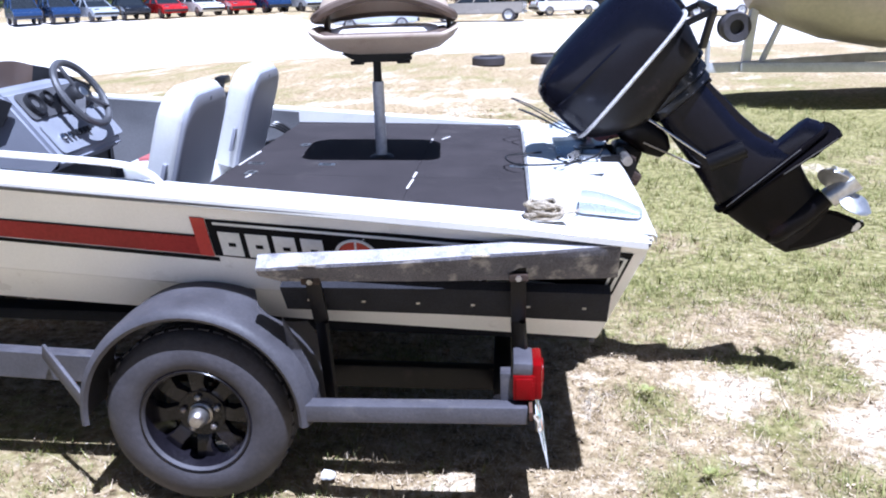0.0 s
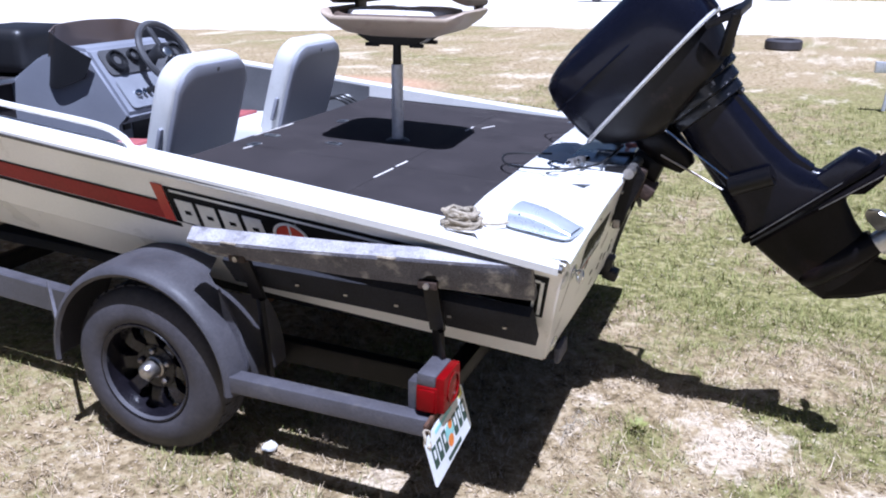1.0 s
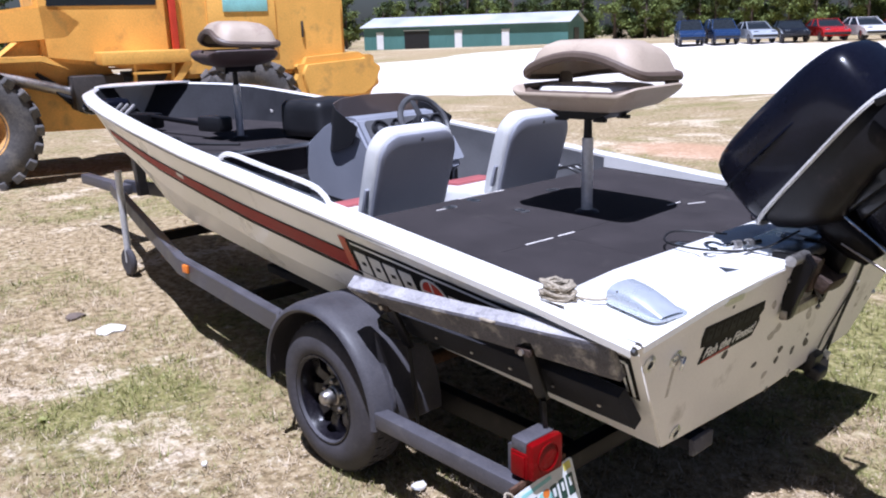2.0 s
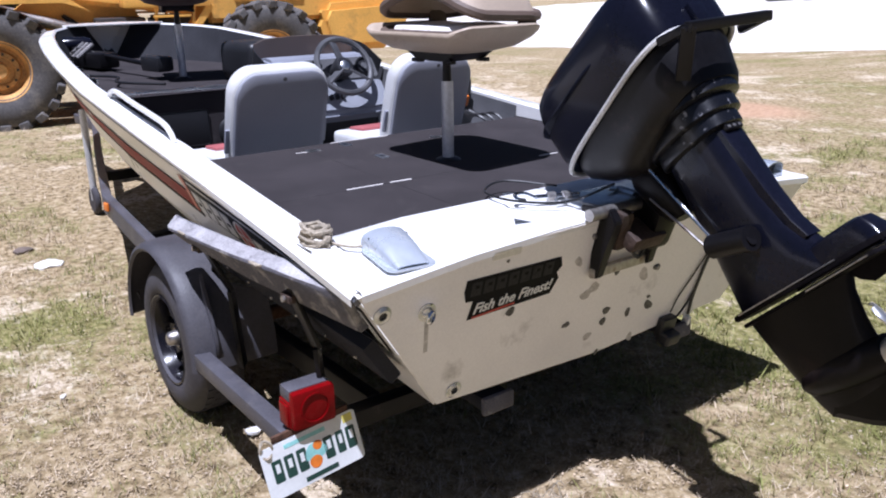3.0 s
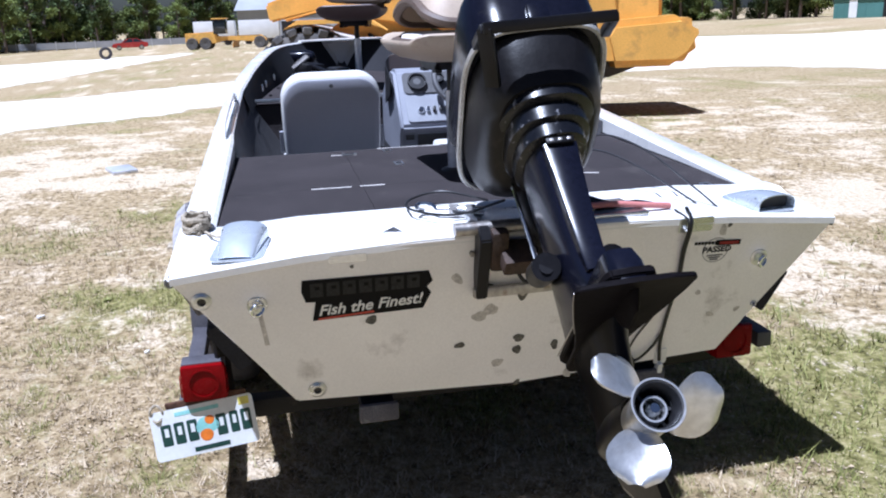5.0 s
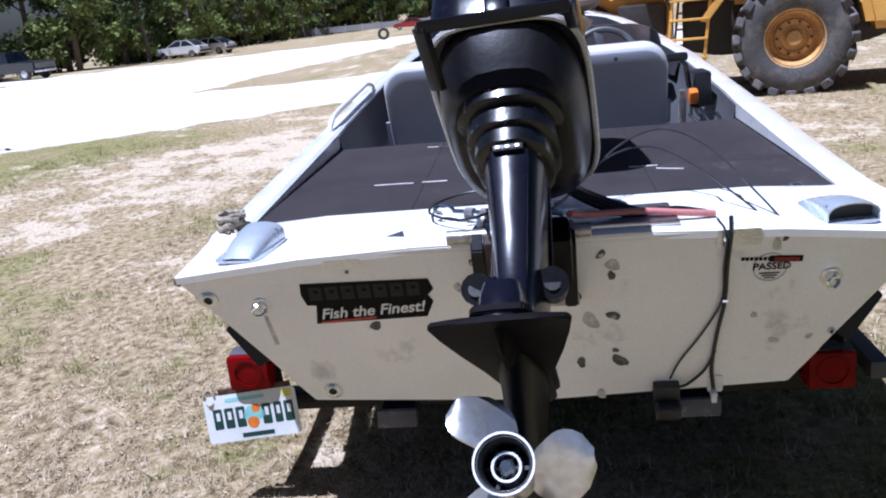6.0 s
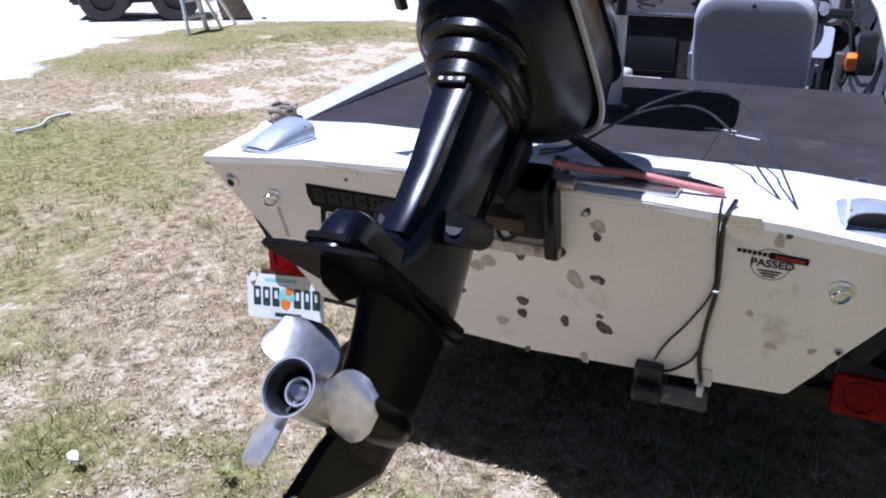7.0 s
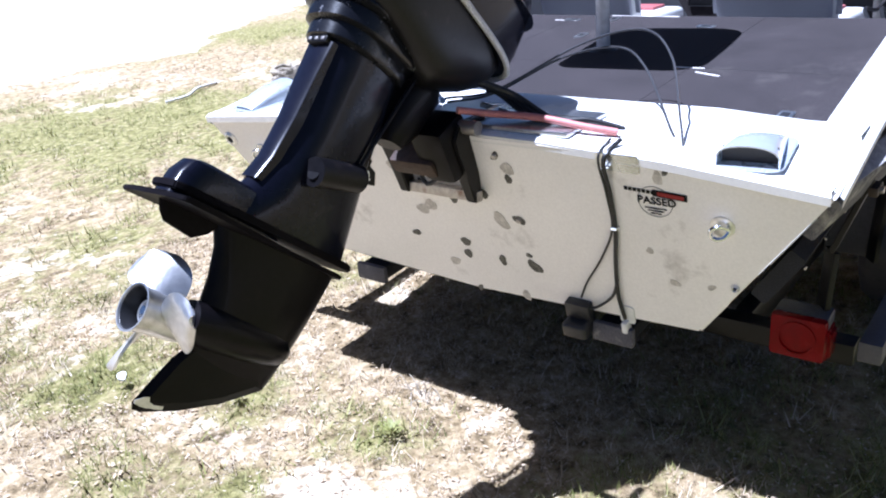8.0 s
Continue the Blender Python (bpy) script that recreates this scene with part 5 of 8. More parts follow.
trailer = thing("boat_trailer", (-1.4, CY, 0.0), "faded black painted steel boat trailer parked on grass", "trailer")


def mirrored(bm, side):
    if side > 0:
        bmesh.ops.transform(bm, matrix=Matrix.Translation((0, CY, 0)) @ Matrix.Diagonal((1, -1, 1, 1)) @ Matrix.Translation((0, -CY, 0)), verts=bm.verts)
        bmesh.ops.reverse_faces(bm, faces=bm.faces)
    return bm


def tpart(name, bm, material, parent, side=-1, label="", sharp=38):
    return part(name, mirrored(bm, side), material, parent, label, sharp)


def trailer_wheel(side):
    m = axes(HUB, (1, 0, 0), (0, 0, 1))          # z points to -y, outwards
    tyre_prof = [(0.170, 0.0), (0.185, 0.012), (0.215, 0.014), (0.245, 0.008), (0.270, -0.006), (0.284, -0.018), (0.290, -0.034), (0.293, -0.06), (0.293, -0.13), (0.290, -0.155), (0.275, -0.178), (0.24, -0.19), (0.19, -0.185), (0.170, -0.175)]
    tyre_prof = [(r, h + 0.02) for r, h in tyre_prof]
    wheel = tpart("wheel", lathe(bmesh.new(), tyre_prof, m, 56, caps=False), M_RUBBER, trailer, side, "worn black tyre on a black spoked wheel")
    bm = bmesh.new()
    for ring, h0 in ((0, -0.045), (1, -0.075), (2, -0.105)):
        for k in range(40):
            a = 2 * math.pi * (k + 0.5 * (ring % 2)) / 40
            box(bm, (0.010, 0.030, 0.024), m @ Matrix.Rotation(a, 4, "Z") @ pose(0.2892, 0, h0 + 0.02))
    tpart("tread", bm, M_RUBBER, wheel, side)
    rim = tpart("rim", lathe(bmesh.new(), [(0.178, 0.022), (0.172, 0.030), (0.166, 0.028), (0.158, 0.010), (0.150, -0.03), (0.146, -0.06), (0.150, -0.12), (0.17, -0.15)], m, 48, caps=False), M_RIM, wheel, side, "black painted steel rim")
    tpart("rim_edge", lathe(bmesh.new(), [(0.160, 0.018), (0.1635, 0.024), (0.167, 0.0295), (0.1645, 0.0265), (0.1605, 0.020)], m, 48, True), M_FENDER, rim, side, "worn grey rim edge")
    tpart("rim_disc", lathe(bmesh.new(), [(0, -0.032), (0.075, -0.032), (0.085, -0.045), (0.085, -0.06), (0, -0.06)], m, 32), M_RIM, rim, side)
    for k in range(8):
        bm = bmesh.new()
        q = m @ Matrix.Rotation(2 * math.pi * k / 8, 4, "Z")
        loft(bm, [[q @ Vector(p) for p in ((0.07, -0.024, -0.036), (0.07, 0.024, -0.036), (0.07, 0.026, -0.055), (0.07, -0.026, -0.055))], [q @ Vector(p) for p in ((0.11, -0.021, -0.018), (0.11, 0.021, -0.018), (0.11, 0.027, -0.045), (0.11, -0.027, -0.045))], [q @ Vector(p) for p in ((0.155, -0.030, -0.028), (0.155, 0.030, -0.028), (0.155, 0.036, -0.055), (0.155, -0.036, -0.055))]])
        tpart("spoke", bm, M_RIM, rim, side)
    hub = tpart("hub", lathe(bmesh.new(), [(0, 0.030), (0.018, 0.028), (0.026, 0.020), (0.030, 0.0), (0.031, -0.02), (0.038, -0.024), (0.040, -0.034)], m, 24), M_STEEL, wheel, side, "dull steel hub cap")
    for k in range(5):
        q = m @ Matrix.Rotation(2 * math.pi * (k + 0.3) / 5, 4, "Z") @ pose(0.057, 0, -0.033)
        tpart("wheel_nut", lathe(bmesh.new(), [(0, 0.018), (0.007, 0.016), (0.011, 0.012), (0.011, 0)], q, 6), M_STEEL, hub, side)


def fender(side):
    """A rounded steel mudguard with a rolled lip, its top plate torn above the rear of the wheel."""
    bm = bmesh.new()
    cx, cz, n = HUB.x + 0.005, HUB.z + 0.02, 30
    rows = []
    for i in range(n + 1):
        a = radians(183 - 186 * i / n)
        c, s = math.cos(a), math.sin(a)
        f = i / n
        wid = 0.25 if f < 0.66 else (0.15 + 0.01 * math.sin(i * 2.3) if f < 0.74 else min(0.30, 0.15 + 2.4 * (f - 0.74)))
        y0 = HUB.y - 0.055
        def at(r, y):
            return (cx + r * c, y, cz + r * s)
        rows.append([at(0.326, y0 + 0.004), at(0.336, y0 - 0.004), at(0.346, y0), at(0.354, y0 + 0.016), at(0.360, y0 + 0.045), at(0.363, y0 + wid * 0.6), at(0.360, y0 + wid)])
    loft(bm, rows, False)
    ob = tpart("fender", bm, M_FENDER, trailer, side, "faded black steel fender over the wheel", 60)
    mod = ob.modifiers.new("thickness", "SOLIDIFY")
    mod.thickness, mod.offset = 0.005, 0
    # flat gusset behind the wheel and brace ahead of it
    bm = bmesh.new()
    prism(bm, [(-1.07, 0.62), (-1.02, 0.52), (-0.975, 0.40), (-0.985, 0.345), (-1.02, 0.335), (-1.05, 0.45)], axes((0, -0.90, 0), (1, 0, 0), (0, 0, 1)), 0.0, 0.012, 0.002)
    tpart("fender_gusset", bm, M_FRAME, ob, side)
    bm = bmesh.new()
    span(bm, (-1.90, -0.79, 0.455), (-1.705, -0.945, 0.355), (0.012, 0.055), 0.003)
    tpart("fender_brace", bm, M_FRAME, ob, side, "bent steel fender brace")


def guide(side):
    """Side guide: two carpeted boards on two posts, against the hull side."""
    def slab(pts_low, pts_high, thick):
        rings = []
        for a, b in zip(pts_low, pts_high):
            a, b = Vector(a), Vector(b)
            n = Vector((0, (b - a).z, -(b - a).y)).normalized()
            if n.y < 0:
                n = -n
            mid = [(0.0, 0.07), (0.05, 0.0), (0.95, 0.0), (1.0, 0.07), (1.0, 0.93), (0.95, 1.0), (0.05, 1.0), (0.0, 0.93)]
            rings.append([a + (b - a) * f + n * thick * g for f, g in mid])
        return loft(bmesh.new(), rings)
    low_edge = [(-1.11, -0.960, 0.765), (-1.05, -0.945, 0.742), (-0.60, -0.925, 0.732), (-0.12, -0.870, 0.720), (-0.085, -0.868, 0.721)]
    high_edge = [(-1.11, -0.985, 0.790), (-1.05, -0.998, 0.797), (-0.60, -0.972, 0.813), (-0.12, -0.924, 0.830), (-0.085, -0.921, 0.829)]
    top = slab(low_edge, high_edge, 0.055)
    board = tpart("guide_board", top, M_BOARD, trailer, side, "weathered grey carpet-covered guide board", 35)
    # ragged worn strip whose pale colour also carries the sunlight on the top face
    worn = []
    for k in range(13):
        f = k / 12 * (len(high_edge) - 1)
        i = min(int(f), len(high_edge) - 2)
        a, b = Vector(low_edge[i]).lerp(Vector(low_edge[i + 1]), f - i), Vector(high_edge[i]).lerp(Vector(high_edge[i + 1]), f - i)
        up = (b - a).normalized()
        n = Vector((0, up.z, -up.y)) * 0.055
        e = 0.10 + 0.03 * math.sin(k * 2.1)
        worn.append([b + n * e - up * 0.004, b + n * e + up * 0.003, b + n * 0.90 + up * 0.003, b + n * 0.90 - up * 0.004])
    tpart("worn_sunlit_top", loft(bmesh.new(), worn), M_SUNLITWORNTOP, board, side, "worn top of the board, painted paler as if sunlit")
    for x, y in ((-0.96, -0.985), (-0.475, -0.96)):
        tpart("board_staple", boxed((0.05, 0.04, 0.006), pose(x, y + 0.01, 0.836 + 0.035 * x, -15), 0.002), M_STRAW, board, side, "pale worn patch")
    low = slab([(-1.08, -0.80, 0.60), (-0.60, -0.785, 0.575), (-0.10, -0.775, 0.545)], [(-1.08, -0.865, 0.695), (-0.60, -0.86, 0.685), (-0.10, -0.855, 0.665)], 0.04)
    lower = tpart("lower_guide_board", low, M_DARKBOARD, trailer, side, "dark carpet-covered lower guide board", 35)
    for k in range(6):
        x = -1.0 + 0.165 * k
        tpart("staple", boxed((0.012, 0.004, 0.006), pose(x, -0.835, 0.645 - 0.006 * k)), M_STEEL, lower, side)
    for x, z1, y1 in ((-0.965, 0.775, -0.935), (-0.37, 0.775, -0.915)):
        bm = bmesh.new()
        span(bm, (x + 0.012, -0.83, 0.30), (x, -0.845, 0.58), (0.05, 0.014), 0.002)
        span(bm, (x, -0.845, 0.58), (x, y1, z1), (0.045, 0.014), 0.002)
        post = tpart("guide_post", bm, M_BLACKSATIN, trailer, side, "flat steel guide post")
        tpart("post_bracket", boxed((0.055, 0.02, 0.022), pose(x, y1 - 0.006, z1 - 0.03), 0.003), M_RUSTDARK, post, side)
        tpart("post_bolt", lathe(bmesh.new(), [(0, 0.008), (0.009, 0.008), (0.009, 0)], axes((x, y1 - 0.016, z1 - 0.03), (1, 0, 0), (0, 0, 1)), 6), M_STEEL, post, side)


def tail_light(side):
    def tpart(name, bm, material, parent, side=-1, label="", sharp=38):
        if side > 0:
            bmesh.ops.transform(bm, matrix=Matrix.Translation((0.02, 0.095, -0.065)), verts=bm.verts)
        return part(name, mirrored(bm, side), material, parent, label, sharp)
    body = tpart("tail_light", boxed((0.065, 0.135, 0.080), pose(-0.355, -0.897, 0.417), 0.006), M_REDLENS, trailer, side, "square red trailer tail light with a worn top")
    lens = tpart("lens", boxed((0.03, 0.132, 0.114), pose(-0.317, -0.897, 0.434), 0.012), M_REDLENS, body, side, "red ribbed lens")
    tpart("side_lens", boxed((0.05, 0.01, 0.066), pose(-0.355, -0.965, 0.416), 0.004), M_REDLENS, body, side, "red side lens")
    tpart("lens_ring", lathe(bmesh.new(), [(0.040, 0), (0.040, 0.004), (0.045, 0.004), (0.045, 0)], axes((-0.302, -0.897, 0.436), (0, 1, 0), (0, 0, 1)), 24, True), M_REDLENS, lens, side)
    tpart("light_cap", boxed((0.058, 0.128, 0.040), pose(-0.359, -0.897, 0.474, 0, 4), 0.008), M_FRAME, body, side, "sun-bleached grey cap")
    tpart("light_bracket", boxed((0.05, 0.05, 0.10), pose(-0.40, -0.91, 0.40), 0.004), M_FRAME, body, side)


def frames(side):
    bm = bmesh.new()
    span(bm, (-1.02, -0.955, 0.338), (-0.345, -0.955, 0.335), (0.055, 0.055), 0.006)
    tpart("outrigger", bm, M_FRAME, trailer, side, "faded steel outrigger behind the wheel")
    # aft run of the frame, coloured black to hold the shade under the hull
    tpart("inner_rail", span(bmesh.new(), (-0.45, -0.62, 0.285), (-1.75, -0.70, 0.36), (0.05, 0.08), 0.006), M_BLACKSATIN, trailer, side, "inner frame rail, blackened for the shade under the hull")
    line = [(-1.70, -0.745, 0.375), (-1.9, -0.74, 0.385), (-3.1, -0.66, 0.425), (-4.35, -0.36, 0.46), (-5.6, -0.04, 0.47)]
    rings = []
    for i, p in enumerate(line):
        p, d = Vector(p), Vector(line[min(i + 1, len(line) - 1)]) - Vector(line[max(i - 1, 0)])
        n = Vector((d.y, -d.x, 0)).normalized() * 0.025
        rings.append([p + n * a + Vector((0, 0, 0.05 * b)) for a, b in ((-1, -0.9), (-0.8, -1), (0.8, -1), (1, -0.9), (1, 0.9), (0.8, 1), (-0.8, 1), (-1, 0.9))])
    beam = tpart("side_beam", loft(bmesh.new(), rings), M_FRAME, trailer, side, "faded black steel side beam", 30)
    mark = tpart("side_marker", boxed((0.055, 0.016, 0.045), pose(-2.96, -0.705, 0.44, 0, 0, 4), 0.008), M_ORANGE, beam, side, "small amber marker lamp")
    bm = bmesh.new()
    span(bm, (-0.12, -0.40, 0.365), (-2.6, -0.38, 0.455), (0.10, 0.045), 0.012)
    tpart("bunk", bm, M_DARKBOARD, trailer, side, "carpeted bunk under the hull")
    tpart("bunk_end", boxed((0.02, 0.115, 0.055), pose(-0.11, -0.40, 0.365), 0.008), M_BOARD, trailer, side, "pale worn bunk end")
    trailer_wheel(side)
    fender(side)
    guide(side)
    tail_light(side)


for s in (-1, 1):
    frames(s)
# black instead of the frame's grey: under-hull shade put into the beam colour
for x, w, z in ((-0.42, 0.93, 0.29), (-2.45, 0.70, 0.37), (-3.9, 0.47, 0.41)):
    part("cross_beam", span(bmesh.new(), (x, CY - w, z), (x, CY + w, z), (0.06, 0.06), 0.005), M_BLACKSATIN, trailer, "steel cross beam, blackened for the shade under the hull")
part("axle", tube(bmesh.new(), [(HUB.x, CY - 0.86, HUB.z), (HUB.x, CY + 0.86, HUB.z)], 0.03, 10), M_RUST, trailer, "rusty axle")
jack = part("jack_post", tube(bmesh.new(), [(-4.62, -0.36, 0.10), (-4.62, -0.36, 0.75)], 0.024, 10), M_GALV, trailer, "tongue jack with a small wheel")
part("jack_wheel", lathe(bmesh.new(), [(0.02, -0.02), (0.085, -0.022), (0.10, -0.01), (0.10, 0.01), (0.085, 0.022), (0.02, 0.02)], axes((-4.62, -0.36, 0.10), (1, 0, 0), (0, 0, 1)), 24), M_RUBBER, jack)
part("winch_post", boxed((0.07, 0.07, 0.70), pose(-5.2, CY, 0.80, 0, -8), 0.006), M_FRAME, trailer, "steel winch post at the bow")
part("tongue", span(bmesh.new(), (-5.45, CY, 0.46), (-6.35, CY, 0.46), (0.08, 0.08), 0.006), M_FRAME, trailer, "steel tongue")


def number_plate():
    """A pale plate hung askew below the tail light; its characters are plain bars."""
    c = Vector((-0.307, -0.909, 0.290))
    m = axes(c, Vector((-0.008, 0.309, 0.029)), Vector((-0.031, -0.01, 0.142)))
    plate = part("number_plate", prism(bmesh.new(), rounded(0.305, 0.152, 0.012, 4), m, -0.0008, 0.0008), M_PLATE, trailer, "white embossed plate with a small orange picture, hung askew")
    ink = 0.0012
    for x, w in ((-0.112, 0.03), (-0.074, 0.03), (-0.036, 0.03), (0.05, 0.03), (0.088, 0.026), (0.124, 0.03)):
        part("plate_bar", prism(bmesh.new(), rounded(w, 0.066, 0.004, 2), m @ pose(x, 0.0, 0), 0.0008, ink), M_PLATEINK, plate)
        part("plate_bar_gap", boxed((w * 0.4, 0.026, 0.0006), m @ pose(x + 0.001, 0.008, ink + 0.0002)), M_PLATE, plate)
    part("plate_picture", prism(bmesh.new(), wobbly(0.030, 3, squash=1.0), m @ pose(0.008, 0.008, 0), 0.0008, ink), M_TEAL, plate, "pale teal patch")
    for x, y, r in ((0.002, -0.022, 0.019), (0.017, 0.022, 0.014)):
        part("orange_fruit", prism(bmesh.new(), wobbly(r, 8, 16, 0.06), m @ pose(x, y, 0), ink, ink + 0.0004), M_ORANGE, plate, "orange fruit picture")
    part("plate_line", boxed((0.13, 0.012, 0.0006), m @ pose(-0.015, 0.058, ink)), M_TEAL, plate)
    part("plate_line", boxed((0.105, 0.014, 0.0006), m @ pose(0.012, -0.060, ink)), M_PLATEINK, plate)
    part("plate_sticker", boxed((0.032, 0.024, 0.0006), m @ pose(0.125, 0.058, ink)), M_YELLOW, plate)
    part("plate_tie", tube(bmesh.new(), [m @ Vector((-0.13 + 0.018 * math.cos(a), 0.072 + 0.025 * math.sin(a), 0.004 * math.sin(3 * a))) for a in [2 * math.pi * k / 14 for k in range(15)]], 0.004, 6, False), M_STRAW, plate, "twist of pale cord")
    part("plate_bracket", boxed((0.010, 0.24, 0.03), pose(-0.337, -0.90, 0.365, 5), 0.002), M_RUST, plate)


number_plate()

# ---- seats ----
def helm_seat(y, red):
    seat = thing("helm_chair", (-1.62, y, 0.78), "pale vinyl boat seat with a plain grey plastic back", "seat", "seats ahead of the aft deck")
    m = axes((-1.505, y, 0.905), (0, 1, 0), (0.30, 0, 0.954))      # z points aft
    arc = [radians(7.5 * k) for k in range(1, 13)]
    half = [(0.200, -0.06), (0.206, 0.05), (0.207, 0.17)] + [(0.207 - 0.095 * (1 - math.cos(a)), 0.245 + 0.108 * math.sin(a)) for a in arc]
    out = half + [(-px, pv) for px, pv in half[::-1]]

    def skin(f, depth, drop=0.0):
        return [m @ Vector((px * f, -0.06 + (pv + 0.06) * f - drop, depth)) for px, pv in out]
    part("backrest", loft(bmesh.new(), [skin(0.86, -0.098), skin(0.94, -0.092), skin(0.985, -0.076), skin(1.0, -0.05), skin(1.0, -0.024), skin(0.975, -0.008), skin(0.93, -0.002)]), M_VINYL, seat, "pale vinyl backrest", 70)
    part("back_shell", loft(bmesh.new(), [skin(0.965, -0.008), skin(0.965, 0.003), skin(0.945, 0.009), skin(0.83, 0.012)]), M_SEATBACK, seat, "plain grey plastic back", 50)
    part("seat_cushion", boxed((0.42, 0.41, 0.10), pose(-1.80, y, 0.83, 0, -3), 0.03, 3), M_VINYL, seat, "pale vinyl seat cushion")
    part("cushion_top", boxed((0.13, 0.27, 0.02), pose(-1.90, y, 0.878, 0, -3), 0.009), M_REDVINYL if red else M_VINYL, seat, "faded red vinyl cushion panel" if red else "")
    for w in (-0.207, 0.207):
        part("hinge_bracket", boxed((0.03, 0.014, 0.10), m @ pose(w, 0.06, -0.03, 90, 0, 0), 0.004), M_SEATBACK, seat)
    part("shell_button", lathe(bmesh.new(), [(0, 0.006), (0.009, 0.004), (0.011, 0)], m @ pose(0.0, 0.315, 0.006), 10), M_SEATDARK, seat)
    return seat


helm_seat(-0.372, True)
helm_seat(0.362, True)


def pedestal_seat(x, y, z0, z1, turn, label, tilt=0.0, shell=None):
    """A fold-down fishing seat on a post: shell, cushion, folded backrest."""
    shell = shell or M_TAN
    seat = thing("pedestal_seat", (x, y, z0), label, "seat", "fold-down fishing seats")
    part("deck_socket", lathe(bmesh.new(), [(0, 0.012), (0.034, 0.010), (0.044, 0.004), (0.048, 0)], pose(x, y, z0), 28), M_BLACKPLASTIC, seat)
    post = part("post", tube(bmesh.new(), [(x, y, z0 + 0.006), (x, y, z1 - 0.13)], 0.022, 16), M_GALV, seat, "brushed aluminium post")
    part("post_neck", tube(bmesh.new(), [(x, y, z1 - 0.14), (x, y, z1 - 0.045)], [0.017, 0.015], 14), M_BLACKSATIN, seat)
    m = pose(x, y, z1, 0, tilt, turn)
    part("swivel_plate", prism(bmesh.new(), [(-0.125, -0.018), (0.155, -0.018), (0.10, -0.052), (-0.06, -0.052)], m @ axes((0.0, 0, 0), (1, 0, 0), (0, 0, 1)), -0.09, 0.09, 0.004), M_BLACKSATIN, seat, "dark swivel plate")
    for dx, dy in ((-0.065, -0.08), (0.105, -0.08), (-0.065, 0.08), (0.105, 0.08)):
        part("plate_bolt", boxed((0.05, 0.022, 0.014), m @ pose(dx, dy, -0.052), 0.003), M_BLACKSATIN, seat)
    def ring(w, d, z, r, dy=0.0, wing=0.0):
        return [m @ Vector((px, py + dy, z + wing * abs(2 * px / 0.615) ** 3)) for px, py in rounded(w, d, r, 8)]
    m = m @ Matrix.Translation((0.04, -0.01, 0.006)) @ Matrix.Diagonal((0.87, 0.92, 0.90, 1))
    part("seat_shell", loft(bmesh.new(), [ring(0.30, 0.22, -0.030, 0.07), ring(0.46, 0.33, -0.020, 0.07, 0, 0.03), ring(0.57, 0.41, -0.002, 0.07, 0, 0.045), ring(0.61, 0.435, 0.010, 0.065, 0, 0.05), ring(0.618, 0.44, 0.020, 0.065, 0, 0.05), ring(0.605, 0.43, 0.030, 0.065, 0, 0.05), ring(0.56, 0.39, 0.030, 0.06, 0, 0.05), ring(0.50, 0.34, 0.010, 0.06, 0, 0.02)]), shell, seat, "tan moulded plastic seat shell" if shell is M_TAN else "dark brown seat shell", 60)
    dark = [m @ Vector((px, py, 0.030 + 0.03 * abs(px / 0.3) ** 3)) for px, py in rounded(0.50, 0.345, 0.06, 8)]
    part("shell_trim", tube(bmesh.new(), dark + dark[:1], 0.018, 8, False), M_BROWN, seat, "dark brown trim round the cushion")
    part("seat_cushion", loft(bmesh.new(), [ring(0.43, 0.30, 0.020, 0.09), ring(0.455, 0.325, 0.045, 0.09), ring(0.44, 0.31, 0.070, 0.09), ring(0.37, 0.24, 0.078, 0.08)]), M_CUSHION if shell is M_TAN else M_BROWN, seat, "cream cracked cushion" if shell is M_TAN else "dark cushion", 60)
    # folded backrest: an arched shell hinged at the back, open towards the front, with a dark rolled rim
    def lift(px, py, f):
        return 0.078 * (1 - (2 * px / 0.57) ** 2) * (1 - f) * (0.35 if py > 0.05 else 1.0) - 0.02 * py / 0.4
    def arched(w, d, r, seg):
        """A rounded outline with its straight edges divided, to bend smoothly."""
        pts = [Vector(p) for p in rounded(w, d, r, seg)]
        out = []
        for i, p in enumerate(pts):
            q = pts[(i + 1) % len(pts)]
            k = 8 if (i + 1) % (len(pts) // 4) == 0 else 1
            out += [p.lerp(q, j / k) for j in range(k)]
        return out
    rings = []
    for f, w, d, z in ((0.0, 0.565, 0.38, 0.112), (0.2, 0.535, 0.365, 0.140), (0.4, 0.495, 0.34, 0.182), (0.6, 0.44, 0.30, 0.212), (0.8, 0.34, 0.235, 0.236), (0.94, 0.21, 0.15, 0.248), (1.0, 0.10, 0.07, 0.251)):
        rings.append([m @ Vector((px, py + 0.04, z + lift(px, py, f))) for px, py in arched(w, d, min(w, d) * 0.22, 6)])
    back = part("folded_backrest", loft(bmesh.new(), rings, True, False), M_TAN, seat, "tan folded-down backrest", 60)
    mod = back.modifiers.new("thickness", "SOLIDIFY")
    mod.thickness, mod.offset = 0.012, -1
    rim = [m @ Vector((px, py + 0.04, 0.107 + lift(px, py, 0))) for px, py in arched(0.575, 0.39, 0.085, 8)]
    part("backrest_rim", tube(bmesh.new(), rim + rim[:1], 0.018, 8, False), M_BROWN, seat, "dark brown rolled rim")
    for w in (-0.29, 0.29):
        part("arm_hinge", boxed((0.022, 0.09, 0.07), m @ pose(w * 0.93, 0.15, 0.085), 0.008), M_BROWN, seat)
    return seat


pedestal_seat(-0.886, 0.018, deck_z(-0.886), 1.335, 4, "tan fishing seat folded down on an aft deck post")
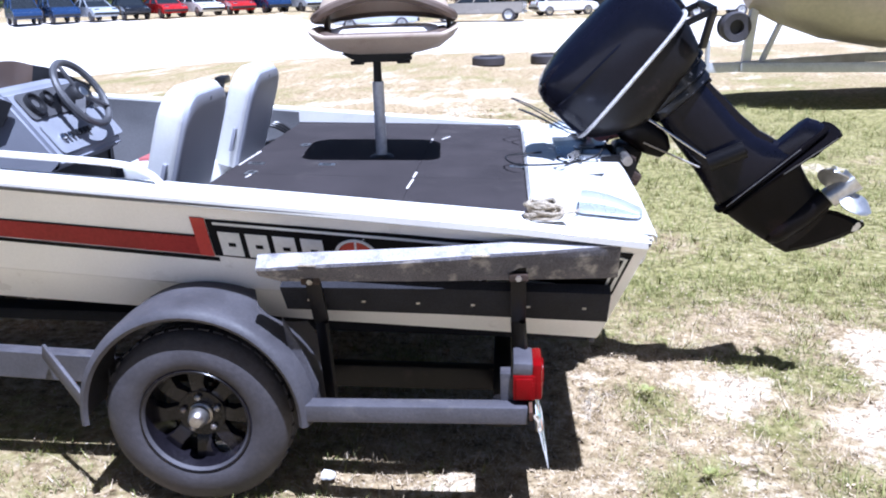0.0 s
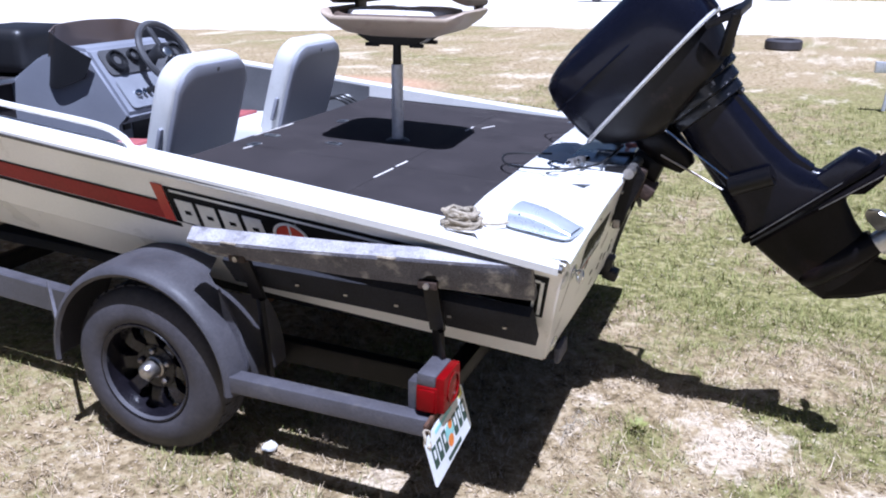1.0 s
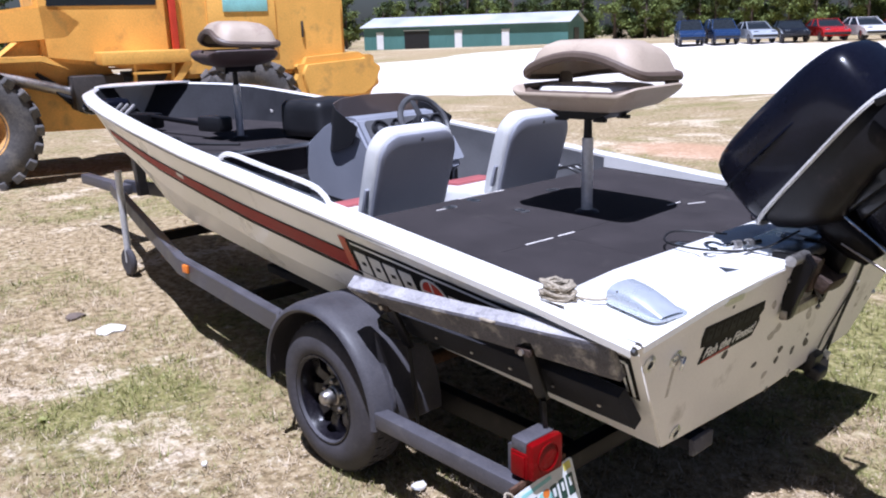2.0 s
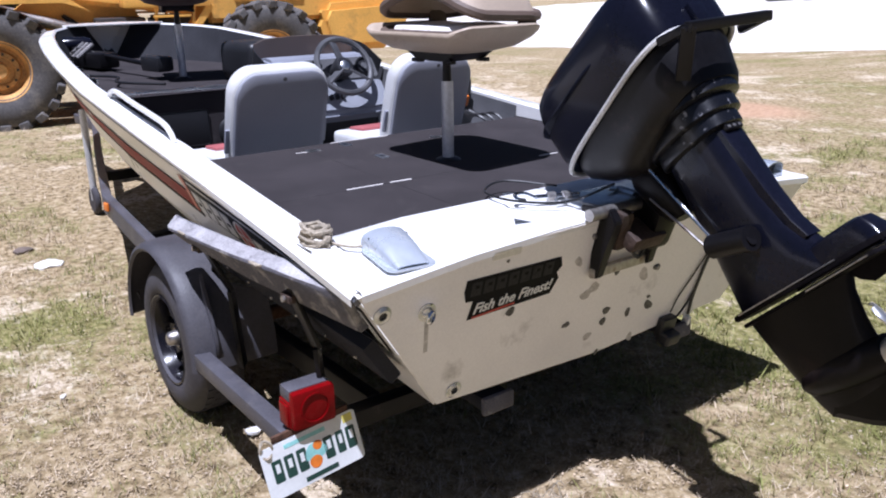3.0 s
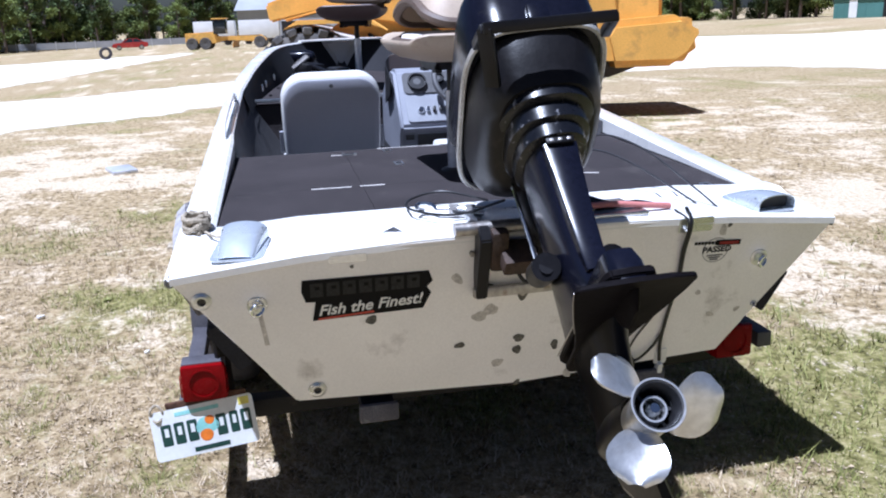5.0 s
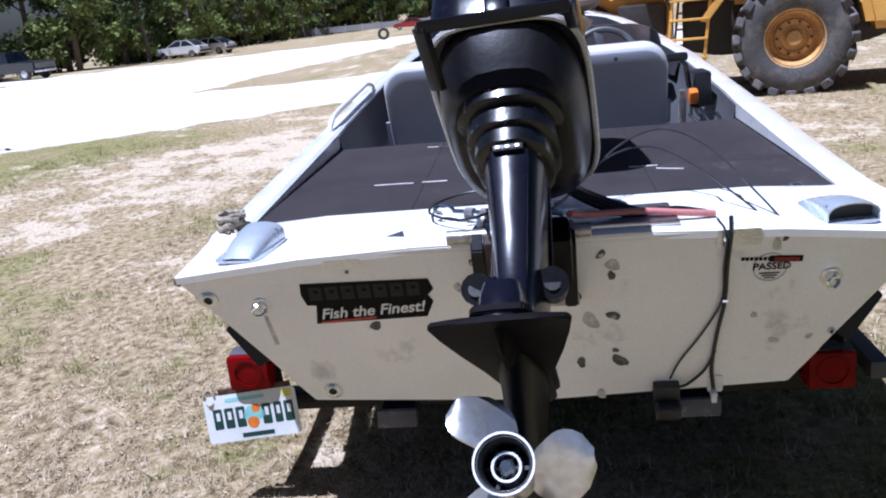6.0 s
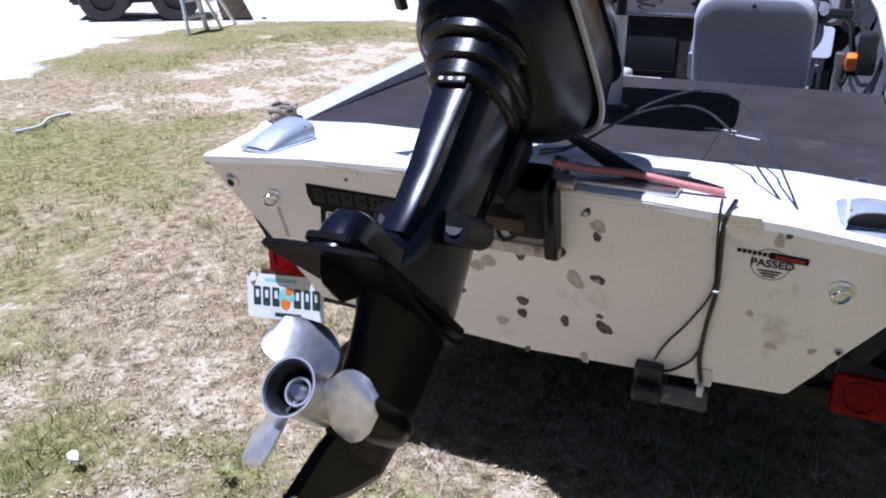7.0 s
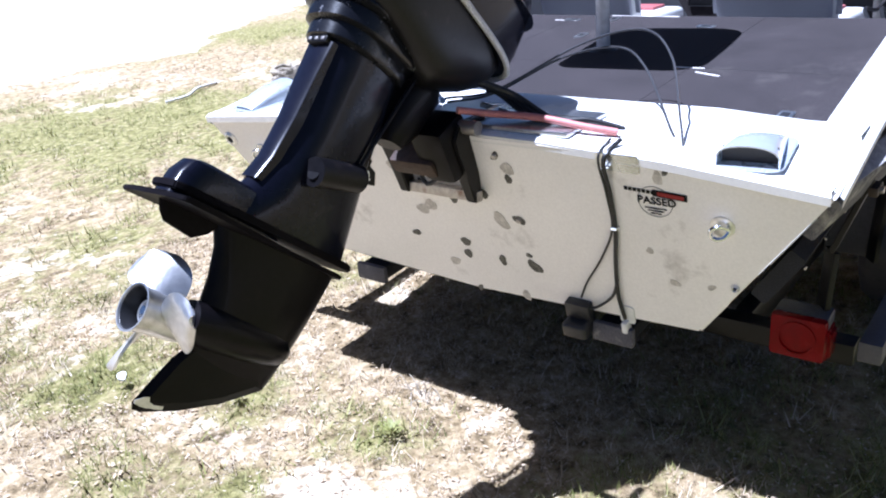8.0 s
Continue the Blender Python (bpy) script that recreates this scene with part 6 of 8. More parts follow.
pedestal_seat(-3.49, -0.02, 1.024, 1.47, -14, "dark and tan fishing seat folded on a bow deck post", 0.0, M_DARKSEAT)


# ---- loose things in the boat ----
def rope_coil():
    rng = random.Random(4)
    pts = []
    c = Vector((-0.30, -0.862, 0.925))
    for k in range(90):
        a = k * 0.62
        r = 0.034 + 0.016 * rng.random()
        pts.append(c + Vector((r * math.cos(a) * 1.15, r * math.sin(a) * 0.75, 0.022 * math.sin(a * 0.37) + rng.uniform(-0.006, 0.006))))
    bm = tube(bmesh.new(), pts, 0.006, 6)
    pts = [c + Vector((0.04, 0.02, -0.015)), (-0.2, -0.80, 0.905), (-0.14, -0.72, 0.925)]
    tube(bm, curve(pts, 6), 0.004, 6)
    return part("rope_coil", bm, M_STRAW, None, "frayed pale rope bundle lying on the gunwale", category="rope")


rope_coil()


def cables():
    z = deck_z(-0.6)
    bm = bmesh.new()
    part("control_cable", tube(bm, curve([eng(0.03, 0.02, 0.06), (-0.12, 0.12, 0.98), (-0.30, 0.26, 1.06), (-0.38, 0.39, 1.085), (-0.30, 0.50, 1.04), (-0.14, 0.59, 0.94), (-0.075, 0.625, 0.895)], 8), 0.003, 6), M_GREYWIRE, None, "black control cable looping from the motor to the stern", category="cable")
    part("control_cable", tube(bmesh.new(), curve([eng(0.03, 0.0, 0.05), (-0.12, 0.11, 0.97), (-0.28, 0.22, 1.03), (-0.35, 0.34, 1.045), (-0.29, 0.44, 1.01), (-0.15, 0.56, 0.92), (-0.12, 0.59, 0.893)], 8), 0.003, 6), M_GREYWIRE, None, "black control cable looping from the motor to the stern", category="cable")
    part("fuel_hose", tube(bmesh.new(), curve([eng(0.05, 0.0, 0.09), (-0.03, 0.16, 0.945), (-0.05, 0.28, 0.94), (-0.06, 0.40, 0.925), (-0.075, 0.47, 0.915)], 6), 0.009, 10), M_REDHOSE, None, "faded red hose running from the motor along the stern", category="hose")
    for k in range(3):
        part("motor_cable", tube(bmesh.new(), curve([eng(-0.02, 0.05, 0.08), (-0.10, 0.13 + 0.02 * k, 0.98), (-0.08, 0.24 + 0.03 * k, 0.93), (-0.11, 0.32 + 0.03 * k, 0.925), (-0.13, 0.38 + 0.04 * k, 0.905)], 6), 0.008, 8), M_CABLE, None, "thick black cable from the motor to the stern", category="cable")
    part("wire_loop", tube(bmesh.new(), curve([(-0.27, -0.02, 0.93), (-0.40, -0.13, 0.94), (-0.36, -0.24, 0.93), (-0.20, -0.26, 0.935), (-0.08, -0.16, 0.94), eng(0.0, -0.02, -0.06)], 8), 0.0036, 6), M_CABLE, None, "black wire loop beside the motor", category="cable")
    # transducer wires down the stern plate
    loom = thing("transducer_wires", transom(0.484, 0.70), "black wires tied down the boat stern to a sensor", "cable")
    pts = [(-0.03, 0.50, 0.915), transom(0.487, 0.89, 0.02), transom(0.485, 0.80, 0.012), transom(0.484, 0.70, 0.012), transom(0.47, 0.60, 0.012), transom(0.462, 0.50, 0.012), transom(0.47, 0.425, 0.012)]
    part("wire", tube(bmesh.new(), curve(pts, 6), 0.0055, 6), M_CABLE, loom)
    part("wire", tube(bmesh.new(), curve([(-0.04, 0.47, 0.91), transom(0.476, 0.895, 0.022), transom(0.477, 0.80, 0.014), transom(0.476, 0.70, 0.012), transom(0.43, 0.60, 0.010), transom(0.38, 0.52, 0.010), transom(0.355, 0.465, 0.014)], 6), 0.003, 6), M_CABLE, loom)
    part("wire", tube(bmesh.new(), curve([transom(0.468, 0.55, 0.012), transom(0.445, 0.49, 0.012), transom(0.40, 0.45, 0.02), transom(0.37, 0.44, 0.02)], 6), 0.004, 6), M_CABLE, loom)
    part("white_plug", boxed((0.026, 0.016, 0.06), pose(transom(0.471, 0.385, 0.014).x, 0.471, 0.385, 0, 15), 0.003), M_WHITEVINYL, loom, "white plastic plug")
    part("white_clip", prism(bmesh.new(), rounded(0.04, 0.055, 0.008, 3), on_transom(0.475, 0.435, 0.004), 0, 0.004), M_WHITEVINYL, loom)
    for z in (0.86, 0.70):
        part("wire_tie", boxed((0.022, 0.014, 0.006), pose(transom(0.484, z, 0.012).x, 0.484, z), 0.002), M_WHITEVINYL, loom)
    m = on_transom(0.345, 0.415, 0.004)
    sensor = part("sensor_bracket", boxed((0.07, 0.075, 0.03), m @ pose(0, 0, 0.015), 0.006), M_BLACKPLASTIC, loom, "black plastic sensor bracket")
    part("sensor", boxed((0.07, 0.045, 0.06), m @ pose(0, -0.03, 0.035), 0.012, 3), M_BLACKPLASTIC, loom, "black transducer")


cables()


def bow_gear():
    bm = boxed((0.36, 0.42, 0.22), pose(-3.13, 0.36, 1.135, 0, 0, 8), 0.06, 4)
    bag = part("gear_bag", bm, M_BLACKPLASTIC, None, "black padded gear bag on the bow deck", category="bag")
    tm = thing("trolling_motor", (-4.35, -0.25, 1.05), "black electric trolling motor folded flat on the bow deck", "trolling motor")
    part("motor_shaft", tube(bmesh.new(), [(-4.65, -0.38, 1.17), (-3.55, -0.15, 1.10)], 0.015, 10), M_BLACKSATIN, tm)
    part("motor_pod", lathe(bmesh.new(), [(0, -0.16), (0.03, -0.15), (0.05, -0.11), (0.052, 0.08), (0.04, 0.13), (0, 0.15)], axes((-4.62, -0.37, 1.19), (0.3, 1, 0), (0, 0, 1)) @ pose(0, 0, 0, 0, 90, 0), 20), M_BLACKPAINT, tm, "black motor pod")
    part("motor_head", boxed((0.20, 0.11, 0.09), pose(-3.55, -0.15, 1.115, 0, 0, 12), 0.02), M_BLACKPLASTIC, tm)
    part("motor_mount", boxed((0.42, 0.14, 0.10), pose(-4.35, -0.30, 1.105, 0, 0, 12), 0.02), M_BLACKSATIN, tm)
    for k in range(3):
        part("mount_arm", tube(bmesh.new(), [(-4.5 + 0.1 * k, -0.42, 1.12), (-4.55 + 0.1 * k, -0.30, 1.20)], 0.014, 8), M_STEEL, tm)
    part("bow_cable", tube(bmesh.new(), curve([(-4.2, -0.42, 1.06), (-3.9, -0.5, 1.05), (-3.6, -0.38, 1.05), (-3.3, -0.46, 1.05), (-3.0, -0.3, 1.05)], 6), 0.008, 6), M_CABLE, None, "black cable lying on the bow deck", category="cable")
    # throttle box on the starboard side, with an orange lanyard
    th = thing("throttle_control", (-1.72, 0.72, 0.98), "black throttle control box with an orange safety lanyard", "throttle control")
    part("control_box", boxed((0.17, 0.07, 0.15), pose(-1.78, 0.75, 1.02), 0.016), M_BLACKPLASTIC, th)
    part("control_lever", tube(bmesh.new(), [(-1.76, 0.70, 1.03), (-1.72, 0.68, 1.13), (-1.70, 0.64, 1.16)], 0.011, 8), M_BLACKPLASTIC, th)
    part("lever_knob", boxed((0.05, 0.09, 0.035), pose(-1.70, 0.64, 1.165), 0.012), M_BLACKPLASTIC, th)
    part("orange_tag", boxed((0.05, 0.04, 0.06), pose(-1.66, 0.70, 1.00, 0, 20), 0.014), M_ORANGE, th, "orange plastic tag")
    part("control_stem", boxed((0.03, 0.03, 0.20), pose(-1.70, 0.66, 0.93, 0, 10), 0.006), M_STEEL, th)
    for k in range(3):
        part("control_wire", tube(bmesh.new(), curve([(-1.70, 0.70, 0.98), (-1.60, 0.68 + 0.03 * k, 0.93), (-1.50, 0.66 + 0.05 * k, 0.945), (-1.43, 0.70 + 0.04 * k, 0.90)], 6), 0.007, 6), M_CABLE, th)
    return th


bow_gear()

# ---- the yard: machines, vehicles, buildings, trees ----
M_LOADER = surface("machine_yellow_paint", (0.80, 0.44, 0.09), 0.45, grain=(50, 0.1), stain=(1.6, 0.15), dirt=((0.36, 0.21, 0.07), 3, 0.55, 0.8), bump=(60, 0.05))
M_LOADERRIM = surface("rusty_yellow_rim", (0.56, 0.31, 0.10), 0.6, grain=(40, 0.2), stain=(5, 0.25), bump=(60, 0.1))
M_BIGTYRE = surface("dusty_machine_tyre", (0.085, 0.08, 0.078), 0.85, grain=(40, 0.2), stain=(3, 0.25), dirt=((0.19, 0.17, 0.145), 5, 0.5, 0.75), bump=(60, 0.2))
M_DARKSTEEL = surface("dark_greasy_steel", (0.035, 0.03, 0.028), 0.6, grain=(40, 0.3), stain=(4, 0.3), bump=(60, 0.1))
M_SHEDGREEN = surface("green_metal_cladding", (0.085, 0.20, 0.185), 0.5, grain=(8, 0.1), stain=(0.3, 0.1), bump=(10, 0.05))
M_SHEDROOF = surface("pale_metal_roof", (0.62, 0.64, 0.66), 0.4, 0.2, grain=(6, 0.08), stain=(0.3, 0.1), bump=(10, 0.05))
M_SHEDGREY = surface("grey_metal_cladding", (0.34, 0.35, 0.37), 0.5, grain=(8, 0.08), stain=(0.3, 0.1), bump=(10, 0.05))
M_WHITEPAINT = surface("white_paint", (0.78, 0.78, 0.77), 0.35, grain=(10, 0.04), stain=(1, 0.05), bump=(20, 0.0), coat=0.3)
M_LEAF = surface("mixed_green_leaves", (0.150, 0.185, 0.050), 0.7, grain=(1.5, 0.4), stain=(0.25, 0.35), bump=(5, 0.0), spec=0.2, per=0.35)
M_PINE = surface("dark_green_leaves", (0.075, 0.105, 0.036), 0.75, grain=(1.5, 0.4), stain=(0.25, 0.3), bump=(5, 0.0), spec=0.2, per=0.3)
M_BARK = surface("grey_brown_bark", (0.13, 0.10, 0.08), 0.9, grain=(20, 0.3), stain=(4, 0.3), bump=(30, 0.4))
M_LADDER = surface("aluminium_ladder", (0.60, 0.61, 0.62), 0.4, 0.6, grain=(40, 0.08), bump=(40, 0.03))
M_ALUHULL = surface("bare_aluminium_hull", (0.46, 0.42, 0.36), 0.42, 0.35, grain=(20, 0.08), stain=(1.2, 0.12), bump=(20, 0.05))
M_BUCKET = surface("dusty_bucket_steel", (0.16, 0.125, 0.095), 0.7, 0.1, grain=(20, 0.2), stain=(3, 0.25), bump=(30, 0.1))
PAINTS = {}


def paint(name, rgb):
    if name not in PAINTS:
        PAINTS[name] = surface(name + "_car_paint", rgb, 0.25, grain=(8, 0.04), stain=(1, 0.05), bump=(20, 0.0), coat=0.6)
    return PAINTS[name]


def settle(ob, x, y, turn, dz=0.0):
    ob.matrix_basis = pose(x, y, lie(x, y) + dz, 0, 0, turn)
    return ob


def side_axes(y=0.0):
    """A pose whose x and y run along and up, and z towards -y."""
    return axes((0, y, 0), (1, 0, 0), (0, 0, 1))


CARS = {
    "sedan": ([(-2.25, 0.45), (-2.28, 0.75), (-2.2, 0.92), (-1.5, 0.98), (1.0, 0.95), (1.9, 0.86), (2.22, 0.72), (2.28, 0.45), (2.1, 0.30), (-2.1, 0.30)], [(-1.75, 0.96), (-1.05, 1.38), (0.15, 1.42), (1.0, 0.94)], 1.74),
    "suv": ([(-2.1, 0.50), (-2.15, 0.95), (-2.1, 1.06), (0.9, 1.06), (1.75, 1.0), (2.1, 0.85), (2.15, 0.50), (2.0, 0.36), (-2.0, 0.36)], [(-2.08, 1.05), (-1.95, 1.66), (-1.6, 1.72), (0.25, 1.70), (1.0, 1.05)], 1.78),
    "pickup": ([(-2.75, 0.60), (-2.78, 1.05), (-2.70, 1.10), (-0.75, 1.10), (1.35, 1.10), (2.4, 1.04), (2.65, 0.9), (2.7, 0.60), (2.5, 0.45), (-2.6, 0.45)], [(-0.85, 1.09), (-0.65, 1.72), (0.3, 1.76), (1.25, 1.09)], 1.9),
}


def vehicle(kind, colour, rgb, x, y, turn, label, category):
    """A parked road vehicle: body, glasshouse, roof, wheels with rims, lamps, bumpers."""
    low, cab, width = CARS[kind]
    car = thing({"sedan": "car", "suv": "suv", "pickup": "pickup_truck"}[kind], (0, 0, 0), label, category, "parked vehicles")
    m = paint(colour, rgb)
    h = width / 2
    bm = prism(bmesh.new(), low, side_axes(), -h, h, 0.07)
    part("body", bm, m, car)
    bm = bmesh.new()
    zs = [p[1] for p in cab]
    z0, z1 = min(zs), max(zs)
    side = [[Vector((px, s * (h - 0.05 - 0.18 * (pz - z0) / (z1 - z0)), pz)) for px, pz in cab] for s in (-1, 1)]
    loft(bm, side)
    glass = part("glasshouse", bm, M_GLASS, car, "dark glass")
    top = [p for p in cab if p[1] > z1 - 0.12]
    bm = prism(bmesh.new(), [(min(p[0] for p in top) - 0.02, h - 0.21), (max(p[0] for p in top) + 0.02, h - 0.21), (max(p[0] for p in top) + 0.02, -h + 0.21), (min(p[0] for p in top) - 0.02, -h + 0.21)], pose(0, 0, z1 - 0.02), 0, 0.05, 0.02)
    part("roof", bm, m, car)
    for s in (-1, 1):
        for px in ((cab[0], cab[1]), (cab[-1], cab[-2]), (((cab[0][0] + cab[-1][0]) / 2, z0), ((cab[1][0] + cab[-2][0]) / 2, z1))):
            (xa, za), (xb, zb) = px
            part("pillar", span(bmesh.new(), (xa, s * (h - 0.045), za), (xb, s * (h - 0.205), zb), (0.05, 0.07), 0.01), m, car)
    if kind == "pickup":
        part("load_bed", boxed((1.75, width - 0.24, 0.05), pose(-1.75, 0, 1.09)), M_BLACKPLASTIC, car, "open load bed")
    r = 0.39 if kind == "pickup" else 0.33
    for ax in (low[0][0] + 0.85, low[-3][0] - 0.85):
        for s in (-1, 1):
            q = axes((ax, s * (h - 0.12), r), (1, 0, 0), (0, 0, 1))
            q = q if s < 0 else q @ pose(0, 0, 0, 180)
            w = part("wheel", lathe(bmesh.new(), [(0.0, -0.1), (r * 0.9, -0.11), (r, -0.08), (r, 0.08), (r * 0.92, 0.125), (r * 0.66, 0.13), (r * 0.64, 0.10), (0.0, 0.10)], q, 22), M_RUBBER, car)
            part("hubcap", lathe(bmesh.new(), [(0, 0.135), (r * 0.25, 0.13), (r * 0.6, 0.12), (r * 0.64, 0.10)], q, 16), M_ALU, w)
    for s in (-1, 1):
        part("headlight", boxed((0.10, 0.32, 0.13), pose(low[-4][0] - 0.12, s * (h - 0.28), 0.76 if kind != "pickup" else 0.92), 0.03), M_CHROME, car)
        part("tail_lamp", boxed((0.06, 0.22, 0.20), pose(low[1][0] + 0.05, s * (h - 0.2), 0.82), 0.03), M_REDLENS, car)
    part("bumper", boxed((0.12, width - 0.1, 0.16), pose(low[-3][0] - 0.02, 0, 0.50), 0.04), M_BLACKPLASTIC if kind != "pickup" else M_ALU, car)
    part("rear_bumper", boxed((0.12, width - 0.1, 0.16), pose(low[0][0] - 0.0, 0, 0.52), 0.04), M_BLACKPLASTIC if kind != "pickup" else M_ALU, car)
    return settle(car, x, y, turn)


BLUE, WHITE, RED, BLACK, SILVER, TAN_P = (0.02, 0.045, 0.12), (0.74, 0.74, 0.74), (0.42, 0.02, 0.02), (0.012, 0.013, 0.016), (0.42, 0.45, 0.50), (0.24, 0.22, 0.19)
ROW = [("suv", "dark_blue", BLUE, "dark blue suv"), ("suv", "dark_blue", BLUE, "dark blue suv"), ("sedan", "silver", SILVER, "silver saloon car"), ("sedan", "black", BLACK, "black saloon car"), ("sedan", "red", RED, "red saloon car"), ("sedan", "white", WHITE, "white saloon car"), ("sedan", "red", RED, "red saloon car"), ("suv", "dark_blue", BLUE, "dark blue suv"), ("sedan", "silver", SILVER, "silver saloon car"), ("sedan", "white", WHITE, "white saloon car"), ("sedan", "black", BLACK, "black saloon car")]
for i, (kind, colour, rgb, words) in enumerate(ROW):
    f = i / (len(ROW) - 1)
    vehicle(kind, colour, rgb, -33.4 + 23.0 * f, 54.0 + 4.8 * f, -52 + 4 * (i % 3), words + " parked in the far row", "car")
vehicle("suv", "silver", SILVER, -6.9, 39.6, 8, "boxy silver suv parked beyond the sandy yard", "car")
vehicle("pickup", "tan", TAN_P, -2.0, 48.5, 172, "tan grey pickup truck parked beyond the yard", "truck")
vehicle("sedan", "white", WHITE, 3.6, 57.0, 20, "white saloon car parked behind the pickup", "car")
vehicle("sedan", "black", BLACK, 8.0, 62.0, 10, "low black car parked far across the yard", "car")
vehicle("suv", "white", WHITE, 11.5, 47.5, 5, "white suv parked far across the yard", "car")
vehicle("pickup", "black", BLACK, -47.7, -32.5, -100, "black pickup truck parked by the trees", "truck")
vehicle("suv", "white", WHITE, -37.4, -28.9, 122, "white suv parked by the trees", "car")
vehicle("sedan", "white", WHITE, -68.5, -30.0, -100, "white saloon car parked by the far trees", "car")
vehicle("sedan", "white", WHITE, -71.2, -28.6, -102, "white saloon car parked beside another white car", "car")
vehicle("sedan", "red", RED, -118, -17.5, -80, "red car far off by a shed", "car")


def loader():
    """A large yellow wheel loader, seen from its left side: frames, hood, cab, arms, wheels, ladder, counterweight."""
    ob = thing("wheel_loader", (0, 0, 0), "large yellow wheel loader with tall dusty tyres on the grass", "loader")
    r = 0.70
    for ax in (0.0, 3.3):
        for s in (-1, 1):
            q = axes((ax, s * 1.0, r), (1, 0, 0), (0, 0, 1))
            q = q if s < 0 else q @ pose(0, 0, 0, 180)
            w = part("wheel", lathe(bmesh.new(), [(0.33, -0.22), (0.50, -0.25), (0.62, -0.24), (r - 0.03, -0.20), (r - 0.03, 0.20), (0.62, 0.24), (0.50, 0.255), (0.36, 0.23), (0.33, 0.20)], q, 48, caps=False), M_BIGTYRE, ob, "tall dusty lugged tyre")
            for k in range(20):
                for h, tw in ((0.13, 18), (-0.13, -18)):
                    a = 2 * math.pi * (k + (0.5 if h < 0 else 0)) / 20
                    lug = boxed((0.10, 0.125, 0.27), q @ Matrix.Rotation(a, 4, "Z") @ pose(r - 0.020, 0, h) @ pose(0, 0, 0, tw, 0, 0), 0.012, 1)
                    if s > 0 or h > 0:
                        part("lug", lug, M_BIGTYRE, w)
                    else:
                        lug.free()
            rim = part("rim", lathe(bmesh.new(), [(0.0, 0.14), (0.085, 0.14), (0.10, 0.12), (0.105, 0.05), (0.16, 0.04), (0.175, 0.075), (0.225, 0.075), (0.24, 0.02), (0.28, 0.02), (0.30, 0.12), (0.325, 0.15), (0.345, 0.225), (0.358, 0.232), (0.362, 0.18)], q, 40, False, False), M_LOADERRIM, w, "rusty yellow steel rim")
            for k in range(10):
                part("rim_bolt", lathe(bmesh.new(), [(0, 0.03), (0.018, 0.03), (0.018, 0)], q @ Matrix.Rotation(k * 0.628, 4, "Z") @ pose(0.20, 0, 0.075), 6), M_DARKSTEEL, rim)
    part("rear_frame", prism(bmesh.new(), [(-1.5, 0.75), (-1.5, 1.25), (1.35, 1.25), (1.35, 0.60), (0.9, 0.5), (-0.9, 0.55)], side_axes(), -0.55, 0.55, 0.04), M_DARKSTEEL, ob, "dark rear frame")
    part("engine_hood", prism(bmesh.new(), [(-1.62, 1.15), (-1.62, 2.2), (-1.5, 2.32), (0.75, 2.42), (0.75, 1.15)], side_axes(), -0.80, 0.80, 0.06), M_LOADER, ob, "yellow engine hood")
    for s in (-1, 1):
        part("hood_door", boxed((0.95, 0.02, 0.75), pose(-0.1, s * 0.81, 1.80), 0.02), M_LOADER, ob, "yellow hood door")
        part("hood_sign", boxed((0.62, 0.02, 0.20), pose(-0.15, s * 0.828, 2.10), 0.008), M_TEAL, ob, "pale green sign panel")
        part("hood_handle", boxed((0.03, 0.03, 0.22), pose(-0.95, s * 0.825, 1.75), 0.008), M_DARKSTEEL, ob)
        part("rear_fender", prism(bmesh.new(), [(0.70, 1.40), (0.82, 1.40), (1.12, 1.0), (1.02, 0.98)], side_axes(), -1.22 if s > 0 else 0.75, -0.75 if s > 0 else 1.22, 0.01), M_LOADER, ob, "yellow mudguard")
        lad = part("ladder", boxed((0.04, 0.04, 1.0), pose(1.02, s * 1.18, 0.95, 0, -6), 0.008), M_LOADER, ob, "yellow steel access ladder")
        part("ladder_rail", boxed((0.04, 0.04, 1.0), pose(1.48, s * 1.18, 0.95, 0, -6), 0.008), M_LOADER, lad)
        for k in range(4):
            part("rung", boxed((0.46, 0.10, 0.03), pose(1.25, s * 1.18, 0.55 + 0.24 * k), 0.006), M_LOADER, lad)
        part("platform", boxed((1.05, 0.55, 0.16), pose(1.30, s * 0.98, 1.46), 0.02), M_LOADER, ob, "yellow step platform")
        part("tank_box", boxed((0.60, 0.45, 0.42), pose(1.85, s * 0.75, 1.05), 0.03), M_DARKSTEEL, ob, "dark tank under the platform")
        part("lift_arm", prism(bmesh.new(), [(1.9, 1.9), (2.2, 2.15), (3.2, 2.0), (3.9, 1.75), (3.85, 1.5), (3.1, 1.7), (2.1, 1.7)], side_axes(), -0.72 if s > 0 else 0.50, -0.50 if s > 0 else 0.72, 0.03), M_LOADER, ob, "yellow lift arm")
        part("lift_ram", tube(bmesh.new(), [(2.1, s * 0.6, 1.05), (3.5, s * 0.6, 1.45)], 0.07, 12), M_STEEL, ob, "hydraulic ram")
        part("front_fender", prism(bmesh.new(), [(2.2, 1.35), (2.45, 1.52), (3.4, 1.52), (3.6, 1.40), (3.4, 1.47), (2.5, 1.47)], side_axes(), -1.24 if s > 0 else 0.78, -0.78 if s > 0 else 1.24, 0.008), M_LOADER, ob, "yellow front mudguard")
    part("counterweight", prism(bmesh.new(), [(-2.0, 0.85), (-2.12, 1.05), (-2.08, 1.30), (-1.85, 1.42), (-0.85, 1.36), (-0.75, 1.15), (-0.85, 0.72), (-1.8, 0.72)], side_axes(), -1.02, 1.02, 0.10), M_LOADER, ob, "rounded yellow counterweight")
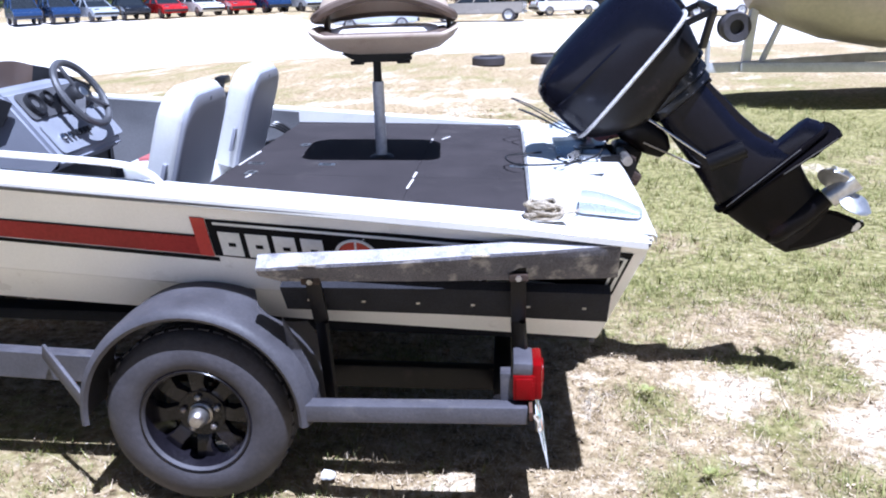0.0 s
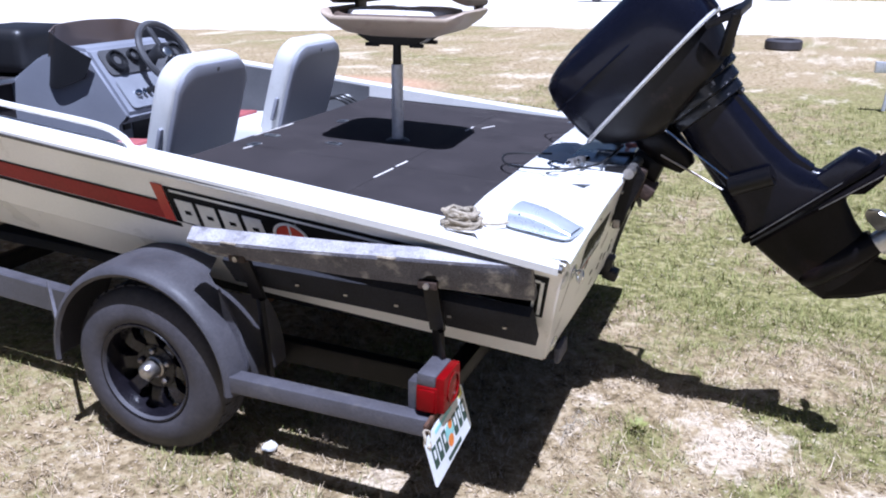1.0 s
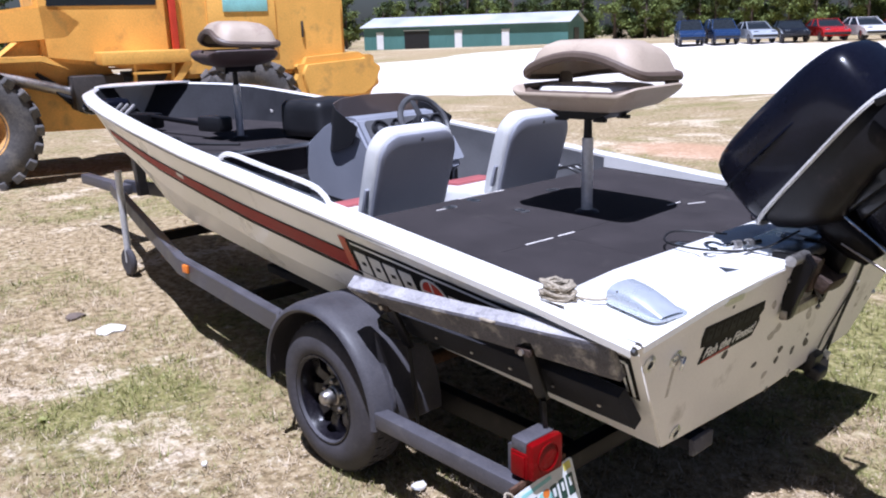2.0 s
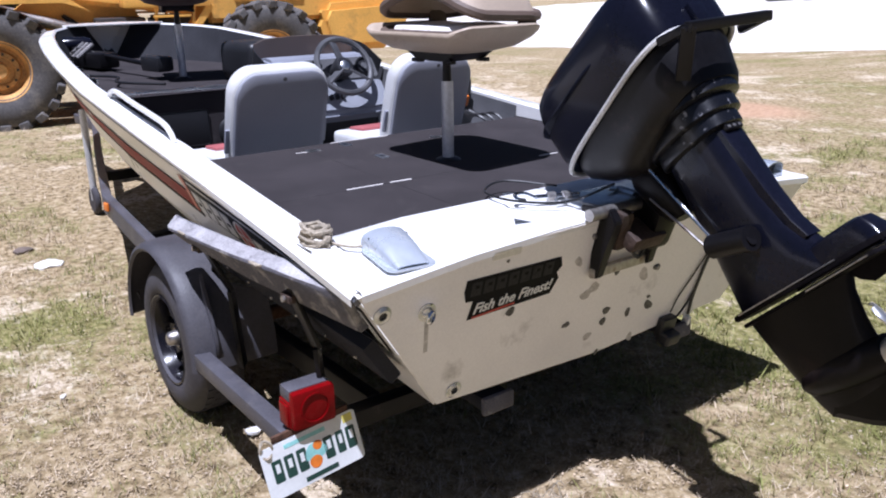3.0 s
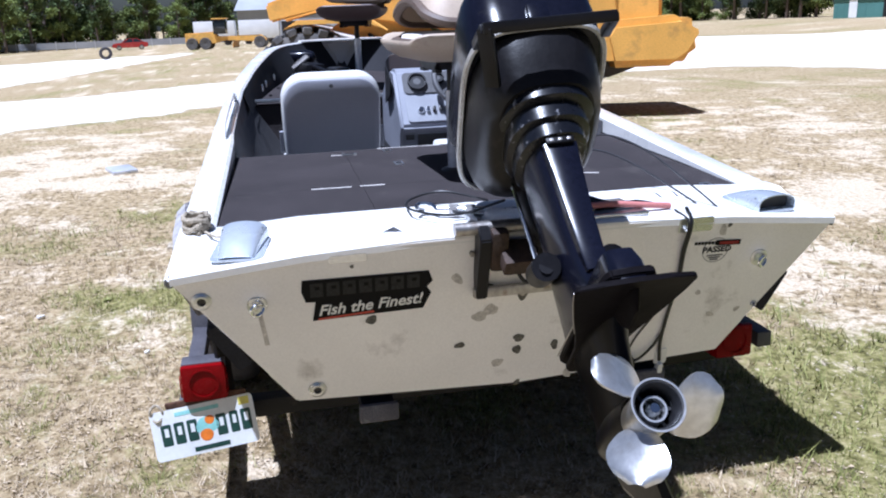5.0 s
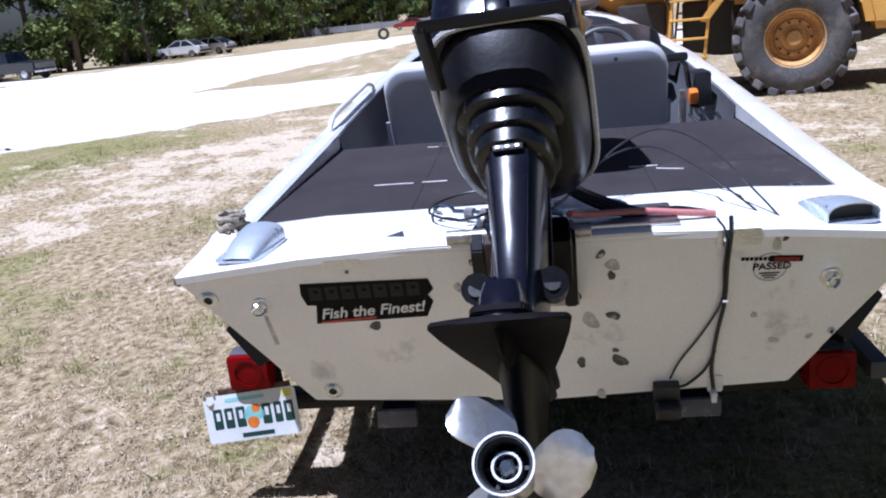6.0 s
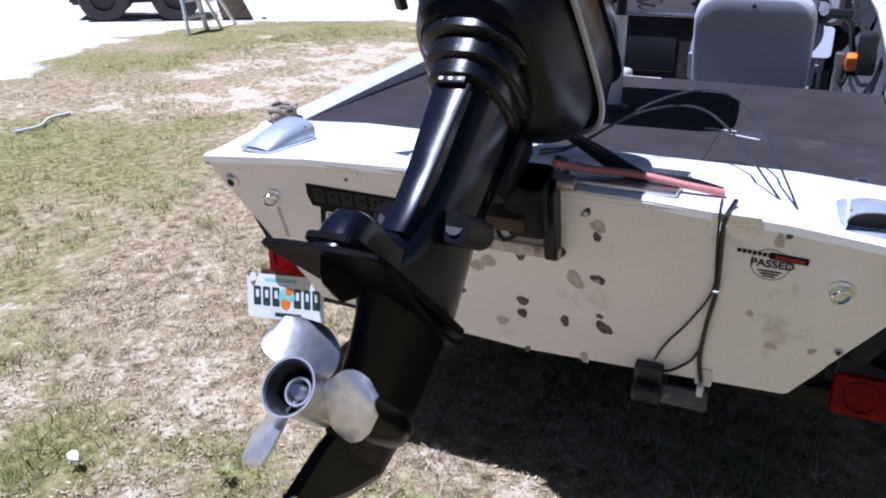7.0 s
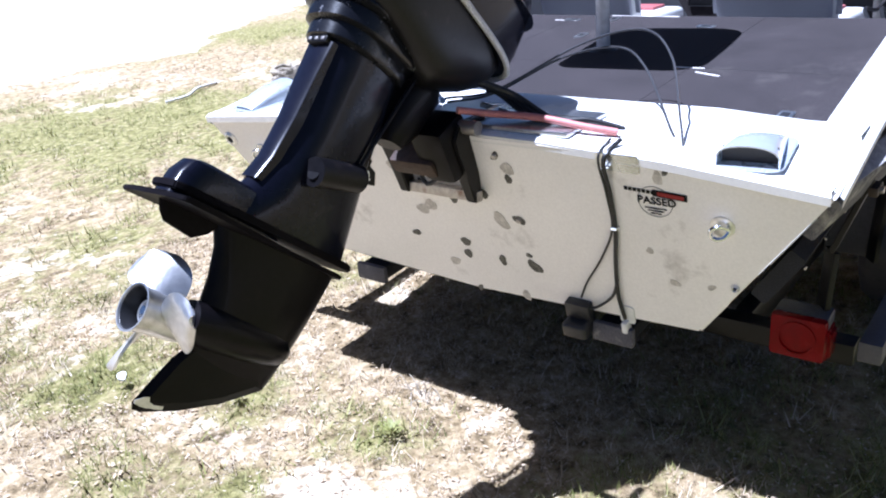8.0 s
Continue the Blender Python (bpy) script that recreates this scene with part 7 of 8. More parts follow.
    part("exhaust_stack", tube(bmesh.new(), [(0.2, 0.3, 2.4), (0.2, 0.3, 3.0)], 0.06, 12), M_DARKSTEEL, ob)
    part("cab_side", prism(bmesh.new(), [(0.85, 1.25), (0.85, 2.75), (0.95, 3.2), (2.3, 3.2), (2.45, 2.4), (2.4, 1.45)], side_axes(), -0.72, 0.72, 0.05), M_LOADER, ob, "yellow operator cab")
    for s in (-1, 1):
        part("cab_window", prism(bmesh.new(), [(1.0, 2.1), (1.0, 3.0), (2.2, 3.0), (2.3, 2.1)], side_axes(s * 0.725), -0.006, 0.006), M_GLASS, ob, "dark cab window")
        part("red_bar", boxed((0.09, 0.05, 0.9), pose(0.82, s * 0.80, 1.95), 0.01), M_REDBRIGHT, ob, "red fire bottle")
    part("cab_roof", boxed((1.65, 1.6, 0.12), pose(1.6, 0, 3.24), 0.04), M_LOADER, ob)
    part("front_frame", prism(bmesh.new(), [(1.5, 0.55), (1.5, 1.15), (2.0, 1.95), (2.3, 1.95), (3.4, 1.1), (3.8, 0.6)], side_axes(), -0.48, 0.48, 0.03), M_LOADER, ob, "yellow front frame")
    for k in range(5):
        part("hydraulic_hose", tube(bmesh.new(), curve([(1.6 + 0.05 * k, 0.5, 1.2), (2.0, 0.62 + 0.03 * k, 1.0 - 0.05 * k), (2.5, 0.55, 1.3)], 6), 0.025, 6), M_CABLE, ob)
    return settle(ob, -10.15, 3.44, -101.1)


loader()


def far_boat():
    """Another boat on its trailer across the grass: upturned hull side, rail frame, jack, small motor."""
    ob = thing("parked_boat", (0, 0, 0), "bare metal boat on a galvanised trailer across the grass", "boat")
    rings = []
    for x, w, z0, z1 in ((-0.95, 0.30, 1.22, 1.75), (-0.55, 0.75, 1.02, 1.75), (0.0, 0.98, 0.82, 1.7), (0.8, 1.06, 0.68, 1.6), (2.5, 1.1, 0.58, 1.5), (5.5, 1.1, 0.58, 1.45)):
        rings.append([(x, -w, z1), (x, -w * 0.97, z0 + 0.45), (x, -w * 0.75, z0 + 0.12), (x, 0, z0), (x, w * 0.75, z0 + 0.12), (x, w * 0.97, z0 + 0.45), (x, w, z1), (x, 0, z1 - 0.1)])
    part("hull", loft(bmesh.new(), rings), M_ALUHULL, ob, "bare aluminium hull", 50)
    for s in (-1, 1):
        part("trailer_beam", span(bmesh.new(), (-1.0, s * 0.06, 0.50), (1.0, s * 0.75, 0.50), (0.06, 0.12), 0.006), M_GALV, ob, "galvanised trailer beam")
        part("trailer_rail", span(bmesh.new(), (1.0, s * 0.75, 0.50), (5.5, s * 0.80, 0.50), (0.06, 0.12), 0.006), M_GALV, ob)
        q = axes((4.2, s * 1.1, 0.30), (1, 0, 0), (0, 0, 1))
        part("trailer_wheel", lathe(bmesh.new(), [(0, -0.08), (0.28, -0.09), (0.30, -0.05), (0.30, 0.05), (0.28, 0.09), (0.17, 0.09), (0, 0.05)], q, 24), M_RUBBER, ob)
    part("tongue", span(bmesh.new(), (-2.1, 0, 0.50), (-0.9, 0, 0.50), (0.08, 0.12), 0.006), M_GALV, ob, "galvanised tongue")
    part("winch_stand", span(bmesh.new(), (-0.92, 0, 0.55), (-0.80, 0, 1.85), (0.10, 0.10), 0.01), M_GALV, ob, "galvanised winch stand")
    part("winch_brace", span(bmesh.new(), (-0.72, 0, 0.55), (-0.35, 0, 1.40), (0.06, 0.06), 0.008), M_GALV, ob)
    part("winch_reel", lathe(bmesh.new(), [(0, -0.09), (0.17, -0.09), (0.17, -0.07), (0.08, -0.06), (0.08, 0.06), (0.17, 0.07), (0.17, 0.09), (0, 0.09)], axes((-1.12, 0, 1.0), (1, 0, 0), (0, 0, 1)), 20), M_BLACKPLASTIC, ob, "black winch reel")
    part("spare_wheel", lathe(bmesh.new(), [(0.09, -0.06), (0.17, -0.07), (0.19, -0.04), (0.19, 0.04), (0.17, 0.07), (0.09, 0.06)], axes((-1.12, -0.10, 1.0), (1, 0, 0), (0, 0, 1)), 28, True), M_RUBBER, ob, "black spare wheel")
    jack = part("jack_post", tube(bmesh.new(), [(-1.45, -0.10, 0.10), (-1.45, -0.10, 0.85)], 0.03, 10), M_GALV, ob, "galvanised jack post")
    part("jack_wheel", lathe(bmesh.new(), [(0, -0.03), (0.10, -0.03), (0.12, 0), (0.10, 0.03), (0, 0.03)], axes((-1.42, -0.10, 0.12), (1, 0, 0), (0, 0, 1)), 18), M_RUBBER, jack)
    part("stand_leg", tube(bmesh.new(), [(-1.95, -0.05, 0.02), (-1.9, 0, 0.52)], 0.022, 8), M_GALV, ob)
    part("stand_foot", tube(bmesh.new(), [(-1.72, 0.2, 0.02), (-1.9, 0.02, 0.45)], 0.018, 8), M_GALV, ob)
    part("red_marker", boxed((0.08, 0.02, 0.05), pose(1.6, -0.82, 0.52), 0.01), M_ORANGE, ob, "small amber marker")
    return settle(ob, 3.55, 8.0, 6)


far_boat()


def skid_steer():
    ob = thing("skid_steer", (0, 0, 0), "dark and yellow skid steer parked with its bucket down", "loader")
    part("chassis", prism(bmesh.new(), [(-1.3, 0.25), (-1.3, 1.15), (-0.2, 1.2), (0.7, 0.75), (0.9, 0.3)], side_axes(), -0.55, 0.55, 0.04), M_DARKSTEEL, ob, "dark chassis")
    part("cab_frame", prism(bmesh.new(), [(-0.7, 1.1), (-0.6, 2.05), (0.25, 2.05), (0.45, 1.0)], side_axes(), -0.45, 0.45, 0.04), M_BLACKPLASTIC, ob, "black cab cage")
    for s in (-1, 1):
        part("cab_post", span(bmesh.new(), (0.3, s * 0.47, 0.95), (0.2, s * 0.47, 2.05), (0.06, 0.06), 0.01), M_SEATDARK, ob)
        part("lift_arm", prism(bmesh.new(), [(-1.25, 1.25), (-1.2, 1.5), (0.3, 1.15), (1.15, 0.50), (1.05, 0.30), (0.2, 0.92)], side_axes(), -0.82 if s > 0 else 0.62, -0.62 if s > 0 else 0.82, 0.02), M_LOADER, ob, "yellow lift arm")
        for ax in (-0.75, 0.35):
            q = axes((ax, s * 0.72, 0.38), (1, 0, 0), (0, 0, 1))
            w = part("wheel", lathe(bmesh.new(), [(0, -0.13), (0.35, -0.14), (0.38, -0.1), (0.38, 0.1), (0.35, 0.14), (0.20, 0.14), (0.18, 0.08), (0, 0.08)], q, 24), M_RUBBER, ob)
    part("bucket", prism(bmesh.new(), [(1.05, 0.05), (0.98, 0.35), (1.08, 0.72), (1.22, 0.78), (1.15, 0.40), (1.22, 0.15), (1.55, 0.06), (1.55, 0.02)], side_axes(), -0.9, 0.9, 0.012), M_BUCKET, ob, "dusty steel bucket")
    for s in (-1, 1):
        part("bucket_cheek", prism(bmesh.new(), [(1.05, 0.05), (0.98, 0.35), (1.08, 0.72), (1.22, 0.78), (1.34, 0.45), (1.55, 0.05)], side_axes(s * 0.9), -0.015, 0.015), M_BUCKET, ob)
        part("fork_frame", boxed((0.07, 0.07, 0.85), pose(1.25 - 0.05 * s, s * 0.14 - 0.5, 1.15, 0, 4 * s), 0.01), M_SEATDARK, ob, "upright steel bar")
    part("fork_link", boxed((0.06, 0.50, 0.06), pose(1.25, -0.5, 1.50), 0.01), M_SEATDARK, ob)
    return settle(ob, -9.54, -10.0, 130)


skid_steer()


def step_ladder():
    """An open step ladder leaning back against the machine behind it."""
    ob = thing("step_ladder", (-8.3, -7.8, lie(-8.3, -7.8)), "white aluminium step ladder leaning open on the grass", "ladder")
    a, b, c = Vector((-7.62, -7.66, -0.03)), Vector((-8.32, -7.92, -0.04)), Vector((-9.2, -8.08, -0.05))
    d = c + (a - b) * 0.9
    w = (a - b).normalized()
    tr = Vector((-8.2, -8.18, 1.32))
    tl = tr + w * 0.36
    for foot, head in ((a, tl), (b, tr)):
        part("front_rail", span(bmesh.new(), foot, head, (0.035, 0.075), 0.006), M_LADDER, ob)
    for foot, head in ((d, tl), (c, tr)):
        part("rear_rail", span(bmesh.new(), foot, head, (0.028, 0.045), 0.005), M_LADDER, ob)
    for k in range(5):
        f = (k + 1) / 6
        part("step", span(bmesh.new(), a.lerp(tl, f), b.lerp(tr, f), (0.09, 0.03), 0.006), M_LADDER, ob)
    for f in (0.3, 0.62):
        part("rear_brace", span(bmesh.new(), d.lerp(tl, f), c.lerp(tr, f), (0.02, 0.03), 0.004), M_LADDER, ob)
    for p, q, h in ((a, d, tl), (b, c, tr)):
        part("spreader", span(bmesh.new(), p.lerp(h, 0.42), q.lerp(h, 0.42), (0.012, 0.025)), M_LADDER, ob)
    part("ladder_top", span(bmesh.new(), tr - w * 0.03, tl + w * 0.03, (0.16, 0.05), 0.012), M_LADDER, ob)
    return ob


step_ladder()


def scrap_tyre(x, y, lying, r=0.31, turn=0.0):
    prof = [(r * 0.55, -0.10), (r * 0.9, -0.105), (r, -0.07), (r, 0.07), (r * 0.9, 0.105), (r * 0.55, 0.10)]
    q = pose(0, 0, 0.105) if lying else axes((0, 0, r), (1, 0, 0), (0, 0, 1))
    ob = part("scrap_tyre", lathe(bmesh.new(), prof, q, 28, True), M_RUBBER, None, "old black tyre lying on the ground", category="tyre", group="scrap tyres")
    return settle(ob, x, y, turn)


scrap_tyre(-0.78, 15.5, True, 0.36)
scrap_tyre(0.5, 15.8, True, 0.36)
scrap_tyre(-63.5, -11.6, False, 0.45, -70)


def shed(name, label, x0, y0, x1, y1, width, eave, ridge, wall, roof, doors, dz=0.0):
    """A long metal shed from one corner to another: ribbed walls, pitched roof, doors and a gable opening."""
    ob = thing(name, (0, 0, 0), label, "building")
    length = math.hypot(x1 - x0, y1 - y0)
    w = part("wall", prism(bmesh.new(), [(0, 0), (0, width), (length, width), (length, 0)], Matrix(), -1.0, eave), wall, ob, "metal clad wall")
    bm = bmesh.new()
    loft(bm, [[(x, 0, eave), (x, width / 2, ridge - 0.05), (x, width, eave)] for x in (0, length)])
    part("gable", bm, wall, ob)
    bm = bmesh.new()
    loft(bm, [[(x, -0.4, eave - 0.14), (x, width / 2, ridge), (x, width + 0.4, eave - 0.14), (x, width + 0.4, eave - 0.06), (x, width / 2, ridge + 0.1), (x, -0.4, eave - 0.06)] for x in (-0.4, length + 0.4)])
    part("roof", bm, roof, ob, "pale metal roof")
    for px, pw, ph, mat, words in doors:
        d = part("door", boxed((pw, 0.08, ph), pose(px, -0.03, ph / 2 - 0.1)), mat, ob, words)
        part("door_frame", boxed((pw + 0.2, 0.05, 0.10), pose(px, -0.05, ph)), M_WHITEPAINT, d)
    part("gable_opening", boxed((0.08, width * 0.30, eave * 0.72), pose(length + 0.02, width * 0.5, eave * 0.36)), M_BLACKPLASTIC, ob, "dark open doorway")
    for k in range(int(length / 0.9)):
        part("wall_rib", boxed((0.10, 0.04, eave + 0.6), pose(0.45 + 0.9 * k, -0.012, eave / 2 - 0.35)), wall, w)
    for k in range(int(width / 0.9)):
        part("wall_rib", boxed((0.04, 0.10, eave + 0.4), pose(length + 0.01, 0.45 + 0.9 * k, eave / 2 - 0.2)), wall, w)
    ob.matrix_basis = pose(x0, y0, lie((x0 + x1) / 2, (y0 + y1) / 2) + dz, 0, 0, math.degrees(math.atan2(y1 - y0, x1 - x0)))
    return ob


shed("green_shed", "long green metal shed with a pale roof and white doors", -92.5, 69.0, -66.2, 80.3, 7.5, 2.9, 4.0, M_SHEDGREEN, M_SHEDROOF, [(2.5, 1.0, 2.1, M_WHITEPAINT, "white door"), (8, 3.6, 2.3, M_BLACKPLASTIC, "dark roll-up opening"), (14, 1.0, 2.1, M_WHITEPAINT, "white door"), (20.5, 1.0, 2.1, M_WHITEPAINT, "white door")])
shed("grey_shed", "grey metal shed behind two white box trailers", -150, -4, -146, 13, 14, 5.0, 8.5, M_SHEDGREY, M_SHEDGREY, [(9, 3, 3, M_BLACKPLASTIC, "dark doorway")])
for k, (x, y) in enumerate(((-121, -6.5), (-121, -0.5))):
    t = thing("box_trailer", (0, 0, 0), "white box trailer parked before a grey shed", "trailer", "box trailers")
    part("box", boxed((5.5, 2.4, 2.5), pose(0, 0, 2.0), 0.06), M_WHITEPAINT, t, "white box body")
    part("underframe", boxed((5.6, 2.0, 0.25), pose(0, 0, 0.65), 0.03), M_DARKSTEEL, t)
    for s in (-1, 1):
        for ax in (-1.6, 1.6):
            part("wheel", lathe(bmesh.new(), [(0, -0.12), (0.40, -0.12), (0.42, 0), (0.40, 0.12), (0, 0.12)], axes((ax, s * 0.95, 0.42), (1, 0, 0), (0, 0, 1)), 18), M_RUBBER, t)
    settle(t, x, y, 85)
def grader():
    """A long yellow road machine far across the track."""
    ob = thing("road_grader", (0, 0, 0), "yellow road grader parked far across the track", "grader")
    part("main_frame", prism(bmesh.new(), [(-4.3, 0.7), (-4.3, 1.7), (-1.2, 1.8), (-0.9, 1.25), (3.6, 1.35), (4.2, 0.9), (4.0, 0.6), (0.0, 0.95), (-1.2, 0.6)], side_axes(), -0.45, 0.45, 0.05), M_LOADER, ob, "yellow main frame")
    part("cab", boxed((1.3, 1.3, 1.5), pose(-0.6, 0, 2.3), 0.06), M_GLASS, ob, "dark glazed cab")
    part("cab_roof", boxed((1.5, 1.5, 0.12), pose(-0.6, 0, 3.1), 0.04), M_LOADER, ob)
    part("blade", prism(bmesh.new(), [(0.9, 0.1), (0.8, 0.45), (1.0, 0.8), (1.05, 0.78), (0.9, 0.45), (0.98, 0.1)], side_axes(), -1.6, 1.6, 0.01), M_LOADERRIM, ob, "worn blade")
    for ax in (-3.5, -2.1, 3.6):
        for s in (-1, 1):
            part("wheel", lathe(bmesh.new(), [(0, -0.15), (0.58, -0.17), (0.62, -0.1), (0.62, 0.1), (0.58, 0.17), (0.32, 0.16), (0, 0.1)], axes((ax, s * 0.85, 0.62), (1, 0, 0), (0, 0, 1)), 24), M_BIGTYRE, ob)
    return settle(ob, -92, -4.0, 80)


grader()
fence = thing("wire_fence", (0, 0, 0), "low grey wire fence by the far trees", "fence")
for k in range(14):
    part("fence_post", boxed((0.10, 0.10, 1.4), pose(0, 2.6 * k, 0.6)), M_GALV, fence)
    part("fence_panel", boxed((0.03, 2.5, 0.9), pose(0, 2.6 * k + 1.3, 0.65)), M_SHEDGREY, fence)
settle(fence, -128, -42, 4)


def tree_model(name, height, spread, leaf, seed, crown_from, leaves, label):
    """A tapered trunk with limbs and a crown of leaf clumps with gaps."""
    rng = random.Random(seed)
    tree = thing(name, (0, 0, 0), label, "tree", "trees round the yard")
    bm = bmesh.new()
    lean = rng.uniform(-0.3, 0.3)
    tube(bm, curve([(0, 0, -0.4), (0.1 * lean, 0, height * 0.3), (lean, 0.1, height * 0.6), (lean * 1.3, 0.2, height * 0.93)], 3), [0.24 * (1 - 0.085 * i) for i in range(10)], 7)
    tips = []
    for k in range(11):
        h = height * (crown_from + (0.95 - crown_from) * (k + rng.random()) / 11)
        a = rng.uniform(0, 6.28)
        q = 1 - abs((h / height - crown_from) / (1 - crown_from) - 0.35)
        reach = spread * (0.45 + 0.6 * q) * rng.uniform(0.7, 1.1)
        tip = Vector((reach * math.cos(a), reach * math.sin(a), h + rng.uniform(0.1, 0.9)))
        tube(bm, [(lean * h / height, 0.1, h * 0.9), tip * 0.5 + Vector((0, 0, h * 0.46)), tip], [0.07, 0.045, 0.015], 5)
        tips += [tip, tip * 0.6 + Vector((0, 0, 0.4 * h))]
    tips.append(Vector((lean, 0.2, height)))
    part("trunk", bm, M_BARK, tree)
    verts, faces = [], []
    for k in range(leaves):
        c = rng.choice(tips)
        p = c + Vector((rng.gauss(0, 0.42), rng.gauss(0, 0.42), rng.gauss(0, 0.34))) * (0.55 + 0.10 * spread)
        s = rng.uniform(0.09, 0.22)
        n = Vector((rng.gauss(0, 1), rng.gauss(0, 1), rng.gauss(0.5, 1))).normalized()
        x = n.orthogonal().normalized()
        y = n.cross(x)
        i = len(verts)
        verts += [p + x * s, p + y * s * 0.6, p - x * s, p - y * s * 0.6]
        faces.append((i, i + 1, i + 2, i + 3))
    data = bpy.data.meshes.new("crown")
    data.from_pydata([tuple(v) for v in verts], [], faces)
    data.materials.append(leaf)
    crown = tagged(new("crown", data), "mixed green leafy crown", kind="stuff")
    crown.parent = tree
    return tree


MODELS = [tree_model("oak_tree", 7.5, 2.6, M_LEAF, 11, 0.22, 3600, "leafy green tree at the edge of the yard"), tree_model("oak_tree", 6.0, 2.4, M_LEAF, 12, 0.15, 3200, "leafy green tree at the edge of the yard"), tree_model("pine_tree", 10.5, 2.0, M_PINE, 13, 0.35, 3400, "tall dark green tree at the edge of the yard"), tree_model("bush", 3.0, 2.0, M_LEAF, 14, 0.05, 2600, "bushy green undergrowth at the edge of the yard"), tree_model("pine_tree", 8.5, 2.3, M_PINE, 15, 0.2, 3600, "tall dark green tree at the edge of the yard"), tree_model("bush", 3.4, 2.2, M_PINE, 16, 0.04, 2600, "dark green undergrowth at the edge of the yard")]
rng = random.Random(77)
used = set()


def plant(k, x, y, size=1.0):
    m = pose(x, y, lie(x, y) - 0.15, 0, 0, rng.uniform(0, 360))
    if k not in used:
        used.add(k)
        MODELS[k].matrix_basis = m @ Matrix.Diagonal((size, size, size, 1))
    else:
        MODELS[k].scale = (size, size, size)
        copy_thing(MODELS[k], m)


EDGE = [(-45, -75), (-52, -52), (-57, -40), (-66, -36), (-84, -45), (-100, -46), (-118, -46), (-134, -40), (-150, -28), (-165, -8), (-165, 30), (-140, 70), (-112, 110), (-75, 128), (-40, 120), (0, 110), (40, 100)]
for (xa, ya), (xb, yb) in zip(EDGE, EDGE[1:]):
    d = math.hypot(xb - xa, yb - ya)
    for i in range(int(d / 3.3)):
        f = (i + rng.random()) / max(1, int(d / 3.3))
        nx, ny = -(yb - ya) / d, (xb - xa) / d
        for row in range(2):
            off = rng.uniform(0, 3) + 5.0 * row
            x, y = xa + (xb - xa) * f + nx * -off * -1 * (-1), ya + (yb - ya) * f + ny * -off * -1 * (-1)
            plant(rng.choice([0, 1, 2, 4, 0, 1]), x, y, rng.uniform(0.8, 1.25))
        for q in range(1):
            plant(rng.choice([3, 5]), xa + (xb - xa) * f - nx * (3.5 + q) + rng.uniform(-1, 1), ya + (yb - ya) * f - ny * (3.5 + q) + rng.uniform(-1, 1), rng.uniform(0.7, 1.3))
        if i % 2 == 0:
            plant(3, xa + (xb - xa) * f - nx * 2.2, ya + (yb - ya) * f - ny * 2.2, rng.uniform(0.7, 1.2))

# ---- grass ----
def blade_material(name, stops):
    m = bpy.data.materials.new(name)
    m.use_nodes = True
    n, l = m.node_tree.nodes, m.node_tree.links
    b = n["Principled BSDF"]
    geo, ramp = n.new("ShaderNodeNewGeometry"), n.new("ShaderNodeValToRGB")
    e = ramp.color_ramp.elements
    while len(e) < len(stops):
        e.new(0.5)
    for k, rgb in enumerate(stops):
        e[k].position, e[k].color = k / (len(stops) - 1), (*rgb, 1)
    l.new(geo.outputs["Random Per Island"], ramp.inputs["Fac"])
    l.new(ramp.outputs["Color"], b.inputs["Base Color"])
    b.inputs["Roughness"].default_value, b.inputs["Specular IOR Level"].default_value = 0.7, 0.25
    return m


def grass(name, label, material, living, seed, share):
    """Tufts of short bent blades where the turf is thick, thicker round the boat's stern."""
    rng = np.random.default_rng(seed)
    tufts = []
    for x0, x1, y0, y1, count, size in ((-1.4, 1.8, -2.2, 1.3, 6200, 1.0), (-5.0, -1.4, -2.8, -0.6, 2200, 1.1), (-9.5, 2.5, -6.5, 6.5, 7000, 1.5), (-2.5, 3.6, 1.0, 8.0, 3200, 1.6)):
        k = int(count * share)
        x, y = rng.uniform(x0, x1, k), rng.uniform(y0, y1, k)
        alive = greenness(x, y) + rng.uniform(-0.25, 0.25, k)
        keep = (bareness(x, y) + rng.uniform(-0.25, 0.25, k) < 0.42) & ((alive > 0.30) == living) & (sandy(x, y) < 0.4)
        tufts.append(np.column_stack([x, y, size * rng.uniform(0.6, 1.25, k), ground_z(x, y)])[keep])
    t = np.concatenate(tufts)
    each = 11
    k = len(t) * each
    q = np.repeat(t, each, 0)
    size = q[:, 2]
    px, py = q[:, 0] + rng.normal(0, 0.020, k) * size, q[:, 1] + rng.normal(0, 0.020, k) * size
    tall = rng.uniform(0.012, 0.042 if living else 0.028, k) * size
    a = rng.uniform(0, 2 * np.pi, k)
    lean = rng.uniform(0.3, 1.6 if living else 2.4, k) * tall
    w = rng.uniform(0.0011, 0.0024, k) * size
    c, s = np.cos(a), np.sin(a)
    z = q[:, 3] - 0.006
    p0 = np.column_stack([px - s * w, py + c * w, z])
    p1 = np.column_stack([px + s * w, py - c * w, z])
    p2 = np.column_stack([px + c * lean, py + s * lean, z + tall + 0.006])
    data = bpy.data.meshes.new(name)
    data.from_pydata(np.stack([p0, p1, p2], 1).reshape(-1, 3).tolist(), [], np.arange(3 * k).reshape(-1, 3).tolist())
    data.materials.append(material)
    return tagged(new(name, data), label, "grass", kind="stuff")


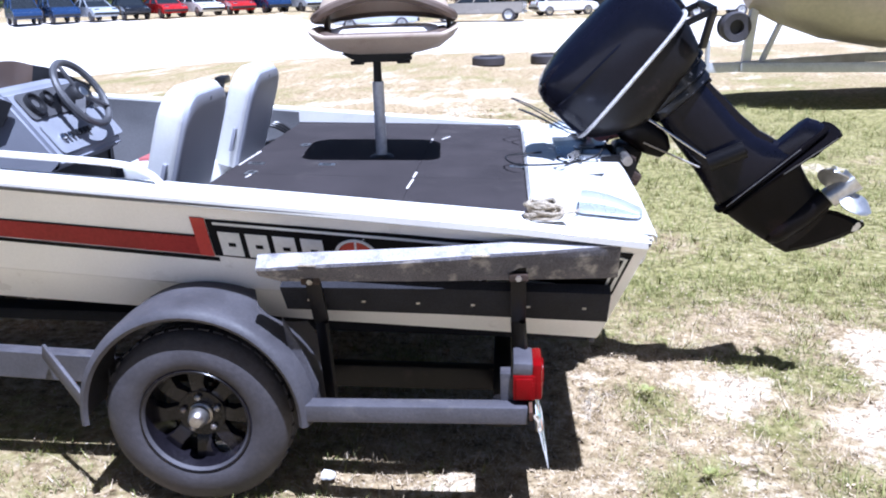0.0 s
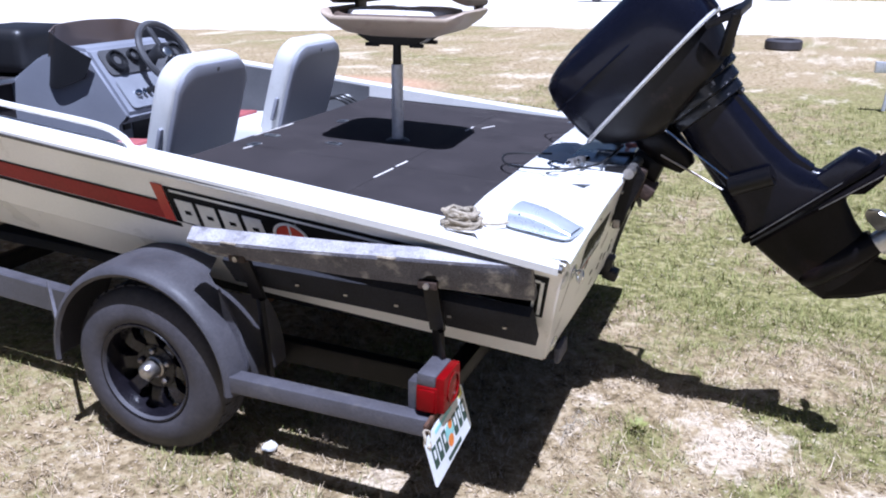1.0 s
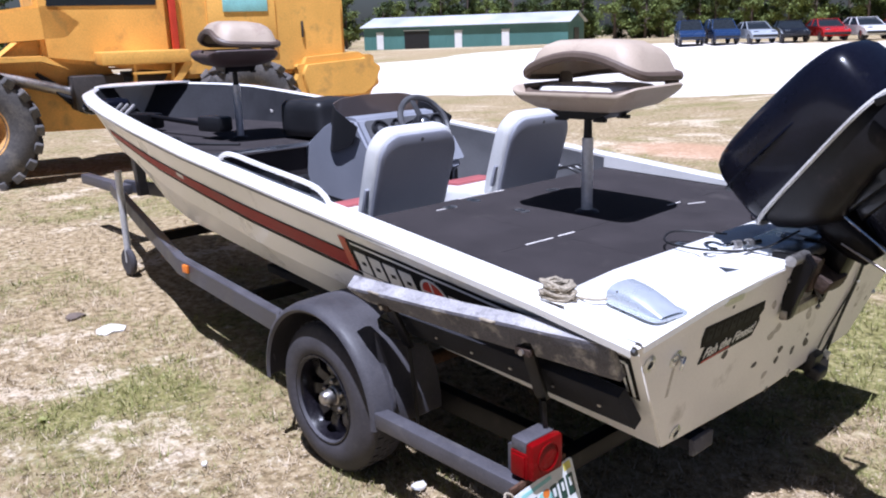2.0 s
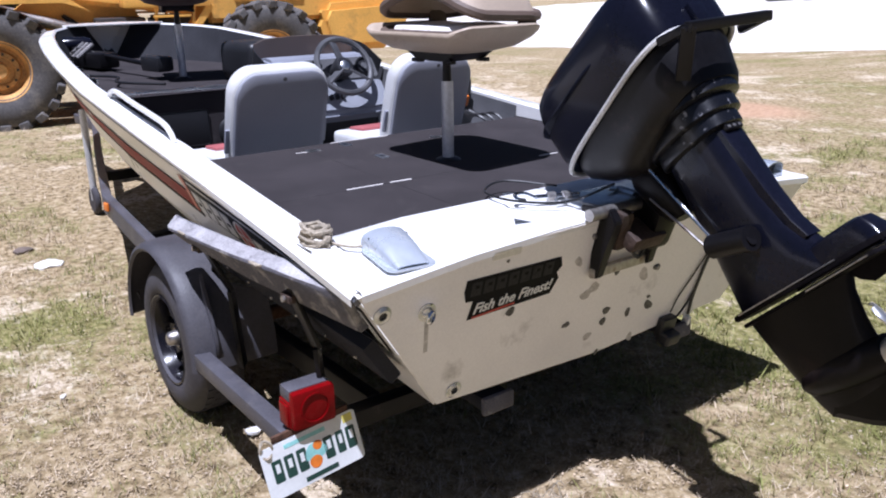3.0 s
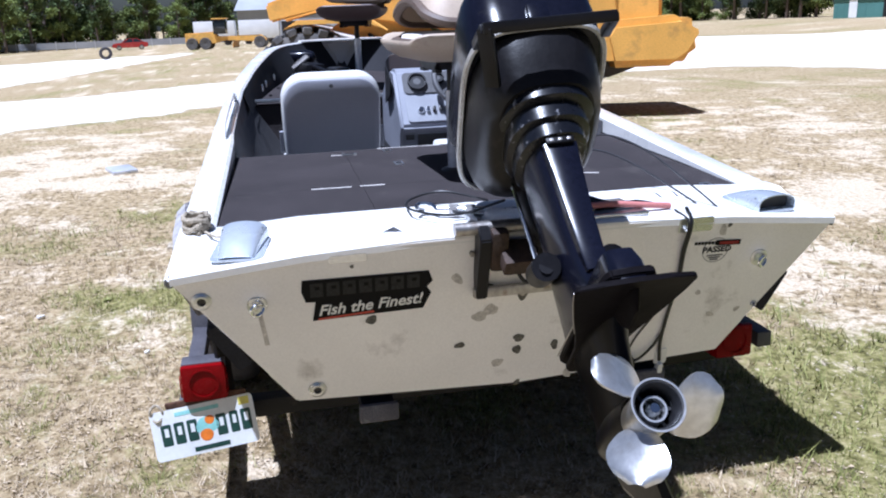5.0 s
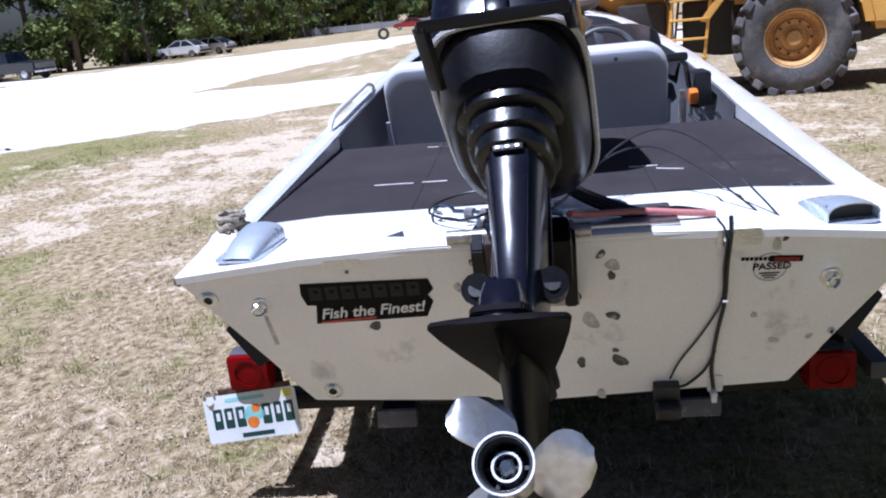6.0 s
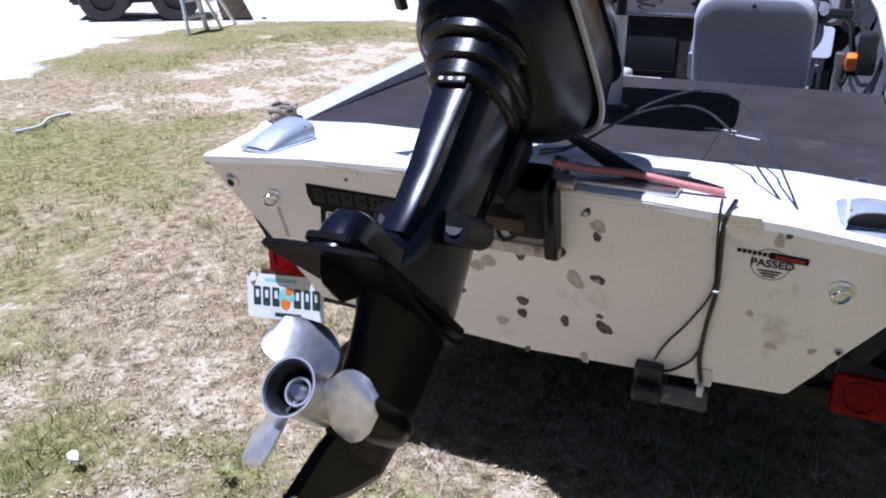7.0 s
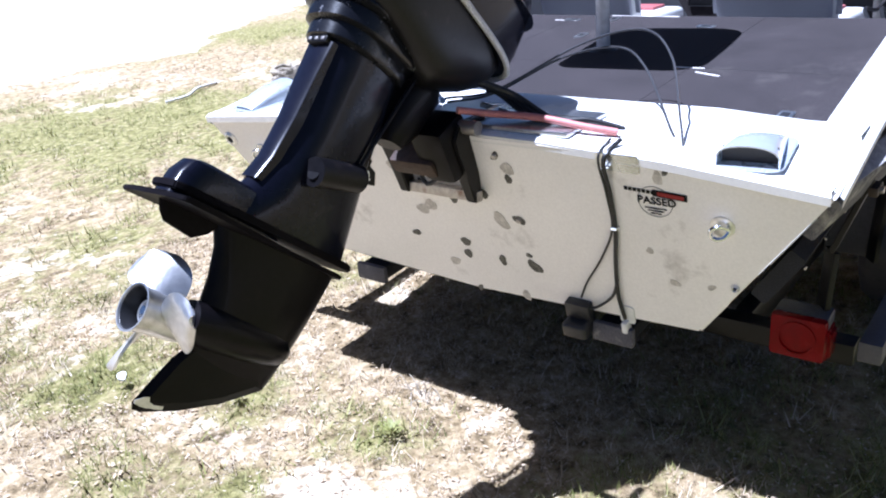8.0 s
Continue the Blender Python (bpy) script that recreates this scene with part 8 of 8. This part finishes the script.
def straw_material():
    m = bpy.data.materials.new("straw_bits")
    m.use_nodes = True
    n, l = m.node_tree.nodes, m.node_tree.links
    b = n["Principled BSDF"]
    geo, ramp = n.new("ShaderNodeNewGeometry"), n.new("ShaderNodeValToRGB")
    ramp.color_ramp.elements[0].color, ramp.color_ramp.elements[1].color = (0.25, 0.175, 0.09, 1), (0.66, 0.515, 0.35, 1)
    for pos, c in ((0.3, (0.34, 0.26, 0.165, 1)), (0.65, (0.48, 0.375, 0.25, 1))):
        ramp.color_ramp.elements.new(pos).color = c
    l.new(geo.outputs["Random Per Island"], ramp.inputs["Fac"])
    l.new(ramp.outputs["Color"], b.inputs["Base Color"])
    b.inputs["Roughness"].default_value, b.inputs["Specular IOR Level"].default_value = 0.85, 0.15
    return m


def straw():
    """Dead straw, leaves and chips lying flat on the lawn."""
    rng = np.random.default_rng(9)
    spots = []
    for x0, x1, y0, y1, count in ((-1.4, 1.7, -2.4, 1.2, 22000), (-4.5, -1.0, -2.8, -0.7, 8000), (-8, 2.5, -5.5, 6.5, 14000)):
        spots.append(np.column_stack([rng.uniform(x0, x1, count), rng.uniform(y0, y1, count)]))
    xy = np.concatenate(spots)
    keep = rolling(xy[:, 0], xy[:, 1], 2.4, 11) + 0.5 * rolling(xy[:, 0], xy[:, 1], 9, 4) + rng.uniform(-0.3, 0.3, len(xy)) - 0.6 * greenness(xy[:, 0], xy[:, 1]) > -0.12
    xy = xy[keep]
    k = len(xy)
    a, size = rng.uniform(0, 2 * np.pi, k), rng.uniform(0.003, 0.012, k)
    width = size * rng.uniform(0.12, 0.5, k)
    z = ground_z(xy[:, 0], xy[:, 1]) + 0.004
    tilt = rng.uniform(-0.3, 0.5, k) * size
    c, s = np.cos(a), np.sin(a)
    p = [np.column_stack([xy[:, 0] + f * c * size - g * s * width, xy[:, 1] + f * s * size + g * c * width, z + h * tilt + 0.003]) for f, g, h in ((-1, -0.4, 0), (0.1, -1, 0.6), (1, 0.3, 1), (0, 1, 0.4))]
    data = bpy.data.meshes.new("straw_litter")
    data.from_pydata(np.stack(p, 1).reshape(-1, 3).tolist(), [], np.arange(4 * k).reshape(-1, 4).tolist())
    data.materials.append(straw_material())
    return tagged(new("straw_litter", data), "dead straw and dry leaf bits on the lawn", "straw", kind="stuff")


straw()


def weed(x, y, n, r, tall, seed):
    """A small leafy weed or a tuft of long blades."""
    rng = random.Random(seed)
    verts, faces = [], []
    for k in range(n):
        a, q = rng.uniform(0, 6.28), r * math.sqrt(rng.random())
        h, s = tall * rng.uniform(0.4, 1.0), 0.006 * rng.uniform(0.6, 1.4)
        px, py = x + q * math.cos(a), y + q * math.sin(a)
        i = len(verts)
        d = (math.cos(a) * 0.014, math.sin(a) * 0.014)
        verts += [(px - s * d[1] * 45, py + s * d[0] * 45, h * 0.55), (px + d[0], py + d[1], h), (px + s * d[1] * 45, py - s * d[0] * 45, h * 0.55), (px - d[0] * 0.6, py - d[1] * 0.6, 0.0)]
        faces.append((i, i + 1, i + 2, i + 3))
    data = bpy.data.meshes.new("weed")
    data.from_pydata(verts, [], faces)
    data.materials.append(M_WEED)
    return tagged(new("weed", data), "small bright green weed in the dry lawn", "plant", "weeds", "stuff")


M_WEED = surface("weed_leaves", (0.25, 0.255, 0.075), 0.6, grain=(60, 0.25), bump=(60, 0.0))
grass("green_grass", "short tufts of green grass blades in the lawn", blade_material("green_blades", ((0.07, 0.078, 0.018), (0.15, 0.158, 0.040), (0.23, 0.235, 0.065), (0.31, 0.30, 0.10), (0.40, 0.36, 0.17))), True, 5, 1.0)
grass("dry_grass", "short tufts of dry straw-coloured grass blades", blade_material("dry_blades", ((0.14, 0.105, 0.06), (0.30, 0.23, 0.14), (0.42, 0.33, 0.21), (0.54, 0.43, 0.29), (0.66, 0.55, 0.40))), False, 6, 0.75)
for i, (x, y) in enumerate(((0.14, -0.17), (0.25, -0.75), (-2.6, -1.6))):
    weed(x, y, 46, 0.034 if i == 0 else 0.022, 0.024, i)
M_LITTER = surface("pale_litter", (0.72, 0.70, 0.66), 0.7, grain=(60, 0.15), bump=(60, 0.1))
for i, (x, y, r) in enumerate(((-1.717, -1.28, 0.012), (-3.545, -0.93, 0.07), (-3.95, -0.99, 0.05), (0.385, -1.19, 0.02), (-0.996, -0.80, 0.03), (-2.4, -1.9, 0.02))):
    bm = prism(bmesh.new(), wobbly(r, i + 30, 9, 0.4), pose(x, y, 0.008, 8, 5, 40 * i), 0, 0.012, 0.002)
    part("litter_scrap", bm, M_LITTER if i != 2 else M_BARK, None, "small pale scrap lying on the lawn", category="litter", group="scraps on the lawn")
bm = tube(bmesh.new(), curve([(-3.0, -4.9, 0.02), (-2.75, -4.85, 0.03), (-2.55, -4.72, 0.025), (-2.35, -4.75, 0.02)], 5), 0.012, 6)
part("dead_branch", bm, M_LITTER, None, "pale dead branch lying on the lawn", category="branch")
rng2 = random.Random(19)
bm = bmesh.new()
for k in range(9):
    a, r = rng2.uniform(0, 6.28), rng2.uniform(0.03, 0.09)
    c = Vector((-0.08 + rng2.uniform(-0.04, 0.04), -0.235 + rng2.uniform(-0.07, 0.07), -0.028))
    tube(bm, curve([c, c + Vector((0.5 * r * math.cos(a), 0.5 * r * math.sin(a), rng2.uniform(0.03, 0.05))), c + Vector((r * math.cos(a), r * math.sin(a), rng2.uniform(0.005, 0.04)))], 5), 0.0016, 4)
part("dry_stems", bm, M_STRAW, None, "tangle of dry grey stems on the lawn by the stern", category="plant")
bm = boxed((0.42, 0.26, 0.05), pose(-7.2, -2.2, -0.0, 0, 0, 20), 0.02)
part("grey_tray", bm, M_GALV, None, "small grey metal scrap on the lawn", category="scrap")
